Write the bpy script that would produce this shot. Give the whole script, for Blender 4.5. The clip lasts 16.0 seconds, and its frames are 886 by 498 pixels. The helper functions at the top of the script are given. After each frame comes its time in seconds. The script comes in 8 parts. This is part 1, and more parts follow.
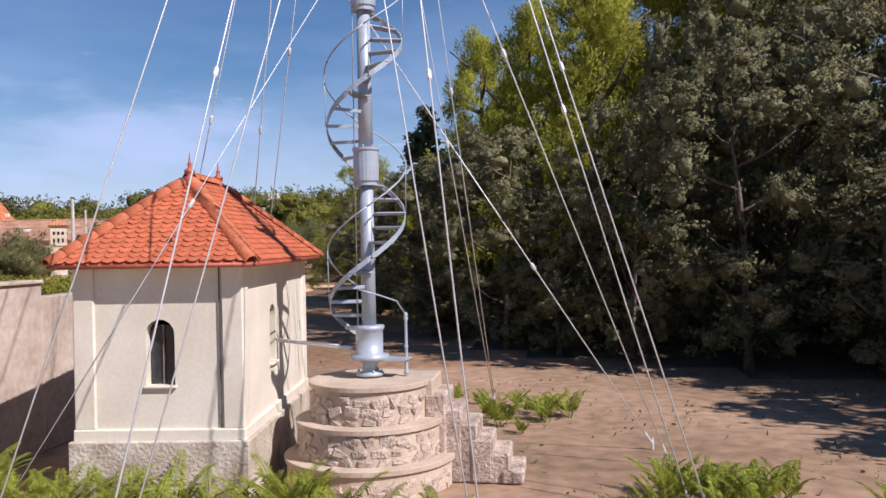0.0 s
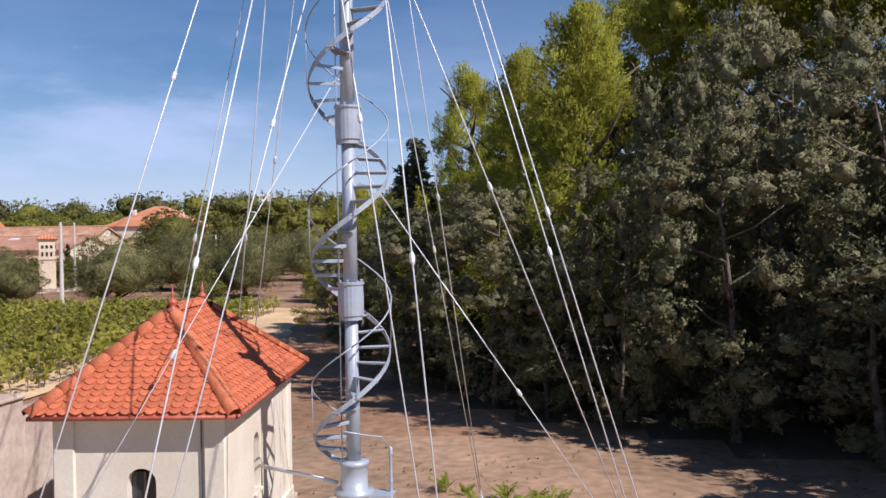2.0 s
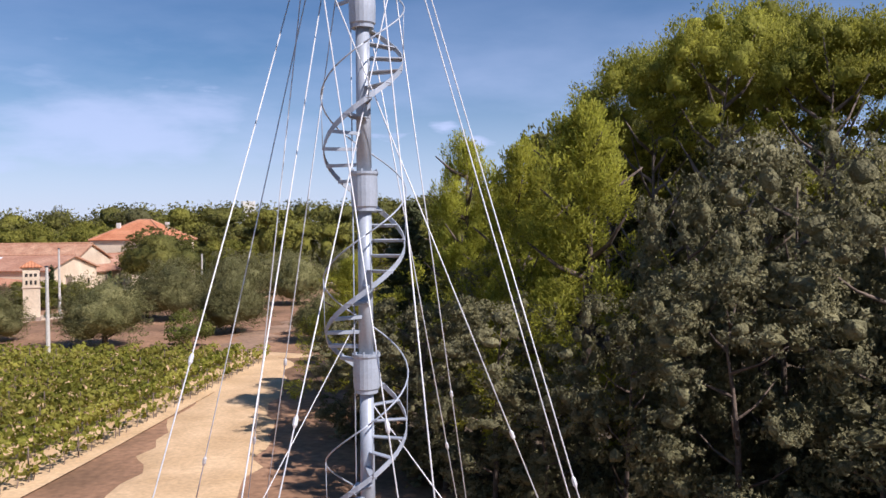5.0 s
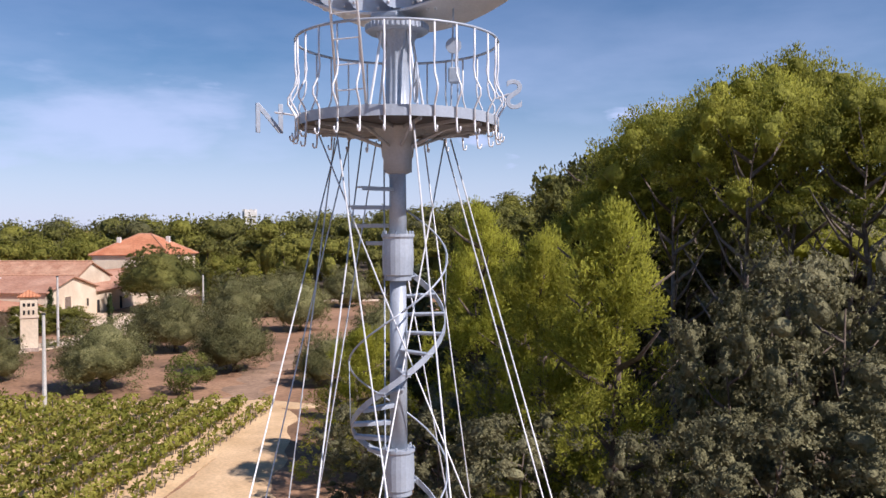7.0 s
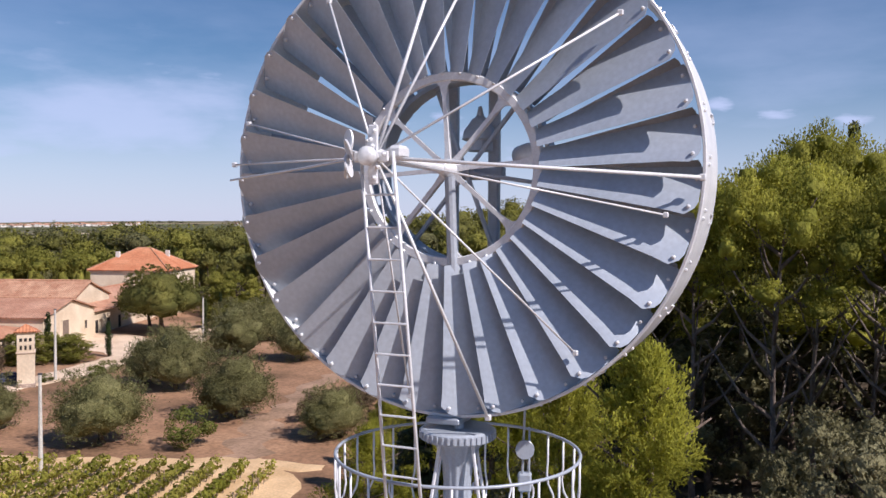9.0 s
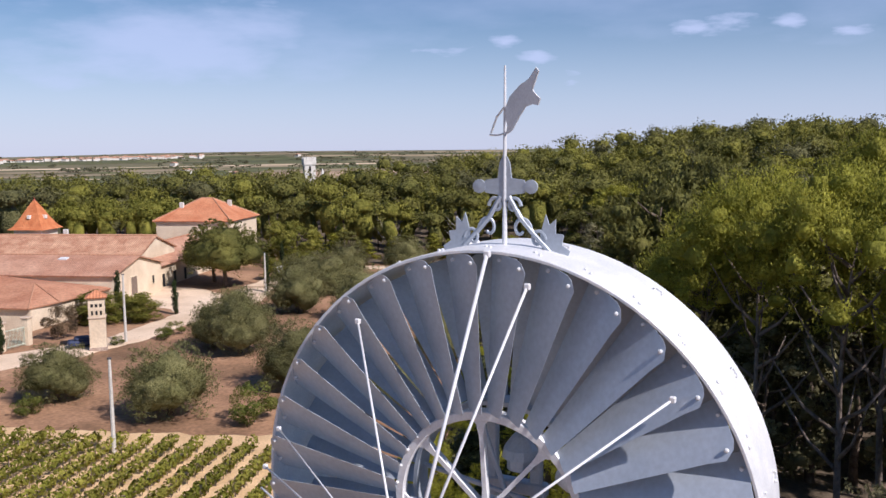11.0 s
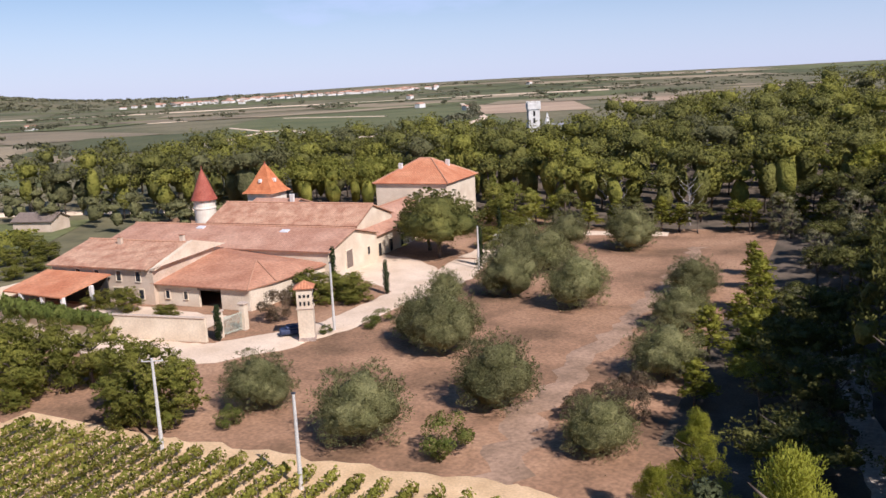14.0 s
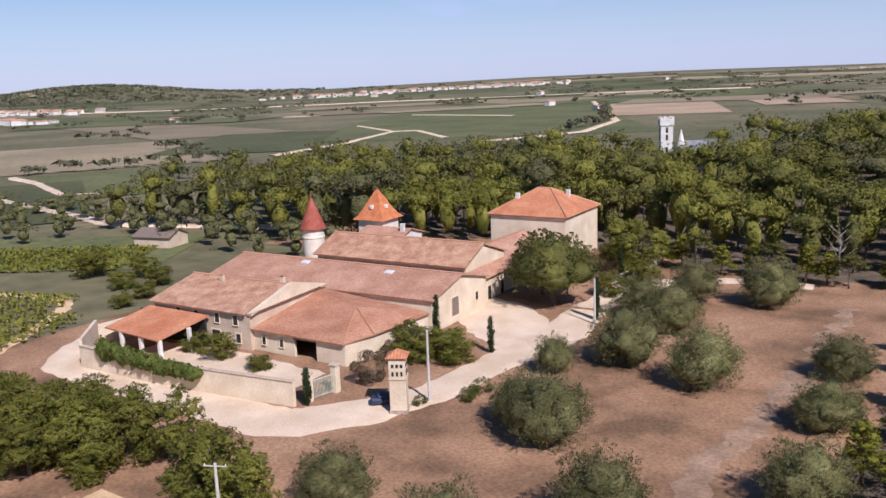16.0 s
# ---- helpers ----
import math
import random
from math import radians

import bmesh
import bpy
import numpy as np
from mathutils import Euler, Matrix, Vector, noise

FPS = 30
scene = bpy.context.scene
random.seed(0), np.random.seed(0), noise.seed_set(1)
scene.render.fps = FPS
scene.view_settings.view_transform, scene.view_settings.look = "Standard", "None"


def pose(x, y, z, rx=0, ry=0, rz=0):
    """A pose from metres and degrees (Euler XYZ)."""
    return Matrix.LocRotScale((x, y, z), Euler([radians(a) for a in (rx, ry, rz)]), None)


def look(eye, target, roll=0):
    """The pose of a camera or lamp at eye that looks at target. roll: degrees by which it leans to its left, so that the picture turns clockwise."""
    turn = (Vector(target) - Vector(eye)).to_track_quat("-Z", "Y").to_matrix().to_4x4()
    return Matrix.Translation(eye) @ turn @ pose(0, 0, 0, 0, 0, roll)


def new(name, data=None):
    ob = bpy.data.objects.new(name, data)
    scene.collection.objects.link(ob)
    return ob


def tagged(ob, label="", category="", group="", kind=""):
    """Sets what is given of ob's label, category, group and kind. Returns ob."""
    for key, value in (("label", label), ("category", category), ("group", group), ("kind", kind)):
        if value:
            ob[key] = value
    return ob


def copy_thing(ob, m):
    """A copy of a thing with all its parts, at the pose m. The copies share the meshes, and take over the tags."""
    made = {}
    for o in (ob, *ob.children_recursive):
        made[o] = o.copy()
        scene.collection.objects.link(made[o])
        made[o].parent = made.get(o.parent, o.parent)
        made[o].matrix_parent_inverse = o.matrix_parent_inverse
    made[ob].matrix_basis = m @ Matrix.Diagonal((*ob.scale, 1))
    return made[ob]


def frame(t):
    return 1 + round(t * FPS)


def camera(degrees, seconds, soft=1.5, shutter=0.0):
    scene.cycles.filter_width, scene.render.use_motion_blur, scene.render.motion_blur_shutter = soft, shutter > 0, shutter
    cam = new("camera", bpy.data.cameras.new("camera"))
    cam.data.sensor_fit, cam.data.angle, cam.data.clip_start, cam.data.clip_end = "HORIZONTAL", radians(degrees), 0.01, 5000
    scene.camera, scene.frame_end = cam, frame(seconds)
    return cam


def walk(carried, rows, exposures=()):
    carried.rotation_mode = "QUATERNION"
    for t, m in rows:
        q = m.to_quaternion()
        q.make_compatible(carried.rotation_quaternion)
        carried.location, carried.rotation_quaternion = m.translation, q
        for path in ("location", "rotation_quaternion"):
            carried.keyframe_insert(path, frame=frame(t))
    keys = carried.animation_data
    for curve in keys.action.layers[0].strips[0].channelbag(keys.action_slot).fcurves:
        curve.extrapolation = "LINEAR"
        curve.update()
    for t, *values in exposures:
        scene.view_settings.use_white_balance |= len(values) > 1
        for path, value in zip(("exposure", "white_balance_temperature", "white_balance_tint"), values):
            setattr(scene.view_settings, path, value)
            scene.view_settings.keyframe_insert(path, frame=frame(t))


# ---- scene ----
cam = camera(55.5, 16.0)
# seconds, x, y, z, heading, tilt, lean
PATH = [
    (0, 3.308, -14.207, 4.062, 7.998, -0.422, -1.080),
    (0.5, 3.341, -14.197, 4.583, 7.788, -0.580, -1.058),
    (1, 3.349, -14.133, 5.178, 7.576, -0.727, -0.984),
    (1.5, 3.377, -14.074, 5.761, 7.480, -0.737, -0.892),
    (2, 3.435, -14.070, 6.443, 7.419, -0.742, -0.939),
    (2.5, 3.486, -14.071, 7.059, 7.306, -0.685, -1.011),
    (3, 3.486, -14.072, 7.740, 7.097, -0.625, -1.006),
    (5.5, 2.613, -13.477, 11.550, 6.163, -1.084, -0.402),
    (6, 2.441, -13.121, 12.499, 6.208, -0.969, -0.067),
    (6.5, 2.208, -12.288, 13.544, 6.323, -1.117, -0.102),
    (7, 1.937, -11.618, 14.741, 6.404, -1.150, -0.158),
    (7.5, 1.685, -10.929, 15.880, 6.462, -1.056, -0.017),
    (8, 1.408, -10.380, 17.245, 6.452, -0.971, 0.118),
    (8.5, 1.139, -9.899, 18.573, 6.415, -1.136, 0.170),
    (9, 0.881, -9.594, 19.957, 6.328, -1.644, 0.346),
    (9.5, 0.717, -9.414, 21.141, 6.556, -2.506, 0.197),
    (10, 0.673, -9.434, 22.244, 7.369, -3.607, 0.181),
    (10.2, 0.689, -9.420, 22.651, 7.805, -4.229, 0.185),
    (12.3, 1.495, -5.025, 27.289, 16.451, -9.544, -1.722),
    (12.5, 1.405, -4.284, 27.670, 17.471, -9.910, -1.774),
    (13, 1.122, -2.216, 28.684, 20.316, -10.644, -2.135),
    (13.5, 0.753, -0.042, 29.640, 23.162, -11.039, -2.389),
    (14, 0.296, 2.317, 30.739, 26.382, -11.238, -2.595),
    (14.5, -0.320, 4.838, 32.078, 29.271, -11.399, -2.673),
    (15, -1.127, 7.530, 33.769, 31.913, -11.501, -2.688),
    (15.5, -1.979, 10.398, 35.480, 33.749, -11.487, -2.380),
    (16, -2.906, 13.356, 37.246, 35.091, -11.446, -2.070),
]
walk(cam, [(t, pose(x, y, z, 90 + tilt, 0, heading) @ pose(0, 0, 0, 0, 0, lean))
           for t, x, y, z, heading, tilt, lean in PATH], exposures=[(0, 0.24, 6080, 19.5), (2.5, 0.22, 6080, 19.5), (5.5, 0.31, 6180, 21), (7.5, 0.28, 6180, 21.5), (10, 0.18, 6330, 21), (12.5, 0.24, 5980, 20), (13.2, 0.33, 6030, 20), (14, 0.29, 6080, 20.5), (15, 0.23, 6000, 21), (16, 0.13, 5930, 21.5)])

# ---- light ----
SUN_TO = Vector((0.88, -0.47, 0.96)).normalized()
world = bpy.data.worlds.new("world")
scene.world = world
world.use_nodes = True
wn, wl = world.node_tree.nodes, world.node_tree.links
wn.clear()
w_out = wn.new("ShaderNodeOutputWorld")
w_bg = wn.new("ShaderNodeBackground")
sky = wn.new("ShaderNodeTexSky")
sky.sky_type = 'NISHITA'
sky.sun_disc = False
sky.sun_elevation = math.asin(SUN_TO.z)
sky.sun_rotation = math.atan2(SUN_TO.x, SUN_TO.y)
sky.air_density, sky.dust_density, sky.ozone_density = 1.0, 0.15, 3.0
w_bg.inputs["Strength"].default_value = 0.075
# thin high cloud, thicker towards the horizon
w_co = wn.new("ShaderNodeTexCoord")
w_map = wn.new("ShaderNodeMapping")
w_map.inputs["Scale"].default_value = (1.0, 1.0, 3.6)
w_no = wn.new("ShaderNodeTexNoise")
w_no.inputs["Scale"].default_value, w_no.inputs["Detail"].default_value, w_no.inputs["Roughness"].default_value = 2.3, 7.0, 0.55
w_rp = wn.new("ShaderNodeValToRGB")
w_rp.color_ramp.elements[0].position, w_rp.color_ramp.elements[1].position = 0.40, 0.68
w_sep = wn.new("ShaderNodeSeparateXYZ")
w_low = wn.new("ShaderNodeMapRange")
w_low.inputs["From Min"].default_value, w_low.inputs["From Max"].default_value = 0.32, 0.06
w_low.inputs["To Max"].default_value = 0.65
w_mul = wn.new("ShaderNodeMath")
w_mul.operation = 'MULTIPLY'
w_mix = wn.new("ShaderNodeMixRGB")
w_mix.inputs["Color2"].default_value = (6.6, 7.9, 10.8, 1)
w_haze = wn.new("ShaderNodeMapRange")
w_haze.inputs["From Min"].default_value, w_haze.inputs["From Max"].default_value, w_haze.inputs["To Max"].default_value = 0.2, -0.02, 0.7
w_haze.interpolation_type = 'SMOOTHSTEP'
w_max = wn.new("ShaderNodeMath")
w_max.operation = 'MAXIMUM'
wl.new(w_co.outputs["Generated"], w_map.inputs["Vector"])
wl.new(w_map.outputs["Vector"], w_no.inputs["Vector"])
wl.new(w_no.outputs["Fac"], w_rp.inputs["Fac"])
wl.new(w_co.outputs["Generated"], w_sep.inputs["Vector"])
wl.new(w_sep.outputs["Z"], w_low.inputs["Value"])
wl.new(w_rp.outputs["Color"], w_mul.inputs[0])
wl.new(w_low.outputs["Result"], w_mul.inputs[1])
wl.new(w_sep.outputs["Z"], w_haze.inputs["Value"])
wl.new(w_mul.outputs["Value"], w_max.inputs[0])
wl.new(w_haze.outputs["Result"], w_max.inputs[1])
# a few small heaped clouds
w_no2 = wn.new("ShaderNodeTexNoise")
w_no2.inputs["Scale"].default_value, w_no2.inputs["Detail"].default_value, w_no2.inputs["Roughness"].default_value = 7.5, 5.0, 0.5
w_rp2 = wn.new("ShaderNodeValToRGB")
w_rp2.color_ramp.elements[0].position, w_rp2.color_ramp.elements[1].position = 0.665, 0.73
w_max2 = wn.new("ShaderNodeMath")
w_max2.operation = 'MAXIMUM'
w_half = wn.new("ShaderNodeMath")
w_half.operation = 'MULTIPLY'
wl.new(w_map.outputs["Vector"], w_no2.inputs["Vector"])
wl.new(w_no2.outputs["Fac"], w_rp2.inputs["Fac"])
wl.new(w_rp2.outputs["Color"], w_half.inputs[0])
wl.new(w_low.outputs["Result"], w_half.inputs[1])
wl.new(w_max.outputs["Value"], w_max2.inputs[0])
wl.new(w_half.outputs["Value"], w_max2.inputs[1])
# a soft bank of cloud low in the north
w_dot = wn.new("ShaderNodeVectorMath")
w_dot.operation = 'DISTANCE'
w_flat = wn.new("ShaderNodeVectorMath")
w_flat.operation = 'MULTIPLY'
w_flat.inputs[1].default_value = (1, 1, 2.4)
w_dot.inputs[1].default_value = (-0.47, 0.88, 0.27)
w_bank = wn.new("ShaderNodeMapRange")
w_bank.interpolation_type = 'SMOOTHSTEP'
w_bank.inputs["From Min"].default_value, w_bank.inputs["From Max"].default_value, w_bank.inputs["To Min"].default_value, w_bank.inputs["To Max"].default_value = 0.36, 0.03, 0.0, 0.5
w_no3 = wn.new("ShaderNodeTexNoise")
w_no3.inputs["Scale"].default_value, w_no3.inputs["Detail"].default_value, w_no3.inputs["Roughness"].default_value = 5.0, 6.0, 0.55
w_sum = wn.new("ShaderNodeMath")
w_rp3 = wn.new("ShaderNodeMapRange")
w_rp3.interpolation_type = 'SMOOTHSTEP'
w_rp3.inputs["From Min"].default_value, w_rp3.inputs["From Max"].default_value, w_rp3.inputs["To Max"].default_value = 0.62, 1.05, 0.7
w_max3 = wn.new("ShaderNodeMath")
w_max3.operation = 'MAXIMUM'
wl.new(w_co.outputs["Generated"], w_flat.inputs[0])
wl.new(w_flat.outputs["Vector"], w_dot.inputs[0])
wl.new(w_dot.outputs["Value"], w_bank.inputs["Value"])
wl.new(w_map.outputs["Vector"], w_no3.inputs["Vector"])
wl.new(w_no3.outputs["Fac"], w_sum.inputs[0])
wl.new(w_bank.outputs["Result"], w_sum.inputs[1])
wl.new(w_sum.outputs["Value"], w_rp3.inputs["Value"])
wl.new(w_max2.outputs["Value"], w_max3.inputs[0])
wl.new(w_rp3.outputs["Result"], w_max3.inputs[1])
# single white puffs low in the north
fac = w_max3.outputs["Value"]
w_puff = wn.new("ShaderNodeTexNoise")
w_puff.inputs["Scale"].default_value, w_puff.inputs["Detail"].default_value = 26.0, 5.0
wl.new(w_map.outputs["Vector"], w_puff.inputs["Vector"])
for az, el, wide in ((6.2, 7.6, 0.07), (7.8, 7.9, 0.07), (11.6, 7.8, 0.045), (15.0, 7.0, 0.04), (19.4, 6.5, 0.045), (-4.0, 6.2, 0.06), (-6.2, 7.1, 0.04)):
    d_ = wn.new("ShaderNodeVectorMath")
    d_.operation = 'DISTANCE'
    e_ = radians(el)
    d_.inputs[1].default_value = (math.sin(radians(az)) * math.cos(e_), math.cos(radians(az)) * math.cos(e_), math.sin(e_) * 2.4)
    near = wn.new("ShaderNodeMapRange")
    near.inputs["From Min"].default_value, near.inputs["From Max"].default_value, near.inputs["To Min"].default_value, near.inputs["To Max"].default_value = wide, 0.0, -0.45, 0.35
    sm = wn.new("ShaderNodeMath")
    edge_ = wn.new("ShaderNodeMapRange")
    edge_.interpolation_type = 'SMOOTHSTEP'
    edge_.inputs["From Min"].default_value, edge_.inputs["From Max"].default_value, edge_.inputs["To Max"].default_value = 0.3, 0.85, 0.8
    mx_ = wn.new("ShaderNodeMath")
    mx_.operation = 'MAXIMUM'
    wl.new(w_flat.outputs["Vector"], d_.inputs[0])
    wl.new(d_.outputs["Value"], near.inputs["Value"])
    wl.new(near.outputs["Result"], sm.inputs[0])
    wl.new(w_puff.outputs["Fac"], sm.inputs[1])
    wl.new(sm.outputs["Value"], edge_.inputs["Value"])
    wl.new(edge_.outputs["Result"], mx_.inputs[0])
    wl.new(fac, mx_.inputs[1])
    fac = mx_.outputs["Value"]
wl.new(fac, w_mix.inputs["Fac"])
w_sat = wn.new("ShaderNodeHueSaturation")
w_sat.inputs["Saturation"].default_value, w_sat.inputs["Value"].default_value = 1.2, 0.95
wl.new(sky.outputs["Color"], w_sat.inputs["Color"])
wl.new(w_sat.outputs["Color"], w_mix.inputs["Color1"])
wl.new(w_mix.outputs["Color"], w_bg.inputs["Color"])
wl.new(w_bg.outputs["Background"], w_out.inputs["Surface"])
sun_data = bpy.data.lights.new("sun", 'SUN')
sun_data.energy, sun_data.angle, sun_data.color = 4.9, radians(0.53), (1.0, 0.95, 0.87)
sun = new("sun", sun_data)
sun.matrix_world = look(SUN_TO * 100, (0, 0, 0))


# ---- materials ----
def mat(name, c1, c2, scale=3.0, fine=40.0, rough=0.8, metal=0.0, bump=0.2, bump_dist=0.01, ramp=(0.35, 0.68),
        per_object=0.0, per_island=0.0, coat=0.0, spec=0.4, fine_amt=0.25, third=None):
    m = bpy.data.materials.new(name)
    m.use_nodes = True
    n, l = m.node_tree.nodes, m.node_tree.links
    p = n["Principled BSDF"]
    co = n.new("ShaderNodeTexCoord")
    big, small = n.new("ShaderNodeTexNoise"), n.new("ShaderNodeTexNoise")
    big.inputs["Scale"].default_value, big.inputs["Detail"].default_value = scale, 6
    small.inputs["Scale"].default_value, small.inputs["Detail"].default_value = fine, 4
    for q in (big, small):
        l.new(co.outputs["Object"], q.inputs["Vector"])
    rp = n.new("ShaderNodeValToRGB")
    rp.color_ramp.elements[0].position, rp.color_ramp.elements[1].position = ramp
    rp.color_ramp.elements[0].color, rp.color_ramp.elements[1].color = (*c1, 1), (*c2, 1)
    if third:
        e = rp.color_ramp.elements.new(third[0])
        e.color = (*third[1], 1)
    l.new(big.outputs["Fac"], rp.inputs["Fac"])
    grain = n.new("ShaderNodeMapRange")
    grain.inputs["From Min"].default_value, grain.inputs["From Max"].default_value = 0.3, 0.7
    grain.inputs["To Min"].default_value, grain.inputs["To Max"].default_value = 1 - fine_amt, 1 + fine_amt
    l.new(small.outputs["Fac"], grain.inputs["Value"])
    hsv = n.new("ShaderNodeHueSaturation")
    l.new(rp.outputs["Color"], hsv.inputs["Color"])
    value = grain.outputs["Result"]
    for amount, node, socket in ((per_object, "ShaderNodeObjectInfo", "Random"), (per_island, "ShaderNodeNewGeometry", "Random Per Island")):
        if amount:
            src = n.new(node)
            mr = n.new("ShaderNodeMapRange")
            mr.inputs["To Min"].default_value, mr.inputs["To Max"].default_value = 1 - amount, 1 + amount
            l.new(src.outputs[socket], mr.inputs["Value"])
            mu = n.new("ShaderNodeMath")
            mu.operation = 'MULTIPLY'
            l.new(value, mu.inputs[0])
            l.new(mr.outputs["Result"], mu.inputs[1])
            value = mu.outputs["Value"]
    l.new(value, hsv.inputs["Value"])
    l.new(hsv.outputs["Color"], p.inputs["Base Color"])
    p.inputs["Roughness"].default_value, p.inputs["Metallic"].default_value = rough, metal
    p.inputs["Specular IOR Level"].default_value = spec
    p.inputs["Coat Weight"].default_value = coat
    if bump:
        add = n.new("ShaderNodeMath")
        l.new(big.outputs["Fac"], add.inputs[0])
        l.new(small.outputs["Fac"], add.inputs[1])
        bp = n.new("ShaderNodeBump")
        bp.inputs["Strength"].default_value, bp.inputs["Distance"].default_value = bump, bump_dist
        l.new(add.outputs["Value"], bp.inputs["Height"])
        l.new(bp.outputs["Normal"], p.inputs["Normal"])
    return m


def leaf_mat(name, c1, c2, light=0.35, per_object=0.18, tuft=5.0, depth=0.12):
    m = mat(name, c1, c2, 0.45, 7.0, 0.65, 0, 0, per_object=per_object, per_island=0.2, spec=0.2, fine_amt=0.22)
    n, l = m.node_tree.nodes, m.node_tree.links
    p, out = n["Principled BSDF"], n["Material Output"]
    # the relief of leaf tufts
    co, vo, nz, bp = n.new("ShaderNodeTexCoord"), n.new("ShaderNodeTexVoronoi"), n.new("ShaderNodeTexNoise"), n.new("ShaderNodeBump")
    vo.inputs["Scale"].default_value, nz.inputs["Scale"].default_value, nz.inputs["Detail"].default_value = tuft, tuft * 3.5, 3
    add = n.new("ShaderNodeMath")
    add.operation = 'SUBTRACT'
    l.new(co.outputs["Object"], vo.inputs["Vector"])
    l.new(co.outputs["Object"], nz.inputs["Vector"])
    l.new(nz.outputs["Fac"], add.inputs[0])
    l.new(vo.outputs["Distance"], add.inputs[1])
    bp.inputs["Strength"].default_value, bp.inputs["Distance"].default_value = 1.0, depth
    l.new(add.outputs["Value"], bp.inputs["Height"])
    l.new(bp.outputs["Normal"], p.inputs["Normal"])
    tr, mx = n.new("ShaderNodeBsdfTranslucent"), n.new("ShaderNodeMixShader")
    mx.inputs["Fac"].default_value = light
    l.new(p.inputs["Base Color"].links[0].from_socket, tr.inputs["Color"])
    l.new(p.outputs["BSDF"], mx.inputs[1])
    l.new(tr.outputs["BSDF"], mx.inputs[2])
    l.new(mx.outputs["Shader"], out.inputs["Surface"])
    return m


def striped(m, width, depth, along=0):
    """Adds the waves of round tiles that run down a roof to a material's bump and colour."""
    n, l = m.node_tree.nodes, m.node_tree.links
    p = n["Principled BSDF"]
    uv = n.new("ShaderNodeTexCoord")
    wave = n.new("ShaderNodeTexWave")
    wave.bands_direction = 'X'
    wave.inputs["Scale"].default_value = 1 / width * 0.314
    wave.inputs["Distortion"].default_value, wave.inputs["Detail Scale"].default_value = 0.5, 1.5
    rows = n.new("ShaderNodeTexWave")
    rows.bands_direction, rows.wave_profile = 'Y', 'SAW'
    rows.inputs["Scale"].default_value = 0.314 / 0.4
    rows.inputs["Distortion"].default_value = 0.6
    l.new(uv.outputs["UV"], wave.inputs["Vector"])
    l.new(uv.outputs["UV"], rows.inputs["Vector"])
    add = n.new("ShaderNodeMath")
    add.operation = 'MULTIPLY_ADD'
    add.inputs[1].default_value = 0.35
    l.new(rows.outputs["Fac"], add.inputs[0])
    l.new(wave.outputs["Fac"], add.inputs[2])
    bp = n.new("ShaderNodeBump")
    bp.inputs["Strength"].default_value, bp.inputs["Distance"].default_value = 0.7, depth
    l.new(add.outputs["Value"], bp.inputs["Height"])
    if p.inputs["Normal"].links:
        l.new(p.inputs["Normal"].links[0].from_socket, bp.inputs["Normal"])
    l.new(bp.outputs["Normal"], p.inputs["Normal"])
    return m


M = {}
M["clearing_earth"] = mat("clearing_earth", (0.20, 0.125, 0.072), (0.46, 0.295, 0.185), 0.14, 2.6, 0.95, 0, 0.4, 0.04, (0.3, 0.7), fine_amt=0.26)
M["pale_earth"] = mat("pale_trodden_earth", (0.22, 0.14, 0.085), (0.42, 0.27, 0.175), 0.22, 2.6, 0.95, 0, 0.4, 0.04, (0.3, 0.72), fine_amt=0.22)
M["earth"] = mat("dry_earth", (0.165, 0.094, 0.049), (0.39, 0.228, 0.13), 0.10, 2.6, 0.95, 0, 0.4, 0.04, (0.34, 0.68), fine_amt=0.26, third=(0.5, (0.305, 0.17, 0.094)))
M["sand"] = mat("sandy_track", (0.54, 0.36, 0.19), (0.70, 0.49, 0.28), 0.35, 5.0, 0.95, 0, 0.5, 0.03, fine_amt=0.14)
M["gravel"] = mat("pale_gravel_road", (0.60, 0.45, 0.31), (0.74, 0.585, 0.43), 0.2, 6.0, 0.95, 0, 0.4, 0.02, fine_amt=0.12)
M["forest_floor"] = mat("forest_floor", (0.085, 0.065, 0.042), (0.17, 0.125, 0.085), 0.3, 6.0, 0.95, 0, 0.6, 0.05)
M["steel"] = mat("grey_painted_iron", (0.35, 0.39, 0.44), (0.43, 0.47, 0.52), 2.0, 30.0, 0.42, 0.15, 0.12, 0.004, fine_amt=0.07)
M["blade"] = mat("grey_blade_paint", (0.43, 0.485, 0.545), (0.50, 0.55, 0.61), 1.2, 18.0, 0.38, 0.2, 0.1, 0.004, per_object=0.05, fine_amt=0.07)
M["white_iron"] = mat("white_painted_iron", (0.66, 0.67, 0.68), (0.78, 0.78, 0.78), 3.0, 40.0, 0.4, 0.1, 0.1, 0.003, fine_amt=0.08)
M["zinc"] = mat("galvanised_wire", (0.62, 0.62, 0.62), (0.76, 0.76, 0.75), 6.0, 60.0, 0.45, 0.2, 0.1, 0.002, fine_amt=0.12)
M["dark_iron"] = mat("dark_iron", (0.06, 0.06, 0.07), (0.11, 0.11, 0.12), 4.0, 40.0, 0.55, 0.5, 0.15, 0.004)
M["render"] = mat("cream_render", (0.66, 0.58, 0.46), (0.76, 0.69, 0.57), 0.9, 16.0, 0.9, 0, 0.25, 0.006, fine_amt=0.05)
M["old_render"] = mat("old_ochre_render", (0.50, 0.38, 0.27), (0.64, 0.51, 0.38), 0.35, 5.0, 0.92, 0, 0.4, 0.02, fine_amt=0.12)
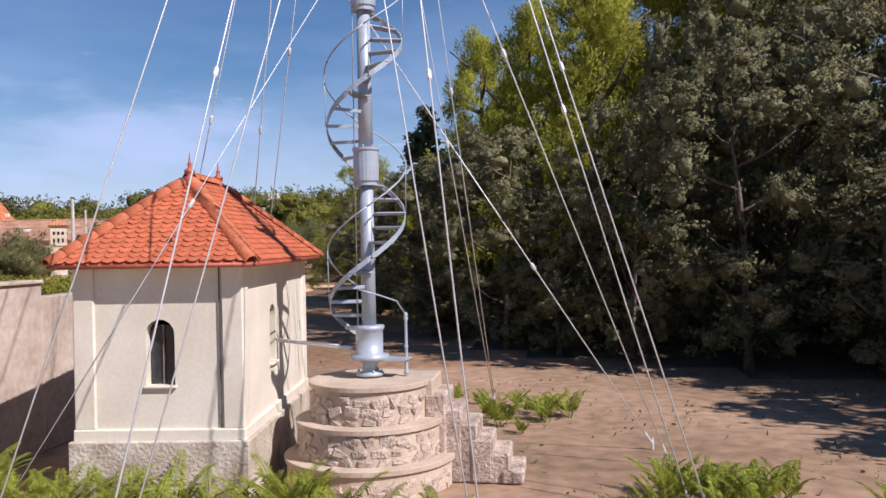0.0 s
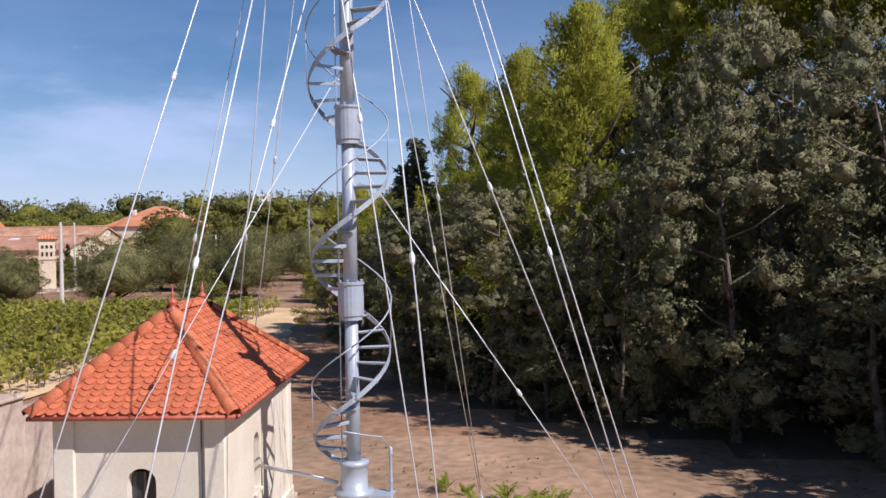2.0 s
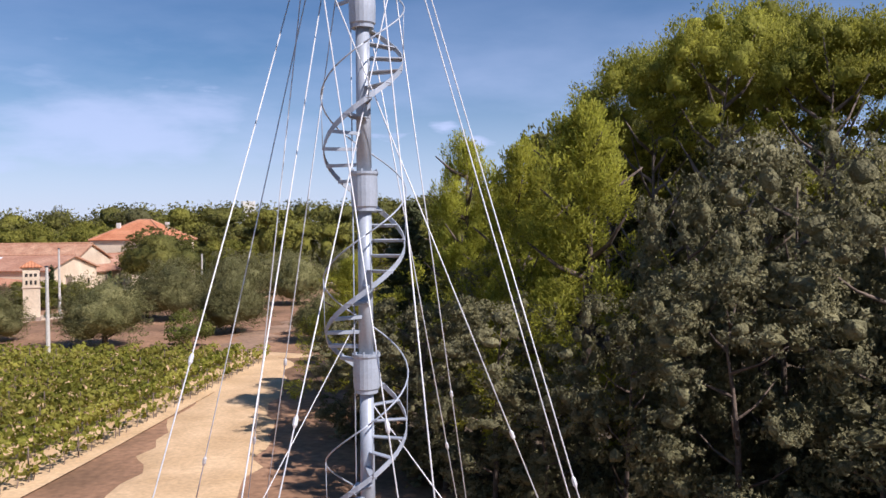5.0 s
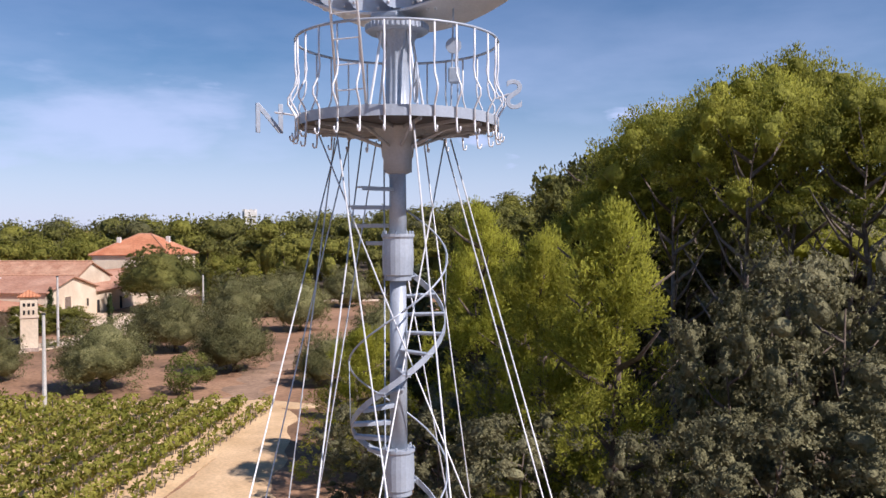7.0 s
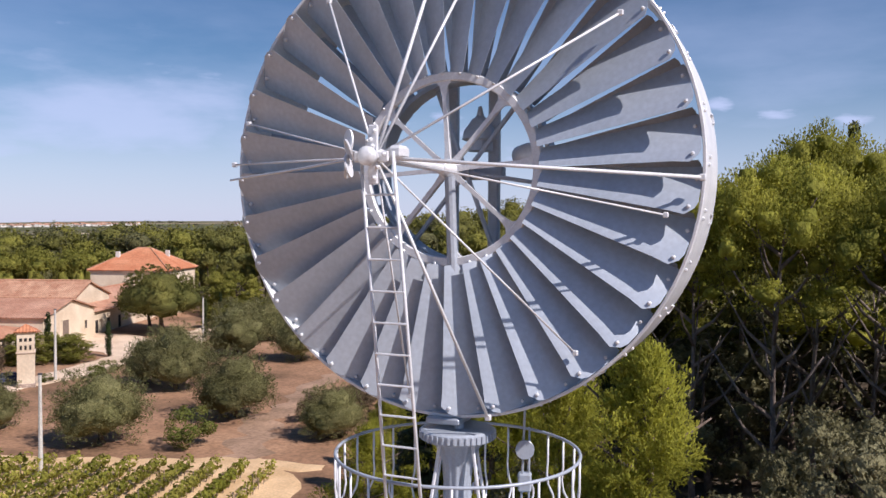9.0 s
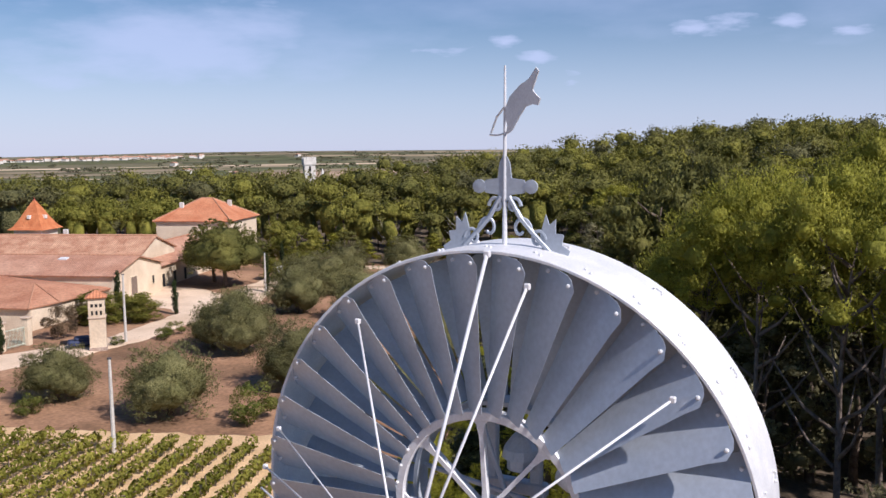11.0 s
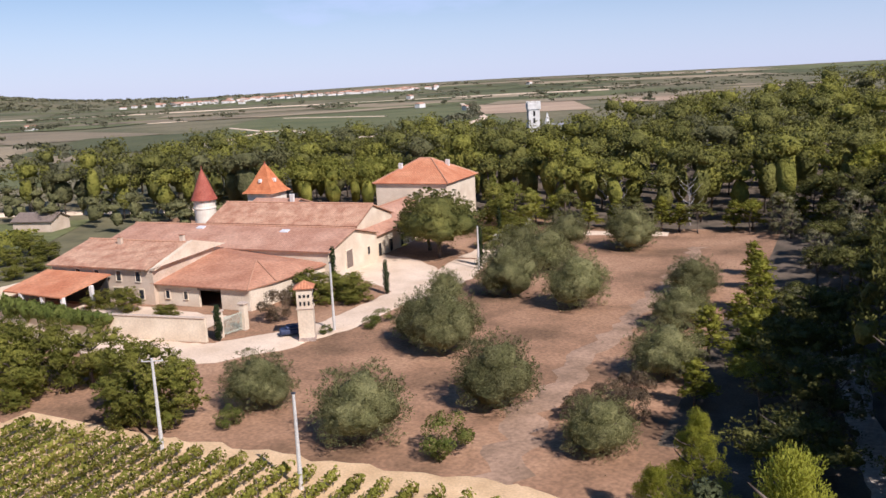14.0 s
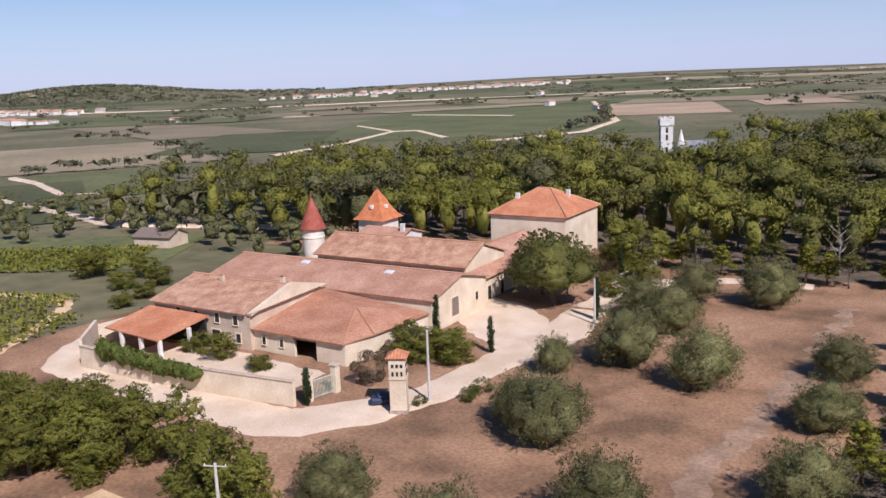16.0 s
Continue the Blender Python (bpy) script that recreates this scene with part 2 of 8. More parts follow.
M["pale_render"] = mat("pale_farm_render", (0.60, 0.48, 0.34), (0.74, 0.63, 0.47), 0.3, 4.0, 0.92, 0, 0.3, 0.02, fine_amt=0.10)
M["old_wall"] = mat("weathered_wall_render", (0.42, 0.32, 0.255), (0.58, 0.47, 0.385), 0.7, 7.0, 0.92, 0, 0.5, 0.02, fine_amt=0.14)
M["plinth"] = mat("worn_plinth_render", (0.40, 0.32, 0.24), (0.62, 0.54, 0.44), 2.2, 16.0, 0.92, 0, 0.9, 0.03, fine_amt=0.16)
M["stone"] = mat("rough_pink_stone", (0.36, 0.27, 0.21), (0.58, 0.46, 0.37), 3.2, 18.0, 0.92, 0, 0.9, 0.04, fine_amt=0.3, per_object=0.14)
M["stone_top"] = mat("stone_slab", (0.46, 0.35, 0.26), (0.58, 0.46, 0.35), 2.0, 24.0, 0.9, 0, 0.3, 0.01, fine_amt=0.12)
M["mortar"] = mat("lime_mortar", (0.44, 0.34, 0.26), (0.56, 0.46, 0.36), 3.0, 30.0, 0.95, 0, 0.6, 0.015)
M["white_stone"] = mat("white_limestone", (0.58, 0.55, 0.49), (0.74, 0.71, 0.65), 0.5, 6.0, 0.9, 0, 0.3, 0.02, fine_amt=0.1)
M["tile"] = mat("orange_clay_tile", (0.43, 0.10, 0.04), (0.57, 0.165, 0.075), 2.0, 30.0, 0.75, 0, 0.25, 0.006, per_object=0.16, per_island=0.16, fine_amt=0.12)
M["hip_tile"] = mat("hip_clay_tile", (0.46, 0.115, 0.045), (0.58, 0.19, 0.09), 2.5, 30.0, 0.75, 0, 0.25, 0.006, per_object=0.14, per_island=0.14)
M["finial"] = mat("red_glazed_clay", (0.34, 0.07, 0.04), (0.46, 0.12, 0.07), 4.0, 30.0, 0.5, 0, 0.15, 0.004)
M["roof_pink"] = striped(mat("weathered_pink_roof_tile", (0.40, 0.20, 0.125), (0.52, 0.30, 0.20), 0.22, 2.2, 0.9, 0, 0.3, 0.03, fine_amt=0.2), 0.42, 0.08)
M["roof_mixed"] = striped(mat("patched_roof_tile", (0.38, 0.18, 0.105), (0.56, 0.34, 0.215), 0.5, 3.2, 0.9, 0, 0.3, 0.03, fine_amt=0.25), 0.42, 0.08)
M["roof_orange"] = striped(mat("orange_roof_tile", (0.47, 0.165, 0.075), (0.60, 0.27, 0.14), 0.25, 2.6, 0.85, 0, 0.3, 0.03, fine_amt=0.18), 0.42, 0.08)
M["roof_terracotta"] = striped(mat("terracotta_roof_tile", (0.39, 0.17, 0.095), (0.53, 0.27, 0.16), 0.22, 2.4, 0.9, 0, 0.3, 0.03, fine_amt=0.2), 0.42, 0.08)
M["roof_red"] = mat("dark_red_scale_tile", (0.27, 0.06, 0.035), (0.36, 0.10, 0.06), 0.8, 5.0, 0.75, 0, 0.4, 0.03)
M["roof_scale"] = mat("orange_scale_tile", (0.46, 0.14, 0.05), (0.58, 0.22, 0.09), 0.8, 5.0, 0.75, 0, 0.4, 0.03)
# Near black: the shade inside openings and bays is put into this colour.
M["inside_shade"] = mat("painted_inside_shade", (0.018, 0.016, 0.015), (0.035, 0.03, 0.027), 1.0, 8.0, 0.9, 0, 0)
M["shutter"] = mat("grey_brown_wood", (0.16, 0.12, 0.09), (0.25, 0.19, 0.15), 3.0, 24.0, 0.7, 0, 0.3, 0.006)
M["pole"] = mat("grey_concrete_pole", (0.48, 0.45, 0.40), (0.60, 0.57, 0.51), 1.2, 14.0, 0.9, 0, 0.2, 0.006)
M["bark"] = mat("grey_brown_bark", (0.085, 0.062, 0.046), (0.19, 0.145, 0.11), 3.0, 14.0, 0.95, 0, 0.9, 0.03)
M["pine_bark"] = mat("grey_pine_bark", (0.13, 0.10, 0.08), (0.25, 0.205, 0.175), 2.0, 12.0, 0.95, 0, 0.9, 0.03)
M["pale_bark"] = mat("pale_dead_wood", (0.30, 0.27, 0.24), (0.46, 0.42, 0.38), 3.0, 14.0, 0.95, 0, 0.7, 0.02)
M["pine"] = leaf_mat("pine_needles", (0.32, 0.335, 0.042), (0.56, 0.54, 0.085), 0.58)
M["wood_pine"] = leaf_mat("wood_pine_needles", (0.235, 0.24, 0.034), (0.43, 0.41, 0.066), 0.45)
# dark green needles, deepened further for the shade in the wood
M["pine_dark"] = leaf_mat("dark_pine_needles", (0.10, 0.105, 0.027), (0.195, 0.185, 0.047), 0.3)
M["oak"] = leaf_mat("holm_oak_leaves", (0.16, 0.15, 0.070), (0.34, 0.315, 0.168), 0.28)
M["olive"] = leaf_mat("olive_leaves", (0.175, 0.175, 0.066), (0.33, 0.31, 0.135), 0.35, tuft=4.0, depth=0.14)
M["far_pine"] = leaf_mat("far_pine_needles", (0.15, 0.152, 0.036), (0.29, 0.275, 0.066), 0.2, tuft=1.6, depth=0.4)
M["far_pine_light"] = leaf_mat("far_light_pine_needles", (0.21, 0.21, 0.036), (0.37, 0.345, 0.066), 0.2, tuft=1.6, depth=0.4)
M["far_oak"] = leaf_mat("far_oak_leaves", (0.115, 0.115, 0.045), (0.205, 0.195, 0.08), 0.2, tuft=1.8, depth=0.35)
M["broad"] = leaf_mat("broad_leaves", (0.18, 0.188, 0.033), (0.34, 0.318, 0.065), 0.4)
M["cypress"] = leaf_mat("cypress_scales", (0.028, 0.045, 0.014), (0.06, 0.08, 0.025), 0.2)
M["fir"] = leaf_mat("fir_needles", (0.05, 0.065, 0.026), (0.11, 0.12, 0.052), 0.2)
M["vine"] = leaf_mat("vine_leaves", (0.22, 0.235, 0.034), (0.42, 0.39, 0.08), 0.42)
M["fern"] = leaf_mat("feather_leaves", (0.28, 0.33, 0.04), (0.46, 0.48, 0.085), 0.45)
M["weed"] = leaf_mat("weeds", (0.13, 0.16, 0.03), (0.24, 0.24, 0.06), 0.35)
M["straw"] = leaf_mat("dry_straw", (0.26, 0.20, 0.11), (0.38, 0.30, 0.18), 0.25)
M["dry"] = leaf_mat("dry_brush", (0.14, 0.10, 0.055), (0.25, 0.18, 0.11), 0.25)
M["ivy"] = leaf_mat("ivy_leaves", (0.125, 0.16, 0.03), (0.225, 0.25, 0.055), 0.3)
M["field_earth"] = mat("far_ploughed_earth", (0.36, 0.25, 0.16), (0.46, 0.33, 0.215), 0.015, 0.3, 0.95, 0, 0.2, 0.2, fine_amt=0.12)
M["field_green"] = mat("far_vineyard", (0.085, 0.095, 0.032), (0.135, 0.135, 0.052), 0.02, 0.5, 0.95, 0, 0.3, 0.3, per_object=0.3, fine_amt=0.22)
M["field_tan"] = mat("far_stubble", (0.23, 0.18, 0.105), (0.32, 0.25, 0.15), 0.015, 0.3, 0.95, 0, 0.2, 0.2, per_object=0.25, fine_amt=0.15)
M["plain"] = mat("far_plain", (0.10, 0.098, 0.042), (0.195, 0.16, 0.085), 0.010, 0.16, 0.95, 0, 0.3, 0.3, fine_amt=0.25)
# some distance haze is mixed into this leaf colour
M["far_green"] = leaf_mat("far_trees", (0.12, 0.118, 0.068), (0.19, 0.18, 0.105), 0.2)
M["blue_car"] = mat("blue_tarpaulin", (0.02, 0.03, 0.07), (0.04, 0.055, 0.11), 1.0, 9.0, 0.5, 0, 0.3, 0.02)
M["glass"] = mat("dark_window_glass", (0.02, 0.024, 0.028), (0.04, 0.045, 0.05), 1.0, 8.0, 0.12, 0, 0, spec=0.6)
M["panel"] = mat("rooflight_panel", (0.60, 0.60, 0.60), (0.70, 0.70, 0.70), 1.0, 8.0, 0.3, 0, 0)


# ---- geometry helpers ----
class Geo:
    def __init__(self):
        self.v, self.f = [], []

    def add(self, verts, faces):
        o = len(self.v)
        self.v += [tuple(q) for q in verts]
        self.f += [tuple(i + o for i in q) for q in faces]
        return self

    def box(self, c, s, ch=0.0, m=None):
        """A box with chamfered edges, at centre c with size s, turned by m."""
        h = [q / 2 for q in s]
        ch = min(ch, min(h) * 0.8)
        verts, faces, idx = [], [], {}
        for sx in (-1, 1):
            for sy in (-1, 1):
                for sz in (-1, 1):
                    for ax in range(3):
                        q = [sx * h[0], sy * h[1], sz * h[2]]
                        for k in range(3):
                            if k != ax:
                                q[k] -= (sx, sy, sz)[k] * ch
                        idx[(sx, sy, sz, ax)] = len(verts)
                        verts.append(q)
        signs = [(-1, -1), (1, -1), (1, 1), (-1, 1)]
        for ax in range(3):
            o1, o2 = (ax + 1) % 3, (ax + 2) % 3
            for s0 in (-1, 1):
                loop = []
                for a, b in signs:
                    k = [0, 0, 0]
                    k[ax], k[o1], k[o2] = s0, a, b
                    loop.append(idx[(*k, ax)])
                faces.append(loop if s0 > 0 else loop[::-1])
        if ch > 0:
            for ax in range(3):
                o1, o2 = (ax + 1) % 3, (ax + 2) % 3
                for a, b in signs:
                    k0, k1 = [0, 0, 0], [0, 0, 0]
                    k0[ax], k1[ax] = -1, 1
                    for k in (k0, k1):
                        k[o1], k[o2] = a, b
                    loop = [idx[(*k0, o1)], idx[(*k1, o1)], idx[(*k1, o2)], idx[(*k0, o2)]]
                    faces.append(loop if a * b < 0 else loop[::-1])
            for sx in (-1, 1):
                for sy in (-1, 1):
                    for sz in (-1, 1):
                        loop = [idx[(sx, sy, sz, q)] for q in range(3)]
                        faces.append(loop if sx * sy * sz > 0 else loop[::-1])
        m = m or Matrix.Identity(4)
        mm = Matrix.Translation(c) @ m.to_4x4() if m else Matrix.Translation(c)
        return self.add([mm @ Vector(q) for q in verts], faces)

    def pipe(self, pts, r, n=8, closed=False, taper=None):
        pts = [Vector(q) for q in pts]
        rings, last = [], None
        count = len(pts)
        for i, q in enumerate(pts):
            a = pts[(i - 1) % count] if closed or i else q
            b = pts[(i + 1) % count] if closed or i < count - 1 else q
            d = (b - a).normalized() if (b - a).length > 1e-9 else Vector((0, 0, 1))
            if last is None:
                s = d.orthogonal().normalized()
            else:
                s = (last - d * last.dot(d)).normalized()
            last = s
            w = d.cross(s)
            rr = r if taper is None else taper[i]
            rings.append([q + rr * (math.cos(2 * math.pi * k / n) * s + math.sin(2 * math.pi * k / n) * w) for k in range(n)])
        verts = [q for ring in rings for q in ring]
        faces = []
        for i in range(count if closed else count - 1):
            j = (i + 1) % count
            for k in range(n):
                faces.append((i * n + k, i * n + (k + 1) % n, j * n + (k + 1) % n, j * n + k))
        if not closed:
            faces += [tuple(range(n))[::-1], tuple(range((count - 1) * n, count * n))]
        return self.add(verts, faces)

    def lathe(self, prof, n=24, at=(0, 0, 0), cap=True, m=None):
        """Turns the profile of (radius, height) pairs round a vertical axis."""
        verts, faces = [], []
        for r, z in prof:
            for k in range(n):
                a = 2 * math.pi * k / n
                verts.append(Vector((r * math.cos(a), r * math.sin(a), z)))
        for i in range(len(prof) - 1):
            for k in range(n):
                faces.append((i * n + k, i * n + (k + 1) % n, (i + 1) * n + (k + 1) % n, (i + 1) * n + k))
        if cap:
            faces += [tuple(range(n))[::-1], tuple(range((len(prof) - 1) * n, len(prof) * n))]
        mm = Matrix.Translation(at) @ (m or Matrix.Identity(4))
        return self.add([mm @ q for q in verts], faces)

    def prism(self, poly, z0, z1):
        n = len(poly)
        verts = [(x, y, z0) for x, y in poly] + [(x, y, z1) for x, y in poly]
        faces = [tuple(range(n))[::-1], tuple(range(n, 2 * n))] + [(k, (k + 1) % n, n + (k + 1) % n, n + k) for k in range(n)]
        return self.add(verts, faces)

    def slab(self, poly, thick):
        """A flat plate of some thickness hanging below a polygon in space."""
        n = len(poly)
        top = [Vector(q) for q in poly]
        nor = (top[1] - top[0]).cross(top[2] - top[0]).normalized()
        if nor.z < 0:
            top.reverse()
            nor = -nor
        verts = top + [q - nor * thick for q in top]
        faces = [tuple(range(n)), tuple(range(n, 2 * n))[::-1]] + [((k + 1) % n, k, n + k, n + (k + 1) % n) for k in range(n)]
        return self.add(verts, faces)

    def mesh(self, name, smooth=False):
        me = bpy.data.meshes.new(name)
        me.from_pydata(self.v, [], self.f)
        if smooth:
            me.shade_smooth()
        me.update()
        return me


def part(name, geo, material, parent, label="", smooth=False, at=None):
    me = geo.mesh(name, smooth) if isinstance(geo, Geo) else geo
    if not me.materials:
        me.materials.append(material)
    ob = new(name, me)
    ob.parent = parent
    if at is not None:
        ob.matrix_basis = at
    if label:
        ob["label"] = label
    return ob


def thing(name, label, category, at=None, group="", kind=""):
    ob = new(name)
    ob.empty_display_size = 0.3
    if at is not None:
        ob.matrix_basis = at
    return tagged(ob, label, category, group, kind)


def solo(name, geo, material, label, category, at=None, group="", kind="", smooth=False):
    me = geo.mesh(name, smooth) if isinstance(geo, Geo) else geo
    me.materials.append(material)
    ob = new(name, me)
    if at is not None:
        ob.matrix_basis = at
    return tagged(ob, label, category, group, kind)


def roof_uv(me):
    """Lays a roof's texture along its slopes, in metres: x along the eave, y up the slope."""
    uv = me.uv_layers.new(name="slope")
    for poly in me.polygons:
        nz = poly.normal
        across = Vector((-nz.y, nz.x, 0))
        across = across.normalized() if across.length > 1e-4 else Vector((1, 0, 0))
        upward = nz.cross(across)
        for li in poly.loop_indices:
            q = me.vertices[me.loops[li].vertex_index].co
            uv.data[li].uv = (q.dot(across), q.dot(upward))
    return me


def smooth_step(a, b, x):
    t = np.clip((x - a) / (b - a), 0, 1)
    return t * t * (3 - 2 * t)


# ---- ground ----
WOOD_EDGE = ((14, -1), (30, -6), (45, -10.5), (65, -15), (90, -18), (122, -14), (160, -15), (175, -30))


def wood_edge(y):
    return float(np.interp(y, [q[0] for q in WOOD_EDGE], [q[1] for q in WOOD_EDGE]))


def site(x, y):
    """From the farm's survey grid to the scene."""
    return 0.9446 * x + 0.23, 0.9438 * y - 0.76


def ground_z(x, y):
    x, y = np.asarray(x, float), np.asarray(y, float)
    r = np.hypot(x, y)
    hill = 11.5 * smooth_step(-8, 110, x + 0.25 * (y - 60)) * smooth_step(25, 110, y) + 5.0 * smooth_step(165, 290, y) * smooth_step(-190, -90, x)
    far = 34.0 * smooth_step(900, 4600, r) * (1 - 1.15 * np.clip((-0.35 - x / (r + 1)) / 0.4, 0, 1))
    mound = 56.0 * np.exp(-(((x + 2950) / 420) ** 2 + ((y - 1950) / 420) ** 2)) + 12 * np.exp(-(((x + 2600) / 500) ** 2 + ((y - 2600) / 300) ** 2))
    roll = 6.0 * np.sin(x / 410.0 + 1.0) * np.sin(y / 530.0) * smooth_step(450, 1200, r)
    return hill * (1 - smooth_step(300, 700, r)) + far + mound + roll + 0.5 * smooth_step(18, 55, y)


def sheet(name, xs, ys, material, lift=0.0, keep=None, bumpy=0.0):
    gx, gy = np.meshgrid(xs, ys)
    gz = ground_z(gx, gy) + lift
    if bumpy:
        rs = np.random.RandomState(4)
        gz = gz + bumpy * (rs.rand(*gx.shape) - 0.5) * (np.hypot(gx, gy) < 220)
    nx, ny = len(xs), len(ys)
    verts = np.stack([gx.ravel(), gy.ravel(), gz.ravel()], 1)
    faces = [(j * nx + i, j * nx + i + 1, (j + 1) * nx + i + 1, (j + 1) * nx + i) for j in range(ny - 1) for i in range(nx - 1)]
    me = bpy.data.meshes.new(name)
    me.from_pydata(verts.tolist(), [], faces)
    me.shade_smooth()
    me.materials.append(material)
    return new(name, me)


def spread(a, b, near0, near1, step, grow):
    """Grid lines: an even step between near0 and near1, then ever wider out to a and b."""
    mid = list(np.arange(near0, near1 + step, step))
    lo, s = [near0], step
    while lo[-1] > a:
        s *= grow
        lo.append(lo[-1] - s)
    hi, s = [mid[-1]], step
    while hi[-1] < b:
        s *= grow
        hi.append(hi[-1] + s)
    return np.array(lo[:0:-1] + mid + hi[1:])


def cover(x, y):
    """Which ground lies there: dry earth 0, forest floor 1, the far plain 2, the paler clearing 3."""
    if math.hypot(x, y) > 330 or x < -126 and y < 150 or x < -150:
        return 2
    # Beyond x 6 the dark litter colour also stands in for tree shade.
    if y > 15 and x > wood_edge(y) + 3.0 or x > 6 and y > 12.5 - 0.3 * (x - 6) and y > 8 or x > 27 or (y > 166 and x > -58) or y > 176:
        return 1
    return 3 if y < 14 and abs(x) < 60 else 0


ground = sheet("ground", spread(-4700, 4700, -130, 90, 2.2, 1.22), spread(-2500, 4700, -20, 180, 2.2, 1.22), M["earth"], 0, bumpy=0.02)
ground.data.materials.append(M["forest_floor"])
ground.data.materials.append(M["plain"])
ground.data.materials.append(M["clearing_earth"])
for f in ground.data.polygons:
    f.material_index = cover(f.center.x, f.center.y)
tagged(ground, "dry brown earth with sparse dead grass around the olive trees", "ground", kind="structure")


def ribbon(name, pts, widths, material, label, lift, wobble=0.25, seed=1, category="road"):
    """A strip of track along a line, with an uneven edge."""
    rs = random.Random(seed)
    pts = [site(*q) for q in pts]
    lift += 0.07
    fine = []
    for i in range(len(pts) - 1):
        a, b = Vector(pts[i]), Vector(pts[i + 1])
        n = max(2, int((b - a).length / 1.5))
        for k in range(n):
            t = k / n
            fine.append((a.lerp(b, t), widths[i] * (1 - t) + widths[i + 1] * t))
    fine.append((Vector(pts[-1]), widths[-1]))
    for _ in range(4):
        fine = [fine[0]] + [((fine[i - 1][0] + fine[i][0] * 2 + fine[i + 1][0]) / 4, fine[i][1]) for i in range(1, len(fine) - 1)] + [fine[-1]]
    g = Geo()
    verts, cols = [], 7
    for i, (q, w) in enumerate(fine):
        d = (fine[min(i + 1, len(fine) - 1)][0] - fine[max(i - 1, 0)][0]).normalized()
        s = Vector((-d.y, d.x))
        l, r = w / 2 + rs.uniform(-wobble, wobble), w / 2 + rs.uniform(-wobble, wobble)
        for k in range(cols):
            t = k / (cols - 1)
            p = q + s * (l * (1 - t) - r * t)
            z = float(ground_z(p.x, p.y)) + (lift if 0 < k < cols - 1 else -0.09) - 0.03 * (k in (2, 4))
            verts.append((p.x, p.y, z))
    faces = [(i * cols + k, i * cols + k + 1, (i + 1) * cols + k + 1, (i + 1) * cols + k) for i in range(len(fine) - 1) for k in range(cols - 1)]
    g.add(verts, [f[::-1] for f in faces])
    ob = solo(name, g, material, label, category, kind="structure", smooth=True)
    return ob

# ---- roads ----
ribbon("road", [(-125.6, 90), (-123.5, 85), (-117, 78.2), (-100, 78), (-84, 79), (-72, 79.5), (-66, 88), (-62.5, 97), (-62, 108), (-60.5, 118), (-60, 128), (-62, 140)],
       [4, 4.5, 6, 7, 7.5, 9.5, 8.5, 6.5, 6.5, 8.5, 9, 7], M["gravel"], "pale gravel road bending round the farm wall", 0.05, 0.35, 3)
ribbon("farm_yard", [(-83, 137), (-75, 132), (-68, 125), (-61, 116)], [9, 15, 15, 7], M["gravel"], "pale trodden gravel yard before the barn", 0.045, 0.4, 4, "yard")
ribbon("courtyard", [(-79.5, 91.5), (-90, 90.8), (-102, 90.0), (-112, 89.2)], [8, 11, 12, 10], M["gravel"], "pale trodden courtyard behind the yard wall", 0.035, 0.5, 9, "yard")
ribbon("sandy_track", [(-8.5, 4), (-13, 22), (-16.6, 36), (-19, 50), (-20.5, 57), (-24, 61)], [5, 6.5, 6.5, 5.5, 4.5, 2], M["sand"], "sandy earth track beside the vineyard", 0.03, 0.5, 5, "track")
ribbon("sandy_headland", [(-78, 54), (-55, 57.5), (-38, 58.5), (-24, 60), (-17, 60)], [3, 3.5, 3.5, 4, 2], M["sand"], "sandy headland at the end of the vine rows", 0.025, 0.6, 6, "track")
ribbon("grove_lane", [(-24.5, 60), (-26, 68), (-27.3, 76), (-26.8, 90), (-26, 104), (-25.5, 119), (-24.8, 140), (-25, 160)], [5, 4.4, 4.0, 3.6, 3.8, 4.0, 3.6, 3], M["pale_earth"], "pale trodden lane through the olive grove", -0.02, 1.2, 27, "track")
ribbon("field_track", [(-190, 86), (-172, 97), (-153, 102), (-146, 97), (-136, 84), (-130, 74), (-138, 66)], [2.5, 3, 3.5, 3, 2.5, 3, 2], M["sand"], "narrow earth track between vineyard plots", 0.02, 0.4, 17, "track")
ribbon("field_track", [(-205, 143), (-196, 141), (-180, 138), (-166, 134)], [2.5, 3, 3, 2.5], M["gravel"], "pale track past the cottage", 0.03, 0.4, 18, "track")
ribbon("forest_track", [(3.5, 58), (3.5, 70), (1.5, 85), (0.5, 100), (-6, 125)], [3, 3, 3, 3, 3], M["plinth"], "pale track through the shady wood", 0.05, 0.4, 7, "track")
ribbon("grove_path", [(-33, 172), (-50, 170), (-62, 160), (-62, 141)], [5, 5, 6, 7], M["gravel"], "pale path at the far side of the olive grove", 0.04, 0.5, 8, "path")


# ---- wind engine: cast iron mast with winding stair, platform and bladed wheel ----
engine = thing("wind_engine", "tall grey cast-iron wind engine with winding stair and bladed wheel", "windmill")
SECTION = 3.0
BASE = 1.8


def collar(z, h=0.62, r=0.215):
    g = Geo().lathe([(0.13, z - 0.03), (0.19, z - 0.03), (0.19, z + 0.03), (r, z + 0.05), (r + 0.008, z + 0.3), (r, z + h - 0.07), (r + 0.02, z + h - 0.04), (r + 0.02, z + h), (0.13, z + h)], 20)
    for k in range(8):
        a = math.tau * k / 8
        g.lathe([(0.016, 0), (0.016, 0.03), (0.008, 0.042)], 6, (0.205 * math.cos(a), 0.205 * math.sin(a), z + h))
    return g


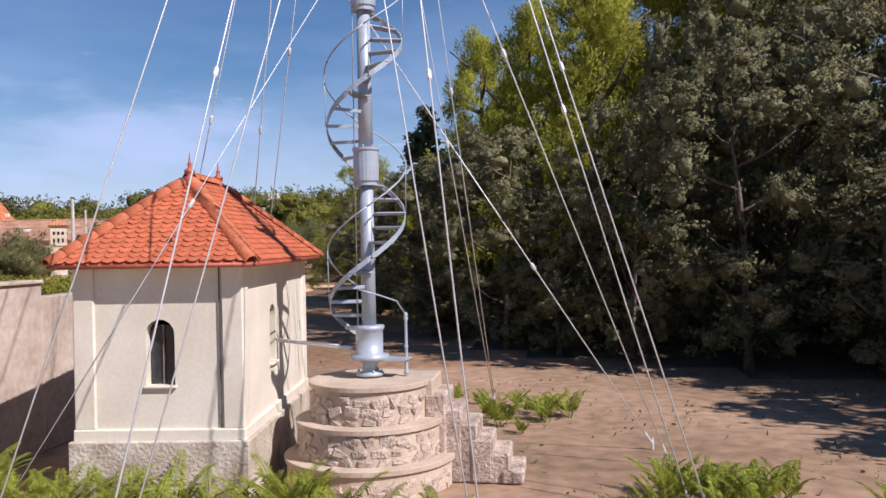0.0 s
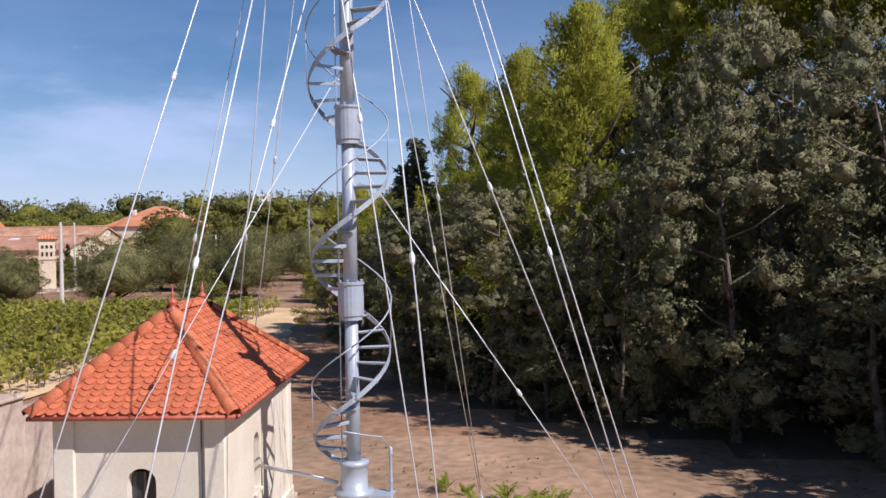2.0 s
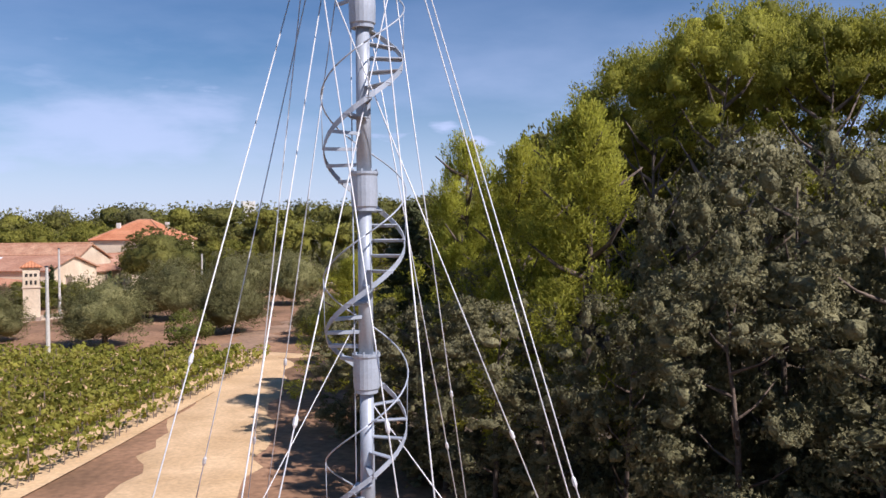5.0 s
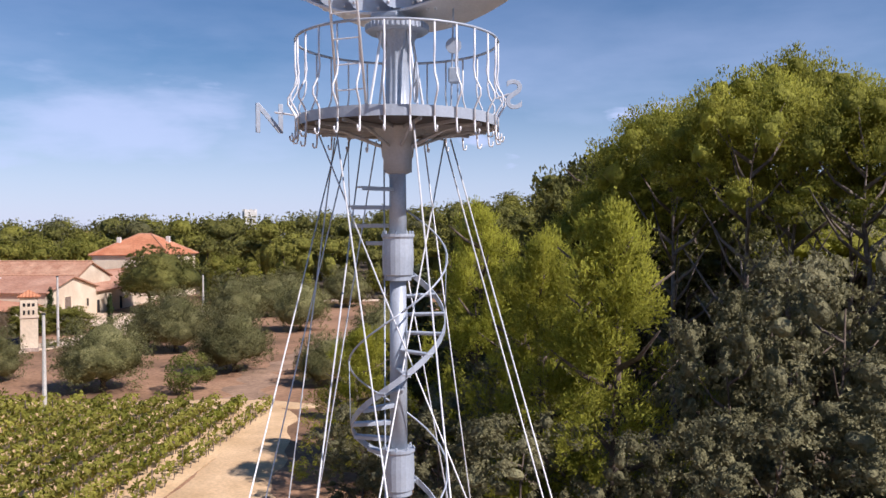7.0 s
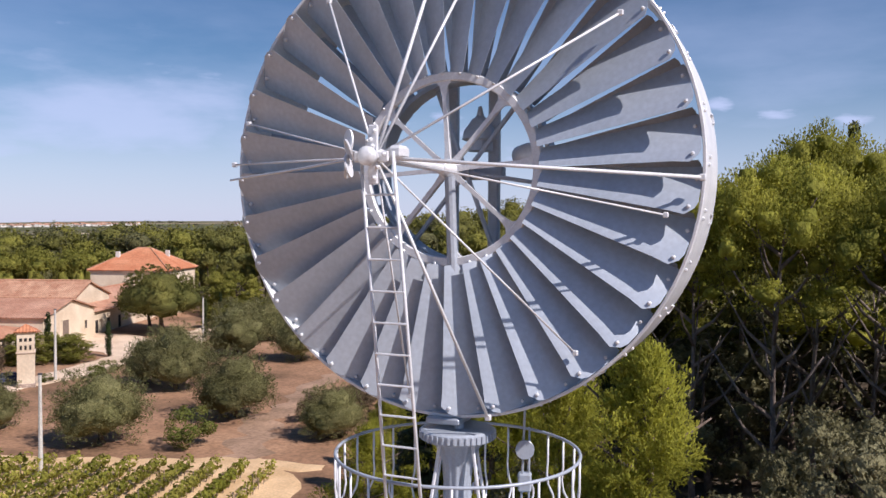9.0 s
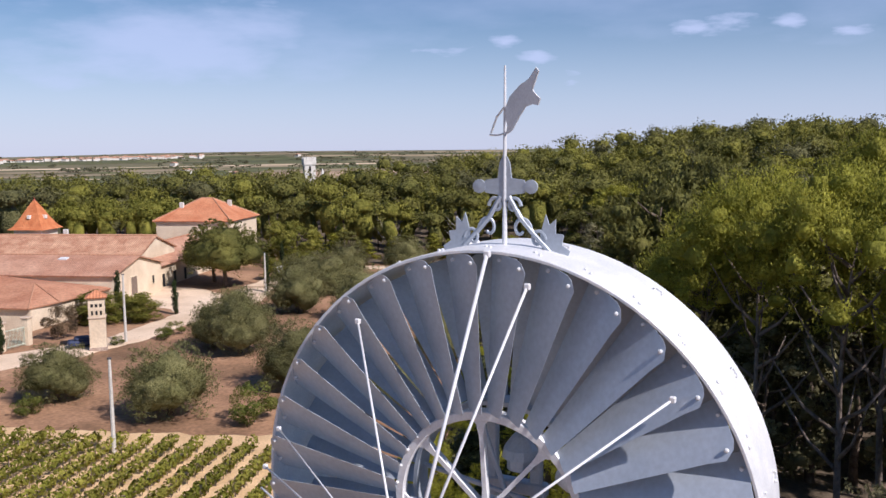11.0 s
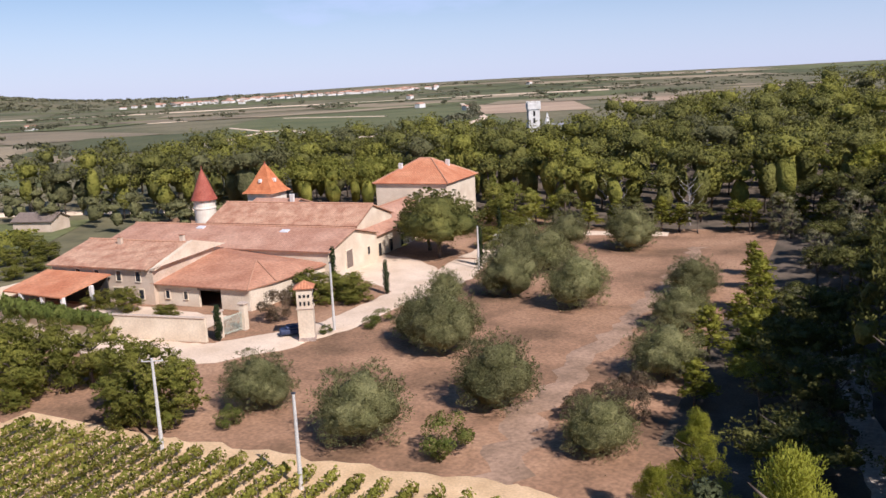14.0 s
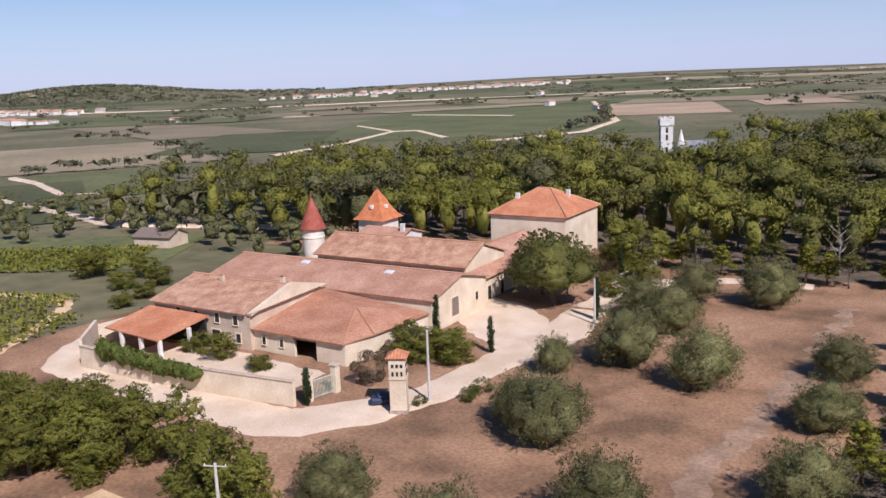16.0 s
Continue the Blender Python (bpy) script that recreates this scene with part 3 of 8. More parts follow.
base_collar = Geo().lathe([(0.17, BASE), (0.24, BASE), (0.24, BASE + 0.05), (0.13, BASE + 0.08), (0.13, BASE + 0.2), (0.2, BASE + 0.26), (0.34, BASE + 0.28), (0.34, BASE + 0.36),
                           (0.235, BASE + 0.38), (0.235, BASE + 0.78), (0.26, BASE + 0.8), (0.26, BASE + 0.86), (0.13, BASE + 0.87)], 24)
for k in range(6):
    a = math.tau * k / 6
    base_collar.lathe([(0.02, BASE + 0.05), (0.02, BASE + 0.09), (0.01, BASE + 0.11)], 6, (0.2 * math.cos(a), 0.2 * math.sin(a), 0))
part("base_collar", base_collar, M["steel"], engine, "bolted cast-iron foot collar", True)
for i in range(5):
    z0 = BASE + 0.86 if i == 0 else 5.1 + SECTION * (i - 1) + 0.6
    z1 = 5.1 + SECTION * i if i < 4 else 15.7
    if i == 4:
        z0 = 14.1 + 0.6
    part("mast_section", Geo().lathe([(0.125, z0), (0.12, (z0 + z1) / 2), (0.115, z1)], 20), M["steel"], engine, smooth=True)
for i in range(4):
    part("mast_collar", collar(5.1 + SECTION * i), M["steel"], engine, smooth=False)
part("head_collar", Geo().lathe([(0.12, 15.55), (0.20, 15.58), (0.20, 15.75), (0.22, 15.8), (0.24, 16.05), (0.42, 16.16), (0.42, 16.2)], 24), M["steel"], engine, smooth=True)

# winding stair: one turn per section, climbing clockwise seen from above
TURN = math.tau * 1.0 / SECTION
STAIR_R = 0.66


def stair_at(z):
    return radians(-77) + TURN * (z - 3.8)


riser = 0.25
z = BASE + 0.55
tread = Geo()
tread.box((0.39, 0, 0), (0.56, 0.11, 0.024), 0.005).box((0.39, 0.05, -0.02), (0.54, 0.014, 0.05), 0.003)
tread_mesh = tread.mesh("stair_tread")
tread_mesh.materials.append(M["steel"])
while z < 15.6:
    part("stair_tread", tread_mesh, M["steel"], engine, at=pose(0, 0, z, 0, 0, math.degrees(stair_at(z))))
    z += riser
for k in range(int((15.6 - 2.2) / 1.5)):
    z0 = 2.3 + 1.5 * k
    pts = [(STAIR_R * math.cos(stair_at(q)), STAIR_R * math.sin(stair_at(q)), q) for q in np.linspace(z0, z0 + 1.5, 13)]
    g, sv = Geo(), []
    for q in pts:
        a = Vector(q)
        out = Vector((a.x, a.y, 0)).normalized() * 0.008
        h = Vector((0, 0, 0.05))
        sv += [a - out - h, a - out + h, a + out + h, a + out - h]
    n_s = len(pts)
    g.add(sv, [(4 * i + k, 4 * i + (k + 1) % 4, 4 * i + 4 + (k + 1) % 4, 4 * i + 4 + k) for i in range(n_s - 1) for k in range(4)] + [(3, 2, 1, 0), (4 * n_s - 4, 4 * n_s - 3, 4 * n_s - 2, 4 * n_s - 1)])
    part("stair_string", g, M["steel"], engine)
    rail = [((STAIR_R + 0.03) * math.cos(stair_at(q)), (STAIR_R + 0.03) * math.sin(stair_at(q)), q + 0.88) for q in np.linspace(z0, z0 + 1.5, 15)]
    part("hand_rail", Geo().pipe(rail, 0.014, 7), M["steel"], engine, smooth=True)
baluster = Geo().pipe([(STAIR_R + 0.015, 0, -0.03), (STAIR_R + 0.03, 0, 0.88)], 0.007, 6).mesh("stair_baluster", True)
baluster.materials.append(M["steel"])
z = BASE + 0.55
while z < 15.4:
    part("stair_baluster", baluster, M["steel"], engine, at=pose(0, 0, z, 0, 0, math.degrees(stair_at(z))))
    z += riser * 3
bracket = Geo()
bracket.slab([(0.1, -0.16, 0), (0.62, -0.05, 0), (0.62, 0.05, 0), (0.1, 0.16, 0)], 0.025).slab([(0.1, -0.012, 0.0), (0.55, -0.012, 0), (0.55, 0.012, 0), (0.1, 0.012, 0)], 0.06)
bracket_mesh = bracket.mesh("landing_bracket")
bracket_mesh.materials.append(M["steel"])
for k in range(5):
    zz = 3.6 + SECTION * k
    if zz < 15:
        part("landing_bracket", bracket_mesh, M["steel"], engine, at=pose(0, 0, zz, 0, 0, math.degrees(stair_at(zz))))
# newel post at the foot of the stair
newel = Geo().lathe([(0.045, BASE), (0.05, BASE + 0.05), (0.03, BASE + 0.09), (0.028, BASE + 0.45), (0.04, BASE + 0.48), (0.028, BASE + 0.52), (0.026, BASE + 0.92), (0.042, BASE + 0.96), (0.03, BASE + 1.0), (0.038, BASE + 1.04), (0.012, BASE + 1.08)],
                    12, (0.62, 0.12, 0))
part("newel_post", newel, M["steel"], engine, "turned iron newel post", True)
part("foot_rail", Geo().pipe([(0.62, 0.12, BASE + 1.03), (0.5, -0.05, BASE + 1.28), (0.30, -0.45, BASE + 1.4), (0.0, -0.72, BASE + 1.52)], 0.014, 7), M["steel"], engine, smooth=True)
part("foot_landing", Geo().slab([(0.15, -0.2, BASE + 0.3), (0.66, -0.16, BASE + 0.3), (0.7, 0.2, BASE + 0.3), (0.15, 0.25, BASE + 0.3)], 0.03), M["steel"], engine)
part("water_pipe", Geo().pipe([(-0.3, 0.0, 2.27), (-1.0, 0.35, 2.29), (-1.95, 0.75, 2.33)], 0.035, 10), M["white_iron"], engine, "white pipe running to the pump house", True)
part("drive_rod", Geo().pipe([(-0.17, -0.12, 2.6), (-0.17, -0.12, 15.6)], 0.012, 6), M["steel"], engine, smooth=True)

# platform
PZ, PR = 16.24, 1.38
floor_g = Geo().lathe([(0.2, PZ - 0.02), (PR - 0.05, PZ - 0.02), (PR, PZ - 0.06), (PR, PZ + 0.08), (PR - 0.03, PZ + 0.08), (PR - 0.03, PZ + 0.02), (0.2, PZ + 0.02)], 56, cap=False)
part("platform_floor", floor_g, M["steel"], engine, "round iron platform floor")
# A dark plate puts the shade below the floor into its colour.
part("underside_shade", Geo().lathe([(0.22, PZ - 0.05), (PR - 0.06, PZ - 0.05), (PR - 0.06, PZ - 0.03), (0.22, PZ - 0.03)], 48, cap=False), M["dark_iron"], engine, "dark plate for the shade under the platform")
for k in range(16):
    a = math.tau * k / 16
    part("platform_rib", Geo().box((0.78, 0, PZ - 0.075), (1.05, 0.025, 0.05), 0.004), M["steel"], engine, at=pose(0, 0, 0, 0, 0, math.degrees(a)))
for k in range(8):
    a = math.tau * (k + 0.5) / 8
    part("platform_bracket", Geo().pipe([(0.2 * math.cos(a), 0.2 * math.sin(a), PZ - 0.32), (0.75 * math.cos(a), 0.75 * math.sin(a), PZ - 0.12), (1.28 * math.cos(a), 1.28 * math.sin(a), PZ - 0.05)], 0.022, 6), M["steel"], engine)
part("platform_rail", Geo().pipe([(1.40 * math.cos(math.tau * k / 48), 1.40 * math.sin(math.tau * k / 48), 17.36) for k in range(48)], 0.019, 7, True), M["steel"], engine, smooth=True)
bal = Geo().pipe([(1.40, 0, 17.36), (1.40, 0, 17.0), (1.385, 0, 16.86), (1.41, 0, 16.72), (1.495, 0, 16.57), (1.50, 0, 16.49), (1.43, 0, 16.38), (1.40, 0, 16.32), (1.395, 0, 16.12)], 0.0135, 7).mesh("rail_baluster", True)
bal.materials.append(M["white_iron"])
hook = Geo().pipe([(1.40, 0, 16.18), (1.405, 0, 16.04), (1.42, 0, 15.99), (1.46, 0, 15.99), (1.48, 0, 16.03), (1.475, 0, 16.06)], 0.013, 7).mesh("hook", True)
hook.materials.append(M["white_iron"])
for k in range(28):
    part("rail_baluster", bal, M["white_iron"], engine, at=pose(0, 0, 0, 0, 0, 360 * k / 28 + 3))
    part("rail_hook", hook, M["white_iron"], engine, at=pose(0, 0, 0, 0, 0, 360 * k / 28 + 3))


def letter(char, at, size):
    c = bpy.data.curves.new("compass_letter", 'FONT')
    c.body, c.size, c.extrude, c.bevel_depth, c.align_x = char, size, 0.012, 0.004, 'CENTER'
    tmp = bpy.data.objects.new("tmp_letter", c)
    scene.collection.objects.link(tmp)
    me = bpy.data.meshes.new_from_object(tmp.evaluated_get(bpy.context.evaluated_depsgraph_get()))
    bpy.data.objects.remove(tmp)
    bpy.data.curves.remove(c)
    me.materials.clear()
    me.materials.append(M["steel"])
    return part("compass_letter", me, M["steel"], engine, "grey iron compass letter " + char, at=at)


letter("N", pose(-1.87, 0.1, 16.17, 90, 0, 28), 0.6)
letter("S", pose(1.62, -0.1, 16.42, 90, 0, 196), 0.56)
letter("E", pose(0.1, 1.85, 16.30, 90, 0, 80), 0.5)
for a, r0, r1, zz in ((178, 1.38, 1.78, 16.45), (-3, 1.38, 1.56, 16.62), (88, 1.38, 1.75, 16.45)):
    part("letter_arm", Geo().pipe([(r0 * math.cos(radians(a)), r0 * math.sin(radians(a)), zz - 0.06), (r1 * math.cos(radians(a)), r1 * math.sin(radians(a)), zz)], 0.014, 6), M["white_iron"], engine)

# fluted head column and turning ring
column = Geo()
flutes, cv = 48, []
for rr_, zz in ((0.20, PZ), (0.20, PZ + 0.06), (0.165, PZ + 0.1), (0.15, PZ + 0.75), (0.17, PZ + 1.0), (0.27, PZ + 1.24), (0.29, PZ + 1.27)):
    for k in range(flutes):
        a = math.tau * k / flutes
        q = rr_ * (1 + 0.07 * math.cos(12 * a))
        cv.append((q * math.cos(a), q * math.sin(a), zz))
column.add(cv, [(i * flutes + k, i * flutes + (k + 1) % flutes, (i + 1) * flutes + (k + 1) % flutes, (i + 1) * flutes + k) for i in range(6) for k in range(flutes)])
part("head_column", column, M["steel"], engine, "fluted grey head column", True)
ring = Geo().lathe([(0.2, 17.5), (0.40, 17.5), (0.43, 17.52), (0.43, 17.61), (0.40, 17.63), (0.2, 17.63)], 40)
for k in range(40):
    a = math.tau * k / 40
    ring.box((0.43 * math.cos(a), 0.43 * math.sin(a), 17.565), (0.03, 0.028, 0.08), 0.004, pose(0, 0, 0, 0, 0, math.degrees(a)))
part("gear_ring", ring, M["steel"], engine, "toothed iron turning ring")
for k in range(4):
    a = radians(45 + 90 * k)
    part("column_stay", Geo().pipe([(0.5 * math.cos(a), 0.5 * math.sin(a), PZ + 0.03), (0.26 * math.cos(a), 0.26 * math.sin(a), 17.5)], 0.02, 6), M["white_iron"], engine)
part("drive_shaft", Geo().pipe([(0.02, -0.02, 17.55), (-0.02, -0.02, 18.4), (-0.1, -0.1, 20.5)], 0.06, 10), M["steel"], engine)

# the wheel: local x to the right of the face, y up, z out of the face towards the front
FACE = radians(-16.4)
wheel_n = Vector((math.sin(FACE), -math.cos(FACE), 0))
wheel_x = Vector((math.cos(FACE), math.sin(FACE), 0))
HUB = Vector((-0.12, -0.022, 20.59))
WM = Matrix(((wheel_x.x, 0, wheel_n.x, HUB.x), (wheel_x.y, 0, wheel_n.y, HUB.y), (0, 1, 0, HUB.z), (0, 0, 0, 1)))
R_RIM, R_IN, N_BLADE = 2.785, 1.075, 32
rim = Geo().lathe([(R_RIM + 0.005, 0.06), (R_RIM + 0.01, 0.07), (R_RIM + 0.035, 0.07), (R_RIM + 0.045, 0.06), (R_RIM + 0.045, -1.18), (R_RIM + 0.03, -1.2), (R_RIM + 0.01, -1.2), (R_RIM + 0.005, -1.18), (R_RIM + 0.005, 0.06)], 96, cap=False)
part("wheel_rim", rim, M["white_iron"], engine, "broad white sheet-iron rim", at=WM)
part("inner_ring", Geo().lathe([(R_IN - 0.07, 0.02), (R_IN - 0.06, 0.035), (R_IN + 0.02, 0.035), (R_IN + 0.03, 0.02), (R_IN + 0.03, -0.11), (R_IN + 0.01, -0.13), (R_IN - 0.03, -0.13), (R_IN - 0.035, -0.03), (R_IN - 0.07, -0.02), (R_IN - 0.07, 0.02)], 64, cap=False), M["white_iron"], engine, at=WM)


def blade_geo(pitch, r0, r1, w0, w1, z_mid, notch):
    """A slightly hollow sheet blade, its width set at an angle to the wheel's face."""
    nr, nc = 7, 9
    bv = []
    for i in range(nr):
        r = r0 + (r1 - r0) * i / (nr - 1)
        w = w0 + (w1 - w0) * i / (nr - 1)
        for k in range(nc):
            q = k / (nc - 1) - 0.5
            bend = 0.12 * (0.25 - q * q) * w
            t_off = q * w * math.cos(pitch) - bend * math.sin(pitch)
            z_off = q * w * math.sin(pitch) + bend * math.cos(pitch)
            rr = r - (notch.get(k, 0) if i == nr - 1 else 0)
            bv.append((t_off, rr, z_off + z_mid))
    bf = [(i * nc + k, i * nc + k + 1, (i + 1) * nc + k + 1, (i + 1) * nc + k) for i in range(nr - 1) for k in range(nc - 1)]
    n0 = len(bv)
    edge = [k for k in range(nc)] + [i * nc + nc - 1 for i in range(1, nr)] + [(nr - 1) * nc + k for k in range(nc - 2, -1, -1)] + [i * nc for i in range(nr - 2, 0, -1)]
    return Geo().add(bv + [(x, y, zz - 0.007) for x, y, zz in bv], [f[::-1] for f in bf] + [tuple(i + n0 for i in f) for f in bf] + [(edge[i], edge[(i + 1) % len(edge)], edge[(i + 1) % len(edge)] + n0, edge[i] + n0) for i in range(len(edge))])


blade_mesh = blade_geo(radians(33), 1.09, R_RIM, 0.25, 0.60, 0.05, {8: 0.12, 7: 0.03, 0: 0.03}).mesh("stator_blade")
blade_mesh.materials.append(M["blade"])
rotor_mesh = blade_geo(radians(-40), 1.12, R_RIM - 0.06, 0.20, 0.43, -0.52, {8: 0.03, 0: 0.03}).mesh("rotor_blade")
rotor_mesh.materials.append(M["steel"])
for k in range(30):
    part("rotor_blade", rotor_mesh, M["steel"], engine, at=WM @ pose(0, 0, 0, 0, 0, 12 * k + 4))
part("rotor_ring", Geo().lathe([(R_IN - 0.02, -0.38), (R_IN + 0.03, -0.38), (R_IN + 0.03, -0.66), (R_IN - 0.02, -0.66), (R_IN - 0.02, -0.38)], 48, cap=False), M["steel"], engine, at=WM)
for k in range(6):
    part("rotor_spoke", Geo().box((0, R_IN / 2, -0.55), (0.05, R_IN, 0.05), 0.01), M["steel"], engine, at=WM @ pose(0, 0, 0, 0, 0, 60 * k + 21))
for k in range(N_BLADE):
    part("stator_blade", blade_mesh, M["blade"], engine, at=WM @ pose(0, 0, 0, 0, 0, 360 * (k + 0.5) / N_BLADE))
lug = Geo().lathe([(0.024, 0), (0.02, 0.025), (0.008, 0.032)], 6).mesh("tip_bolt")
lug.materials.append(M["white_iron"])
clip = Geo().box((0.05, 0, 0.012), (0.02, 0.07, 0.03), 0.004).box((-0.05, 0, 0.012), (0.02, 0.07, 0.03), 0.004).box((0, 0.03, 0.012), (0.11, 0.018, 0.03), 0.004).mesh("rim_clip")
clip.materials.append(M["white_iron"])
bolt = Geo().lathe([(0.02, 0), (0.02, 0.015), (0.008, 0.026)], 6).mesh("rim_bolt")
bolt.materials.append(M["white_iron"])
for k in range(N_BLADE):
    for q in ((0.17, R_RIM - 0.09, 0.175), (-0.12, R_RIM - 0.06, 0.0)):
        part("tip_bolt", lug, M["white_iron"], engine, at=WM @ pose(0, 0, 0, 0, 0, 360 * (k + 0.5) / N_BLADE) @ Matrix.Translation(q))
    a = math.tau * k / N_BLADE
    out = Matrix.Translation((-(R_RIM + 0.045) * math.sin(a), (R_RIM + 0.045) * math.cos(a), -0.1)) @ pose(0, 0, 0, 0, 0, math.degrees(a)) @ pose(0, 0, 0, -90, 0, 0)
    part("rim_bolt", bolt, M["white_iron"], engine, at=WM @ out)
    turn_out = pose(0, 0, 0, 0, 0, math.degrees(a)) @ pose(0, 0, 0, -90, 0, 0)
    part("rim_bolt", bolt, M["white_iron"], engine, at=WM @ Matrix.Translation((-(R_RIM + 0.045) * math.sin(a + 0.03), (R_RIM + 0.045) * math.cos(a + 0.03), -0.18)) @ turn_out)
    if k % 2:
        part("rim_clip", clip, M["white_iron"], engine, at=WM @ Matrix.Translation((-(R_RIM + 0.045) * math.sin(a), (R_RIM + 0.045) * math.cos(a), -0.9)) @ turn_out)
    a2 = a + 0.06
    inner = Matrix.Translation((-(R_IN + 0.01) * math.sin(a2), (R_IN + 0.01) * math.cos(a2), 0.035))
    part("ring_bolt", bolt, M["white_iron"], engine, at=WM @ inner)
part("wheel_hub", Geo().lathe([(0.05, 0.24), (0.075, 0.22), (0.09, 0.14), (0.08, 0.09), (0.11, 0.05), (0.125, -0.04), (0.125, -0.16), (0.08, -0.2)], 24), M["white_iron"], engine, "white cast hub", True, at=WM)
for k in range(8):
    a = 360 * k / 8
    sp = Geo().slab([(-0.04, 0.09, 0.03), (0.04, 0.09, 0.03), (0.025, 0.25, 0.02), (0.024, R_IN - 0.26, 0.01), (0.05, R_IN - 0.12, 0.01), (0.13, R_IN - 0.04, 0.01), (-0.13, R_IN - 0.04, 0.01), (-0.05, R_IN - 0.12, 0.01), (-0.024, R_IN - 0.26, 0.01), (-0.025, 0.25, 0.02)], 0.03)
    sp.slab([(-0.008, 0.12, 0.0), (0.008, 0.12, 0.0), (0.008, R_IN - 0.05, -0.02), (-0.008, R_IN - 0.05, -0.02)], 0.10)
    part("wheel_spoke", sp, M["white_iron"], engine, at=WM @ pose(0, 0, 0, 0, 0, a + 4))
# rear bearing frame
for x in (-0.27, 0.27):
    part("frame_post", Geo().box((x, -0.8, -0.8), (0.14, 4.0, 0.10), 0.02), M["steel"], engine, "broad grey upright of the bearing frame", at=WM)
part("frame_beam", Geo().box((0, 0, -0.8), (0.8, 0.16, 0.14), 0.02), M["steel"], engine, at=WM)
part("frame_beam", Geo().box((0, -2.86, -0.25), (0.42, 0.08, 0.8), 0.02), M["steel"], engine, at=WM)
part("bell_housing", Geo().lathe([(0.02, 0.42), (0.05, 0.3), (0.10, 0.26), (0.2, 0.12), (0.22, 0.02), (0.16, 0), (0.16, -0.12)], 12, (0.12, 0.38, -0.7), m=pose(0, 0, 0, -90, 0, 0)), M["steel"], engine, at=WM)
part("shaft", Geo().pipe([(0, 0, -0.9), (0, 0, 2.0)], 0.045, 10), M["white_iron"], engine, at=WM)
# front boss that gathers the stays, with the small steering fan
BOSS_Z = 1.88
part("stay_boss", Geo().lathe([(0.04, -0.3), (0.085, -0.27), (0.085, -0.12), (0.06, -0.07), (0.06, 0.06), (0.09, 0.08), (0.09, 0.13), (0.04, 0.16)], 16, (0, 0, BOSS_Z)), M["white_iron"], engine, "white iron boss that gathers the stays", True, at=WM)
for q, size in ((0, (0.10, 0.56, 0.03)), (90, (0.10, 0.36, 0.03))):
    part("boss_plate", Geo().box((0, 0.02, BOSS_Z - 0.02), size, 0.01), M["white_iron"], engine, at=WM @ pose(0, 0, 0, 0, 0, q))
for x, y in ((0.02, 0.24), (-0.02, 0.16), (0.12, 0.02), (-0.13, 0.0), (0.02, -0.2), (0.0, 0.10), (0.06, -0.10)):
    part("boss_bolt", Geo().lathe([(0.022, 0), (0.022, 0.02), (0.008, 0.03)], 6, (x, y, BOSS_Z - 0.005)), M["white_iron"], engine, at=WM)
part("gear_case", Geo().box((0.17, 0.05, BOSS_Z - 0.22), (0.15, 0.13, 0.2), 0.03), M["white_iron"], engine, at=WM)
for k in range(5):
    g = Geo()
    pts = [(0.10 * math.sin(q), 0.13 - 0.11 * math.cos(q)) for q in np.linspace(0, math.tau, 14, endpoint=False)]
    g.prism(pts, -0.008, 0.008)
    part("fan_petal", g, M["white_iron"], engine, at=WM @ Matrix.Translation((-0.14, 0, BOSS_Z + 0.20)) @ pose(0, 0, 0, 0, -60, 0) @ pose(0, 0, 0, 0, 0, 72 * k) @ pose(0, 0, 0, 0, 22, 0))
part("steering_arm", Geo().pipe([(-0.1, 0, BOSS_Z), (-1.1, -0.06, BOSS_Z - 0.5), (-2.75, -0.1, 0.35)], 0.014, 6), M["white_iron"], engine, at=WM)
rr = R_RIM + 0.02
for ang, r1, zz, rad in ((88, rr, 0.2, 0.026), (78, rr - 0.25, 0.2, 0.02), (126, rr - 0.35, 0.22, 0.017), (178, rr, 0.2, 0.015), (167, rr - 0.15, 0.2, 0.012), (38, rr - 0.3, 0.22, 0.017),
                         (-3, rr, 0.2, 0.024), (-12, rr - 0.3, 0.2, 0.013), (-52, rr - 0.3, 0.22, 0.014), (-78, rr, 0.24, 0.022), (-98, rr - 0.2, 0.24, 0.014)):
    p1 = (r1 * math.cos(radians(ang)), r1 * math.sin(radians(ang)), zz)
    part("stay_rod", Geo().pipe([(0.06 * math.cos(radians(ang)), 0.06 * math.sin(radians(ang)), BOSS_Z - 0.1), p1], rad * 0.78, 8), M["white_iron"], engine, smooth=True, at=WM)
    part("stay_clamp", Geo().box(p1, (0.045 + rad, 0.045 + rad, 0.05), 0.01), M["white_iron"], engine, at=WM)
# ladder from the platform to the boss
for s in (-1, 1):
    part("ladder_rail", Geo().pipe([(0.02 + 0.17 * s, 0.05, BOSS_Z - 0.05), (0.05 + 0.18 * s, -1.9, BOSS_Z - 0.35), (0.12 + 0.2 * s, -4.30, BOSS_Z - 0.62)], 0.018, 8), M["white_iron"], engine, smooth=True, at=WM)
for k in range(13):
    y = -0.35 - 0.31 * k
    x0 = 0.02 + 0.023 * (-y)
    half = 0.17 + 0.007 * (-y)
    zz = BOSS_Z - 0.07 - 0.13 * (-y)
    part("ladder_rung", Geo().pipe([(x0 - half, y, zz), (x0 + half, y, zz)], 0.011, 6), M["white_iron"], engine, at=WM)
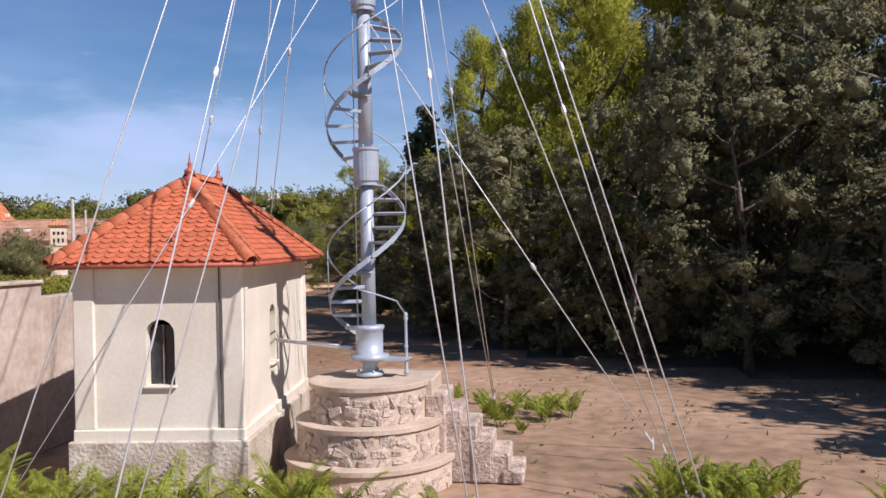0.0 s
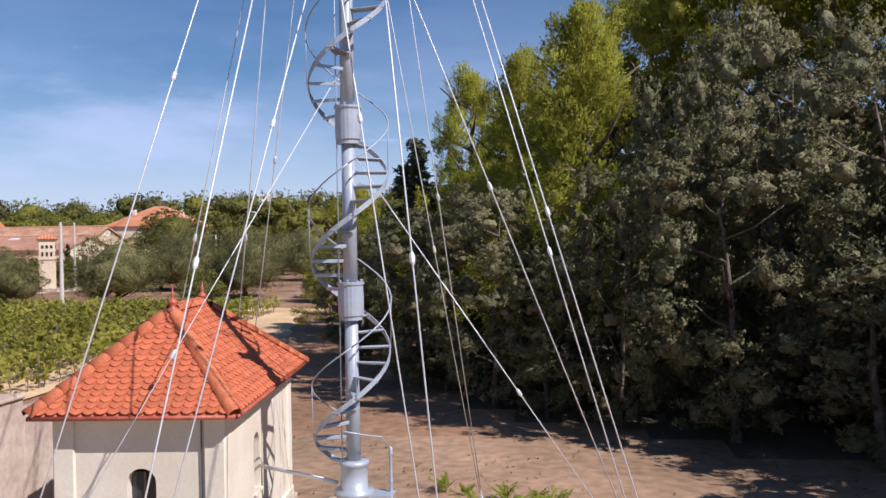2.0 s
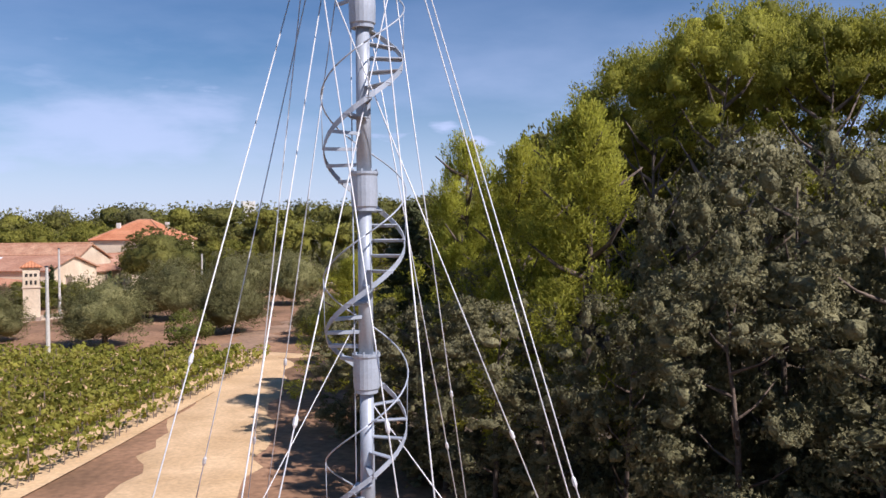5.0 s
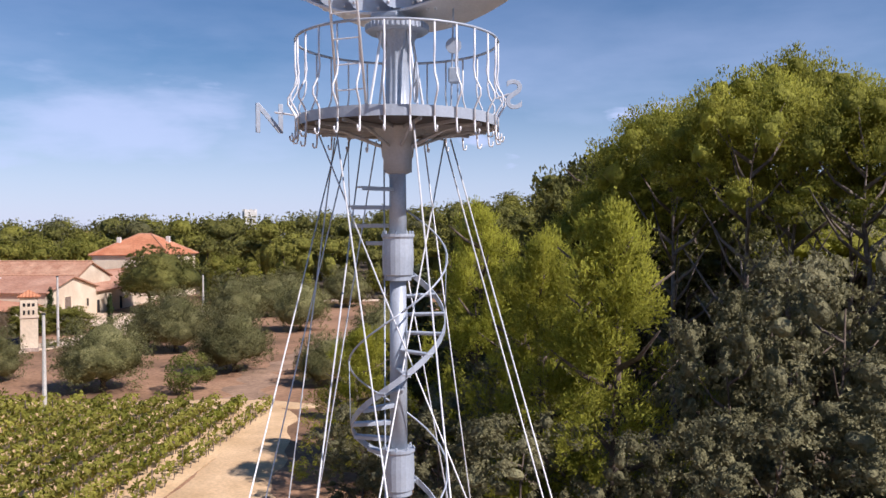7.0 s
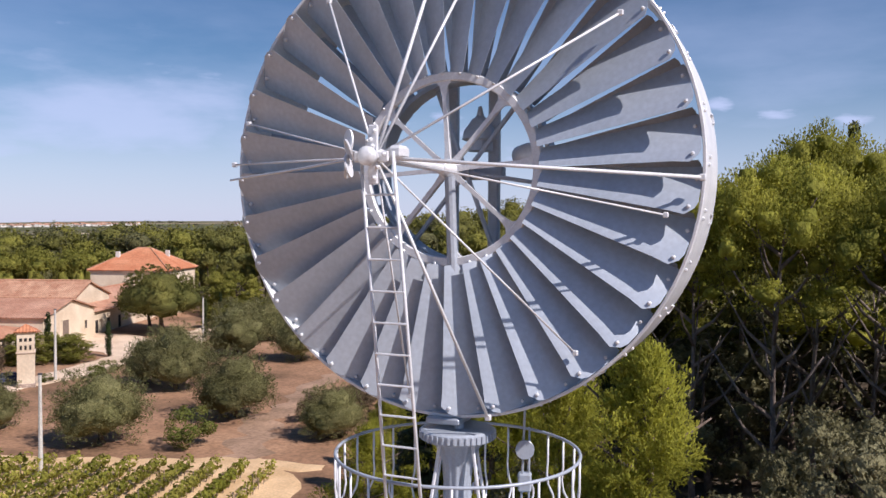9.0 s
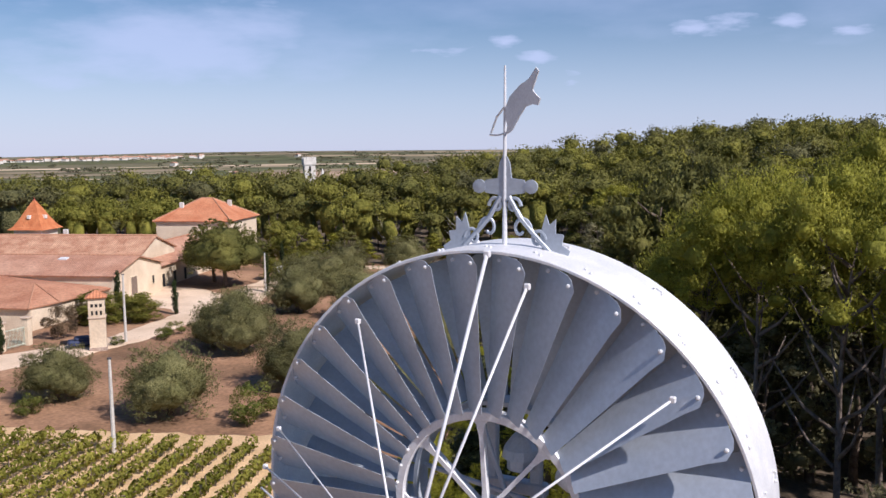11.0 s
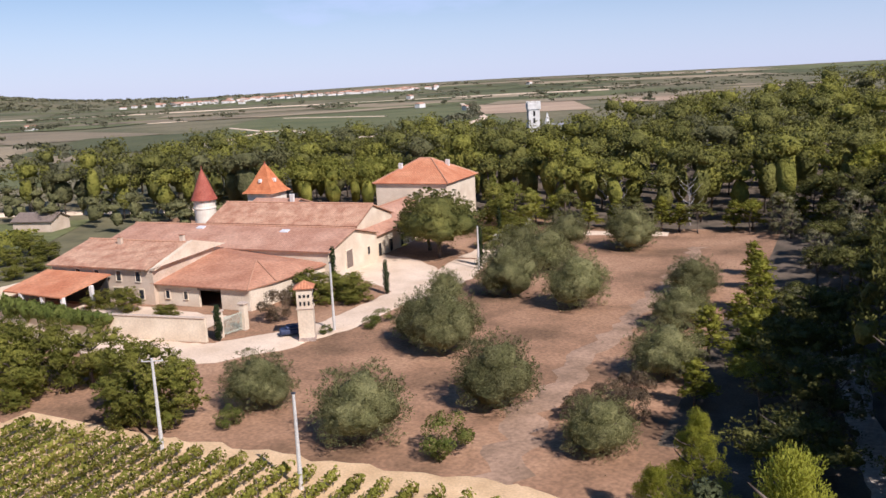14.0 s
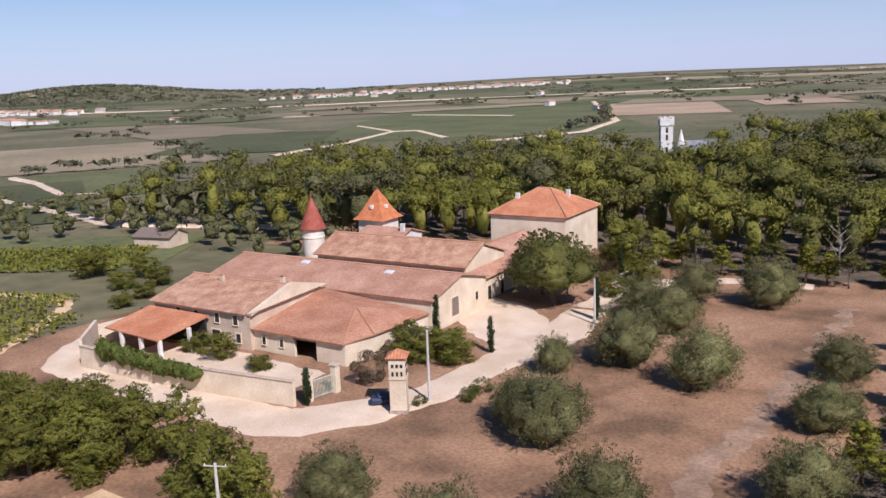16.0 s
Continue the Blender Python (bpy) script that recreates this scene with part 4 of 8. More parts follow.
# crest and weather vane over the rim
star = [(0, 0.46), (0.07, 0.58), (0.22, 0.60), (0.26, 0.67), (0.22, 0.74), (0.08, 0.76), (0.06, 0.92), (0, 1.04)]
part("crest_plate", Geo().prism([(x, R_RIM + y) for x, y in star] + [(-x, R_RIM + y) for x, y in star[-2:0:-1]], -0.51, -0.49), M["steel"], engine, "pierced grey crest plate", at=WM)
for s in (-1, 1):
    part("crest_disc", Geo().lathe([(0.01, -0.02), (0.075, -0.015), (0.075, 0.015), (0.01, 0.02)], 14, (s * 0.3, R_RIM + 0.67, -0.5)), M["steel"], engine, at=WM)
    for px_, py_, sc in ((0.19, 0.10, 0.26), (0.38, 0.0, 0.22), (0.10, 0.36, 0.2)):
        pts = []
        for q in np.linspace(0, 1, 18):
            a = q * 5.6
            rad = sc * (1 - 0.78 * q) * 0.55
            pts.append((s * (px_ + rad * math.cos(a) * 0.8), R_RIM + 0.06 + py_ + rad * math.sin(a) + sc * 0.2, -0.5))
        part("crest_scroll", Geo().pipe(pts, 0.02, 6), M["steel"], engine, "grey wrought-iron scroll", at=WM)
    leaf = ((0.44, -0.02), (0.41, 0.16), (0.47, 0.38), (0.51, 0.27), (0.58, 0.33), (0.58, 0.18), (0.67, 0.17), (0.65, 0.06), (0.74, 0.0), (0.70, -0.09))
    part("crest_leaf", Geo().prism([(s * x, R_RIM + y) for x, y in leaf], -0.51, -0.49), M["steel"], engine, "grey sheet-iron leaf", at=WM)
    part("crest_leg", Geo().pipe([(s * 0.52, R_RIM - 0.02, -0.5), (s * 0.36, R_RIM + 0.14, -0.5), (s * 0.18, R_RIM + 0.34, -0.5), (s * 0.05, R_RIM + 0.56, -0.5)], 0.03, 7), M["steel"], engine, at=WM)
part("vane_rod", Geo().pipe([(0, R_RIM, -0.5), (0, R_RIM + 0.9, -0.5), (0, R_RIM + 1.95, -0.5)], 0.02, 8, taper=[0.03, 0.022, 0.012]), M["white_iron"], engine, at=WM)
part("vane_knob", Geo().lathe([(0.01, 0.88), (0.05, 0.92), (0.05, 0.96), (0.01, 1.0)], 10, (0, 0, 0), m=Matrix(((1, 0, 0, 0), (0, 0, 1, 0), (0, -1, 0, 0), (0, 0, 0, 1))) @ Matrix.Identity(4)), M["white_iron"], engine, at=WM @ Matrix.Translation((0, R_RIM, -0.5)) @ pose(0, 0, 0, 180, 0, 0) @ pose(0, 0, 0, 0, 180, 0))
vane = Geo().prism([(-0.02, -0.06), (0.10, 0.10), (0.28, 0.20), (0.46, 0.26), (0.58, 0.36), (0.63, 0.32), (0.57, 0.22), (0.52, 0.14), (0.60, 0.08), (0.66, 0.05), (0.62, -0.02), (0.52, 0.0), (0.40, -0.02), (0.28, -0.12), (0.14, -0.26), (0.02, -0.30), (0.06, -0.20)], -0.006, 0.006)
part("weather_vane", vane, M["white_iron"], engine, "white sheet-metal weather vane", at=WM @ Matrix.Translation((0.0, R_RIM + 1.52, -0.5)) @ pose(0, 0, 0, 0, -35, 0))
for q in (((0.0, 0.0), (-0.16, -0.10), (-0.28, -0.27)), ((0.03, -0.28), (-0.14, -0.30), (-0.30, -0.29))):
    part("vane_scroll", Geo().pipe([(x, y, 0) for x, y in q], 0.012, 6), M["white_iron"], engine, at=WM @ Matrix.Translation((0.0, R_RIM + 1.52, -0.5)) @ pose(0, 0, 0, 0, -35, 0))

# ---- guy wires ----
def guy(top, foot, pair=0.0, knot=0.55, r=0.012):
    top, foot = Vector(top), Vector(foot)
    ob = thing("guy_wire", "taut pale steel guy wire from the wind engine to the ground", "wire", group="guy wires of the wind engine")
    side = Vector((-(foot - top).y, (foot - top).x, 0)).normalized() * pair
    part("wire", Geo().pipe([top + side, foot + side * 0.1], r, 6), M["zinc"], ob, smooth=True)
    if pair:
        part("wire", Geo().pipe([top - side * 0.6, foot - side * 0.1], r * 0.8, 6), M["zinc"], ob, smooth=True)
    q = top.lerp(foot, knot) + side * (1 - knot)
    d = (foot - top).normalized()
    part("strainer", Geo().pipe([q - d * 0.09, q - d * 0.05, q, q + d * 0.05, q + d * 0.09], 0.03, 8, taper=[0.014, 0.034, 0.036, 0.034, 0.014]), M["zinc"], ob, "pale egg-shaped strainer")
    part("anchor_eye", Geo().pipe([foot + Vector((0, 0, -0.2)), foot, foot + Vector((0, 0, 0.12))], 0.022, 7).pipe([foot - d * 0.02, foot - d * 0.3], 0.022, 7), M["zinc"], ob, "pale anchor rod")
    return ob


part("hand_wheel", Geo().pipe([(0.0, 0.24 * math.cos(math.tau * k / 24), 0.24 * math.sin(math.tau * k / 24)) for k in range(24)], 0.016, 7, True).pipe([(0, -0.24, 0), (0, 0.24, 0)], 0.01, 6).pipe([(0, 0, -0.24), (0, 0, 0.24)], 0.01, 6), M["steel"], engine, "small iron hand wheel", True, at=pose(0.42, -1.12, 16.62, 0, 0, 14))
part("brake_rod", Geo().pipe([(0.72, 0.25, 16.3), (0.74, 0.22, 17.0), (0.78, 0.18, 18.3)], 0.014, 6), M["steel"], engine, at=None)
part("brake_rod", Geo().pipe([(0.82, 0.25, 16.6), (0.82, 0.25, 17.6)], 0.012, 6), M["steel"], engine)
part("brake_box", Geo().box((0.77, 0.25, 16.95), (0.16, 0.12, 0.22), 0.02), M["steel"], engine, "small grey gear box of the brake")
part("brake_pulley", Geo().lathe([(0.02, -0.02), (0.11, -0.02), (0.09, 0), (0.11, 0.02), (0.02, 0.02)], 16, (0, 0, 0), m=pose(0, 0, 0, 90, 0, 0)), M["steel"], engine, at=pose(0.77, 0.17, 17.35))
part("counterweight", Geo().lathe([(0.02, -0.2), (0.12, -0.17), (0.15, 0), (0.12, 0.17), (0.02, 0.2)], 14, m=pose(0, 0, 0, 0, 60, 0)), M["white_iron"], engine, "white oval counterweight", True, at=WM @ Matrix.Translation((0.72, 0.2, -0.75)))
def ring_top(az, r=1.15, z=16.14):
    return (r * math.cos(radians(az)), r * math.sin(radians(az)), z)


for az, fx, fy, knot in ((58, 5.34, -1.8, 0.58), (64, 5.14, -1.2, 0.62), (215, 5.14, 1.24, 0.55), (126, -0.9, -7.7, 0.62), (63, -1.55, -5.92, 0.5), (-71, 2.48, -5.18, 0.62), (-122, 2.28, -4.28, 0.5),
                         (147, -3.5, -5.45, 0.45), (136, -5.0, 1.6, 0.6), (80, 1.67, 6.05, 0.55), (110, 1.69, 5.75, 0.62), (115, -4.0, 4.6, 0.5), (150, -4.2, 4.4, 0.6)):
    guy(ring_top(az, 1.2), (fx, fy, 0.1), 0, knot)
guy((0.1, 0.02, 7.86), (4.99, 2.42, 0.1), 0, 0.55)
guy((-0.1, 0.02, 9.36), (-4.56, -3.8, 0.1), 0, 0.5, 0.008)

# ---- stone pedestal ----
pedestal = thing("stone_pedestal", "round stepped pedestal of rough pinkish rubble stone", "pedestal")
TIERS = ((1.45, 0.0, 0.52), (1.25, 0.50, 1.12), (1.02, 1.10, 1.76))
rs = random.Random(11)
for r, z0, z1 in TIERS:
    prof = [(r - 0.03, z0 - 0.05), (r - 0.02, z1 - 0.09), (r + 0.03, z1 - 0.085), (r + 0.035, z1 - 0.01), (r + 0.01, z1), (0.1, z1 + 0.015)]
    part("pedestal_core", Geo().lathe(prof, 48), M["stone_top"], pedestal, "worn stone tier with projecting edge")
# flight of steps up the side
STEP_N = 7
for k in range(STEP_N - 1):
    zt = 1.76 - 0.252 * (k + 1)
    x0 = 1.02 + 0.26 * k
    part("step", Geo().box((x0 + 0.13 + rs.uniform(-0.015, 0.015), 0.35 + rs.uniform(-0.03, 0.03), zt / 2), (0.37, 1.05 + rs.uniform(-0.05, 0.05), zt + rs.uniform(-0.02, 0.02)), 0.035), M["stone"], pedestal, "worn stone step")
part("landing", Geo().box((0.72, 0.35, 0.88), (0.80, 1.05, 1.755), 0.025), M["stone_top"], pedestal)

# ---- pump house ----
HUT = Matrix.Translation((-1.67, -1.62, 0)) @ pose(0, 0, 0, 0, 0, 6)
hut = thing("pump_house", "small cream rendered pump house with an orange tiled hip roof", "pump house", HUT)
HW, HD, HE = 2.62, 4.9, 3.86


def arched_wall(w, h, t, opens):
    """A wall in the xz plane, t thick, with arched openings (x, width, sill, height)."""
    g = Geo()

    def pr(poly):
        n = len(poly)
        verts = [(x, 0, z) for x, z in poly] + [(x, t, z) for x, z in poly]
        g.add(verts, [tuple(range(n)), tuple(range(n, 2 * n))[::-1]] + [((k + 1) % n, k, n + k, n + (k + 1) % n) for k in range(n)])

    x_at = 0
    for x, ow, sill, oh in opens:
        a, b = x - ow / 2, x + ow / 2
        pr([(x_at, 0), (a, 0), (a, h), (x_at, h)])
        pr([(a, 0), (b, 0), (b, sill), (a, sill)])
        spring = sill + oh - ow / 2
        arc = [(x + ow / 2 * math.cos(q), spring + ow / 2 * math.sin(q)) for q in np.linspace(0, math.pi, 13)]
        half = len(arc) // 2
        pr([(b, h)] + [(x, h)] + arc[half::-1])
        pr([(x, h), (a, h)] + arc[:half - 1:-1])
        x_at = b
    pr([(x_at, 0), (w, 0), (w, h), (x_at, h)])
    return g


front = arched_wall(HW, HE - 1.2, 0.3, [(HW / 2 + 0.02, 0.46, 0.70, 1.04)])
part("wall_front", front, M["render"], hut, at=pose(-HW, 0, 1.2))
side = arched_wall(HD - 0.6, HE - 1.2, 0.3, [(1.75, 0.42, 0.78, 1.04)])
part("wall_side", side, M["render"], hut, at=pose(0, 0.3, 1.2, 0, 0, 90))
part("wall_side", arched_wall(HD - 0.6, HE - 1.2, 0.3, []), M["render"], hut, at=pose(-HW + 0.3, 0.3, 1.2, 0, 0, 90))
part("wall_back", arched_wall(HW, HE - 1.2, 0.3, []), M["render"], hut, at=pose(-HW, HD - 0.3, 1.2))
part("floor_slab", Geo().box((-HW / 2, HD / 2, 1.18), (HW - 0.62, HD - 0.62, 0.05), 0.01), M["mortar"], hut)
# Near-black sheet added across the room as its indoor shade.
part("inner_shade_sheet", Geo().box((-HW / 2, 0.85, 2.4), (HW - 0.7, 0.04, 2.2), 0.01), M["inside_shade"], hut)
for zc, hgt, out, nm in ((1.13, 0.2, 0.06, "moulding"), (0.52, 1.06, 0.12, "plinth")):
    g = Geo()
    g.box((-HW / 2, HD / 2, zc), (HW + 2 * out, HD + 2 * out, hgt), 0.02)
    part(nm, g, M["render"] if nm == "moulding" else M["plinth"], hut, "projecting cream moulding" if nm == "moulding" else "rough stone plinth with worn render")
for x, y in ((0, 0), (-HW, 0), (0, HD), (-HW, HD)):
    part("corner_pilaster", Geo().box((x - 0.13 * (1 if x == 0 else -1), y + 0.13 * (1 if y == 0 else -1), 2.53), (0.34, 0.34, 2.62), 0.02), M["render"], hut)
# A thin dark rod is added for the groove and its dark line.
for x in (-0.33,):
    part("drain_pipe", Geo().pipe([(x, -0.03, 1.24), (x, -0.03, 3.75)], 0.012, 6), M["dark_iron"], hut)
window = part("window", Geo().box((-HW / 2 + 0.02, 0.2, 2.36), (0.44, 0.03, 0.98), 0.008), M["glass"], hut, "dark arched window pane")
part("window_sill", Geo().box((-HW / 2 + 0.02, 0.0, 1.885), (0.52, 0.12, 0.04), 0.008), M["render"], window)
part("window_bar", Geo().box((-HW / 2 + 0.02, 0.17, 2.36), (0.03, 0.04, 0.98), 0.004), M["shutter"], window)
side_window = part("window", Geo().box((-0.2, 2.05, 2.45), (0.03, 0.4, 0.98), 0.008), M["glass"], hut)
part("window_sill", Geo().box((0.0, 2.05, 1.96), (0.12, 0.5, 0.05), 0.008), M["render"], side_window)
# eave board and inner deck of the roof
OV = 0.29
ex0, ex1, ey0, ey1 = -HW - OV, OV, -OV, HD + OV
RZ, EZ = 5.27, 3.82
rx, ry0, ry1 = -HW / 2, 1.62, HD - 1.62
part("soffit", Geo().box((-HW / 2, HD / 2, 3.79), (HW + 2 * OV - 0.04, HD + 2 * OV - 0.04, 0.06), 0.01), M["render"], hut)
A0, A1, A2, A3 = Vector((ex0, ey0, EZ)), Vector((ex1, ey0, EZ)), Vector((ex1, ey1, EZ)), Vector((ex0, ey1, EZ))
R0, R1 = Vector((rx, ry0, RZ)), Vector((rx, ry1, RZ))
deck = Geo()
deck.add([A0, A1, A2, A3, R0, R1, A0 - Vector((0, 0, 0.03)), A1 - Vector((0, 0, 0.03)), A2 - Vector((0, 0, 0.03)), A3 - Vector((0, 0, 0.03))],
         [(0, 1, 4), (1, 2, 5, 4), (2, 3, 5), (3, 0, 4, 5), (6, 9, 8, 7), (0, 6, 7, 1), (1, 7, 8, 2), (2, 8, 9, 3), (3, 9, 6, 0)])
roof = part("roof", deck, M["tile"], hut, "hip roof of orange clay scale tiles")
part("gutter", Geo().pipe([A0 + Vector((0, -0.02, -0.03)), A1 + Vector((0, -0.02, -0.03))], 0.035, 8).pipe([A1 + Vector((0.02, 0, -0.03)), A2 + Vector((0.02, 0, -0.03))], 0.035, 8), M["finial"], hut, "red eave gutter", True)
tile_g = Geo()
TW, TL = 0.19, 0.27
tp = [(-TW / 2, TL * 0.5, 0), (-TW / 2, -TL * 0.25, 0.012), (-TW * 0.3, -TL * 0.42, 0.014), (0, -TL * 0.5, 0.015), (TW * 0.3, -TL * 0.42, 0.014), (TW / 2, -TL * 0.25, 0.012), (TW / 2, TL * 0.5, 0)]
tile_g.add([(x * 0.97, y, zz + 0.016) for x, y, zz in tp] + [(x * 0.97, y, zz) for x, y, zz in tp], [(0, 1, 2, 3, 4, 5, 6)] + [((k + 1), k, 7 + k, 8 + k) for k in range(6)])
tile_mesh = tile_g.mesh("roof_tile")
tile_mesh.materials.append(M["tile"])


def tile_slope(a, b, apex_l, apex_r, single, parent):
    """Rows of scale tiles on a roof face from the eave a-b up to the ridge."""
    xdir = (b - a).normalized()
    nor = (b - a).cross(apex_l - a).normalized()
    ydir = nor.cross(xdir)
    height = (apex_l - a).dot(ydir)
    la, ra = (apex_l - a).dot(xdir), (apex_r - a).dot(xdir)
    wide = (b - a).length
    rows = int(height / 0.125)
    out, rsx = Geo(), random.Random(5)
    for j in range(rows):
        y = 0.06 + height * j / rows
        t = y / height
        x0, x1 = la * t, wide + (ra - wide) * t
        n = int((x1 - x0) / TW)
        off = (x1 - x0 - n * TW) / 2 + (TW / 2 if j % 2 else 0)
        for k in range(n):
            x = x0 + off + TW * (k + 0.5)
            if x > x1 - TW * 0.4:
                continue
            pos = a + xdir * x + ydir * (y + 0.06) + nor * (0.012 + rsx.uniform(0, 0.006))
            m = Matrix((xdir, ydir, nor)).transposed().to_4x4()
            m.translation = pos
            m = m @ pose(0, 0, 0, rsx.uniform(-2, 2) - 4, rsx.uniform(-1.5, 1.5), rsx.uniform(-1.5, 1.5))
            if single:
                part("roof_tile", tile_mesh, M["tile"], parent, at=m)
            else:
                out.add([m @ Vector(q) for q in tile_g.v], tile_g.f)
    if not single:
        ob = part("roof_tiles", out, M["tile"], parent)
        ob["kind"] = "stuff"


def hip_row(a, b, parent, r=0.105, step=0.30, hip_end=0.0):
    d = (b - a).normalized()
    n = int((b - a).length / step)
    g = Geo()
    s = Vector((-d.y, d.x, 0)).normalized()
    up = s.cross(d) if s.cross(d).z > 0 else d.cross(s)
    L = step * 1.08
    ring0 = [(r * math.cos(q) * 1.08, r * math.sin(q) * 1.0) for q in np.linspace(0, math.pi, 9)]
    ring1 = [(x * 0.9, y * 0.86) for x, y in ring0]
    verts = [Vector((x, 0, y - 0.03)) for x, y in ring0] + [Vector((x, L, y - 0.03)) for x, y in ring1]
    verts += [Vector((x * 0.86, 0, (y - 0.03) * 0.86 - 0.002)) for x, y in ring0] + [Vector((x * 0.86, L, (y - 0.03) * 0.86 - 0.002)) for x, y in ring1]
    faces = [(k + 1, k, 9 + k, 10 + k) for k in range(8)] + [(k, k + 1, 19 + k, 18 + k) for k in range(8)]
    me = Geo().add(verts, faces).mesh("hip_tile", True)
    me.materials.append(M["hip_tile"])
    m = Matrix((s, d, up)).transposed().to_4x4()
    for k in range(n):
        mm = m.copy()
        mm.translation = a + d * (step * k) + up * 0.03
        part("hip_tile", me, M["hip_tile"], parent, at=mm)


for a, b in ((A0, R0), (A1, R0), (A2, R1), (A3, R1)):
    hip_row(a, b, roof, 0.13)
hip_row(R0, R1, roof, 0.13)
for q in (R0, R1):
    fin = Geo().lathe([(0.13, -0.08), (0.12, 0.02), (0.05, 0.06), (0.09, 0.11), (0.095, 0.15), (0.04, 0.19), (0.028, 0.23), (0.045, 0.26), (0.02, 0.29), (0.004, 0.46)], 14, tuple(q))
    part("roof_finial", fin, M["finial"], roof, "red clay finial", True)

# ---- garden wall beside the pump house ----
gw = Geo()
for k in range(8):
    y0 = -9 + 1.75 * k
    ht = 3.4 if k < 6 else 3.4 - 0.28 * (k - 5)
    gw.box((-7.3, y0 + 0.875, ht / 2), (0.4, 1.752, ht), 0.02)
solo("garden_wall", gw, M["old_wall"], "old cream rendered garden wall beside the vineyard", "wall", kind="structure")
solo("wall_coping", Geo().box((-7.3, -3.75, 3.43), (0.52, 10.5, 0.08), 0.02), M["stone_top"], "stone coping on the garden wall", "coping", kind="structure")

# ---- farm estate: local x leftwards along the barns, y to the back ----
EST = Matrix(((0.9446, 0, 0, 0.23), (0, 0.9438, 0, -0.76), (0, 0, 0.95, 0.5), (0, 0, 0, 1))) @ Matrix(((-0.9975, -0.07, 0, -77.3), (-0.07, 0.9975, 0, 116.7), (0, 0, 1, 0), (0, 0, 0, 1)))


def walls(parent, x0, x1, y0, y1, h, material, t=0.5, gable=None, name="wall"):
    """Four walls; gable: (axis, ridge height, ridge at) gives the two end walls a gable."""
    def one(poly, m):
        g = Geo()
        n = len(poly)
        g.add([(x, 0, z) for x, z in poly] + [(x, t, z) for x, z in poly], [tuple(range(n)), tuple(range(n, 2 * n))[::-1]] + [((k + 1) % n, k, n + k, n + (k + 1) % n) for k in range(n)])
        part(name, g, material, parent, at=m)
    w, d = x1 - x0, y1 - y0
    gx = [(0, 0), (w, 0), (w, h), (0, h)]
    gy = [(0, 0), (d - 2 * t, 0), (d - 2 * t, h), (0, h)]
    if gable and gable[0] == "x":
        gy = [(0, 0), (d - 2 * t, 0), (d - 2 * t, h), (gable[2] - y0 - t, gable[1]), (0, h)]
    if gable and gable[0] == "y":
        gx = [(0, 0), (w, 0), (w, h), (gable[2] - x0, gable[1]), (0, h)]
    one(gx, pose(x0, y0, 0))
    one(gx, pose(x0, y1 - t, 0))
    one(gy, pose(x0 + t, y0 + t, 0, 0, 0, 90))
    one(gy, pose(x1, y0 + t, 0, 0, 0, 90))


def roof_part(parent, polys, material, thick=0.22, label="", name="roof"):
    g = Geo()
    for p in polys:
        g.slab(p, thick)
    me = roof_uv(g.mesh(name))
    return part(name, me, material, parent, label)


def tile_caps(parent, a, b, r=0.17):
    """A row of half-round cap tiles along a ridge, with mortar bedding."""
    a, b = Vector(a), Vector(b)
    n = max(2, int((b - a).length / 0.8))
    step = (b - a) / n
    cap = Geo().pipe([(0, 0, 0), tuple(step * 1.06)], r, 8, taper=[r * 1.1, r * 0.9]).mesh("ridge_tile")
    cap.materials.append(M["roof_mixed"])
    for k in range(n):
        part("ridge_tile", cap, M["roof_mixed"], parent, at=Matrix.Translation(a + step * k))


def opening(parent, x, y, z, w, h, face, material, depth=0.12, frame_m=None, name="window"):
    """A recessed window or door with frame, on a wall that faces -y (0), +x (1), +y (2) or -x (3)."""
    m = pose(x, y, z, 0, 0, 90 * face)
    ob = part(name, Geo().box((0, -0.01, h / 2), (w, 0.06, h), 0.01), material, parent, at=m)
    fr = frame_m or M["pale_render"]
    for s in (-1, 1):
        part("jamb", Geo().box((s * (w / 2 + 0.08), -0.05, h / 2), (0.16, 0.14, h + 0.16), 0.02), fr, ob)
    part("lintel", Geo().box((0, -0.05, h + 0.1), (w + 0.36, 0.14, 0.2), 0.02), fr, ob)
    if name == "window":
        part("sill", Geo().box((0, -0.08, -0.05), (w + 0.3, 0.2, 0.1), 0.02), fr, ob)
    return ob


# great barn
barn = thing("great_barn", "long pale rendered barn with a weathered pink tile roof", "barn", EST, "farm buildings")
walls(barn, 0, 47, 0, 18, 5.3, M["pale_render"], gable=("x", 7.35, 9))
roof_part(barn, [[(-0.5, -0.5, 5.42), (47.5, -0.5, 5.42), (47.5, 9, 7.7), (-0.5, 9, 7.7)], [(-0.5, 18.5, 5.42), (47.5, 18.5, 5.42), (47.5, 9, 7.7), (-0.5, 9, 7.7)]], M["roof_pink"], label="pink canal-tile roof")
tile_caps(barn, (-0.5, 9, 7.75), (47.5, 9, 7.75))
opening(barn, 0, 7.2, 1.2, 2.2, 3.0, 3, M["shutter"], name="barn_door")
opening(barn, 0, 14.5, 2.0, 0.9, 1.4, 3, M["glass"])
for a, b, z in ((12.5, 7.0, 7.25), (31, 7.5, 7.38)):
    part("rooflight", Geo().box((a, b, z), (1.6, 1.1, 0.3), 0.04, pose(0, 0, 0, 13.5, 0, 0)), M["panel"], barn, "pale rooflight box")

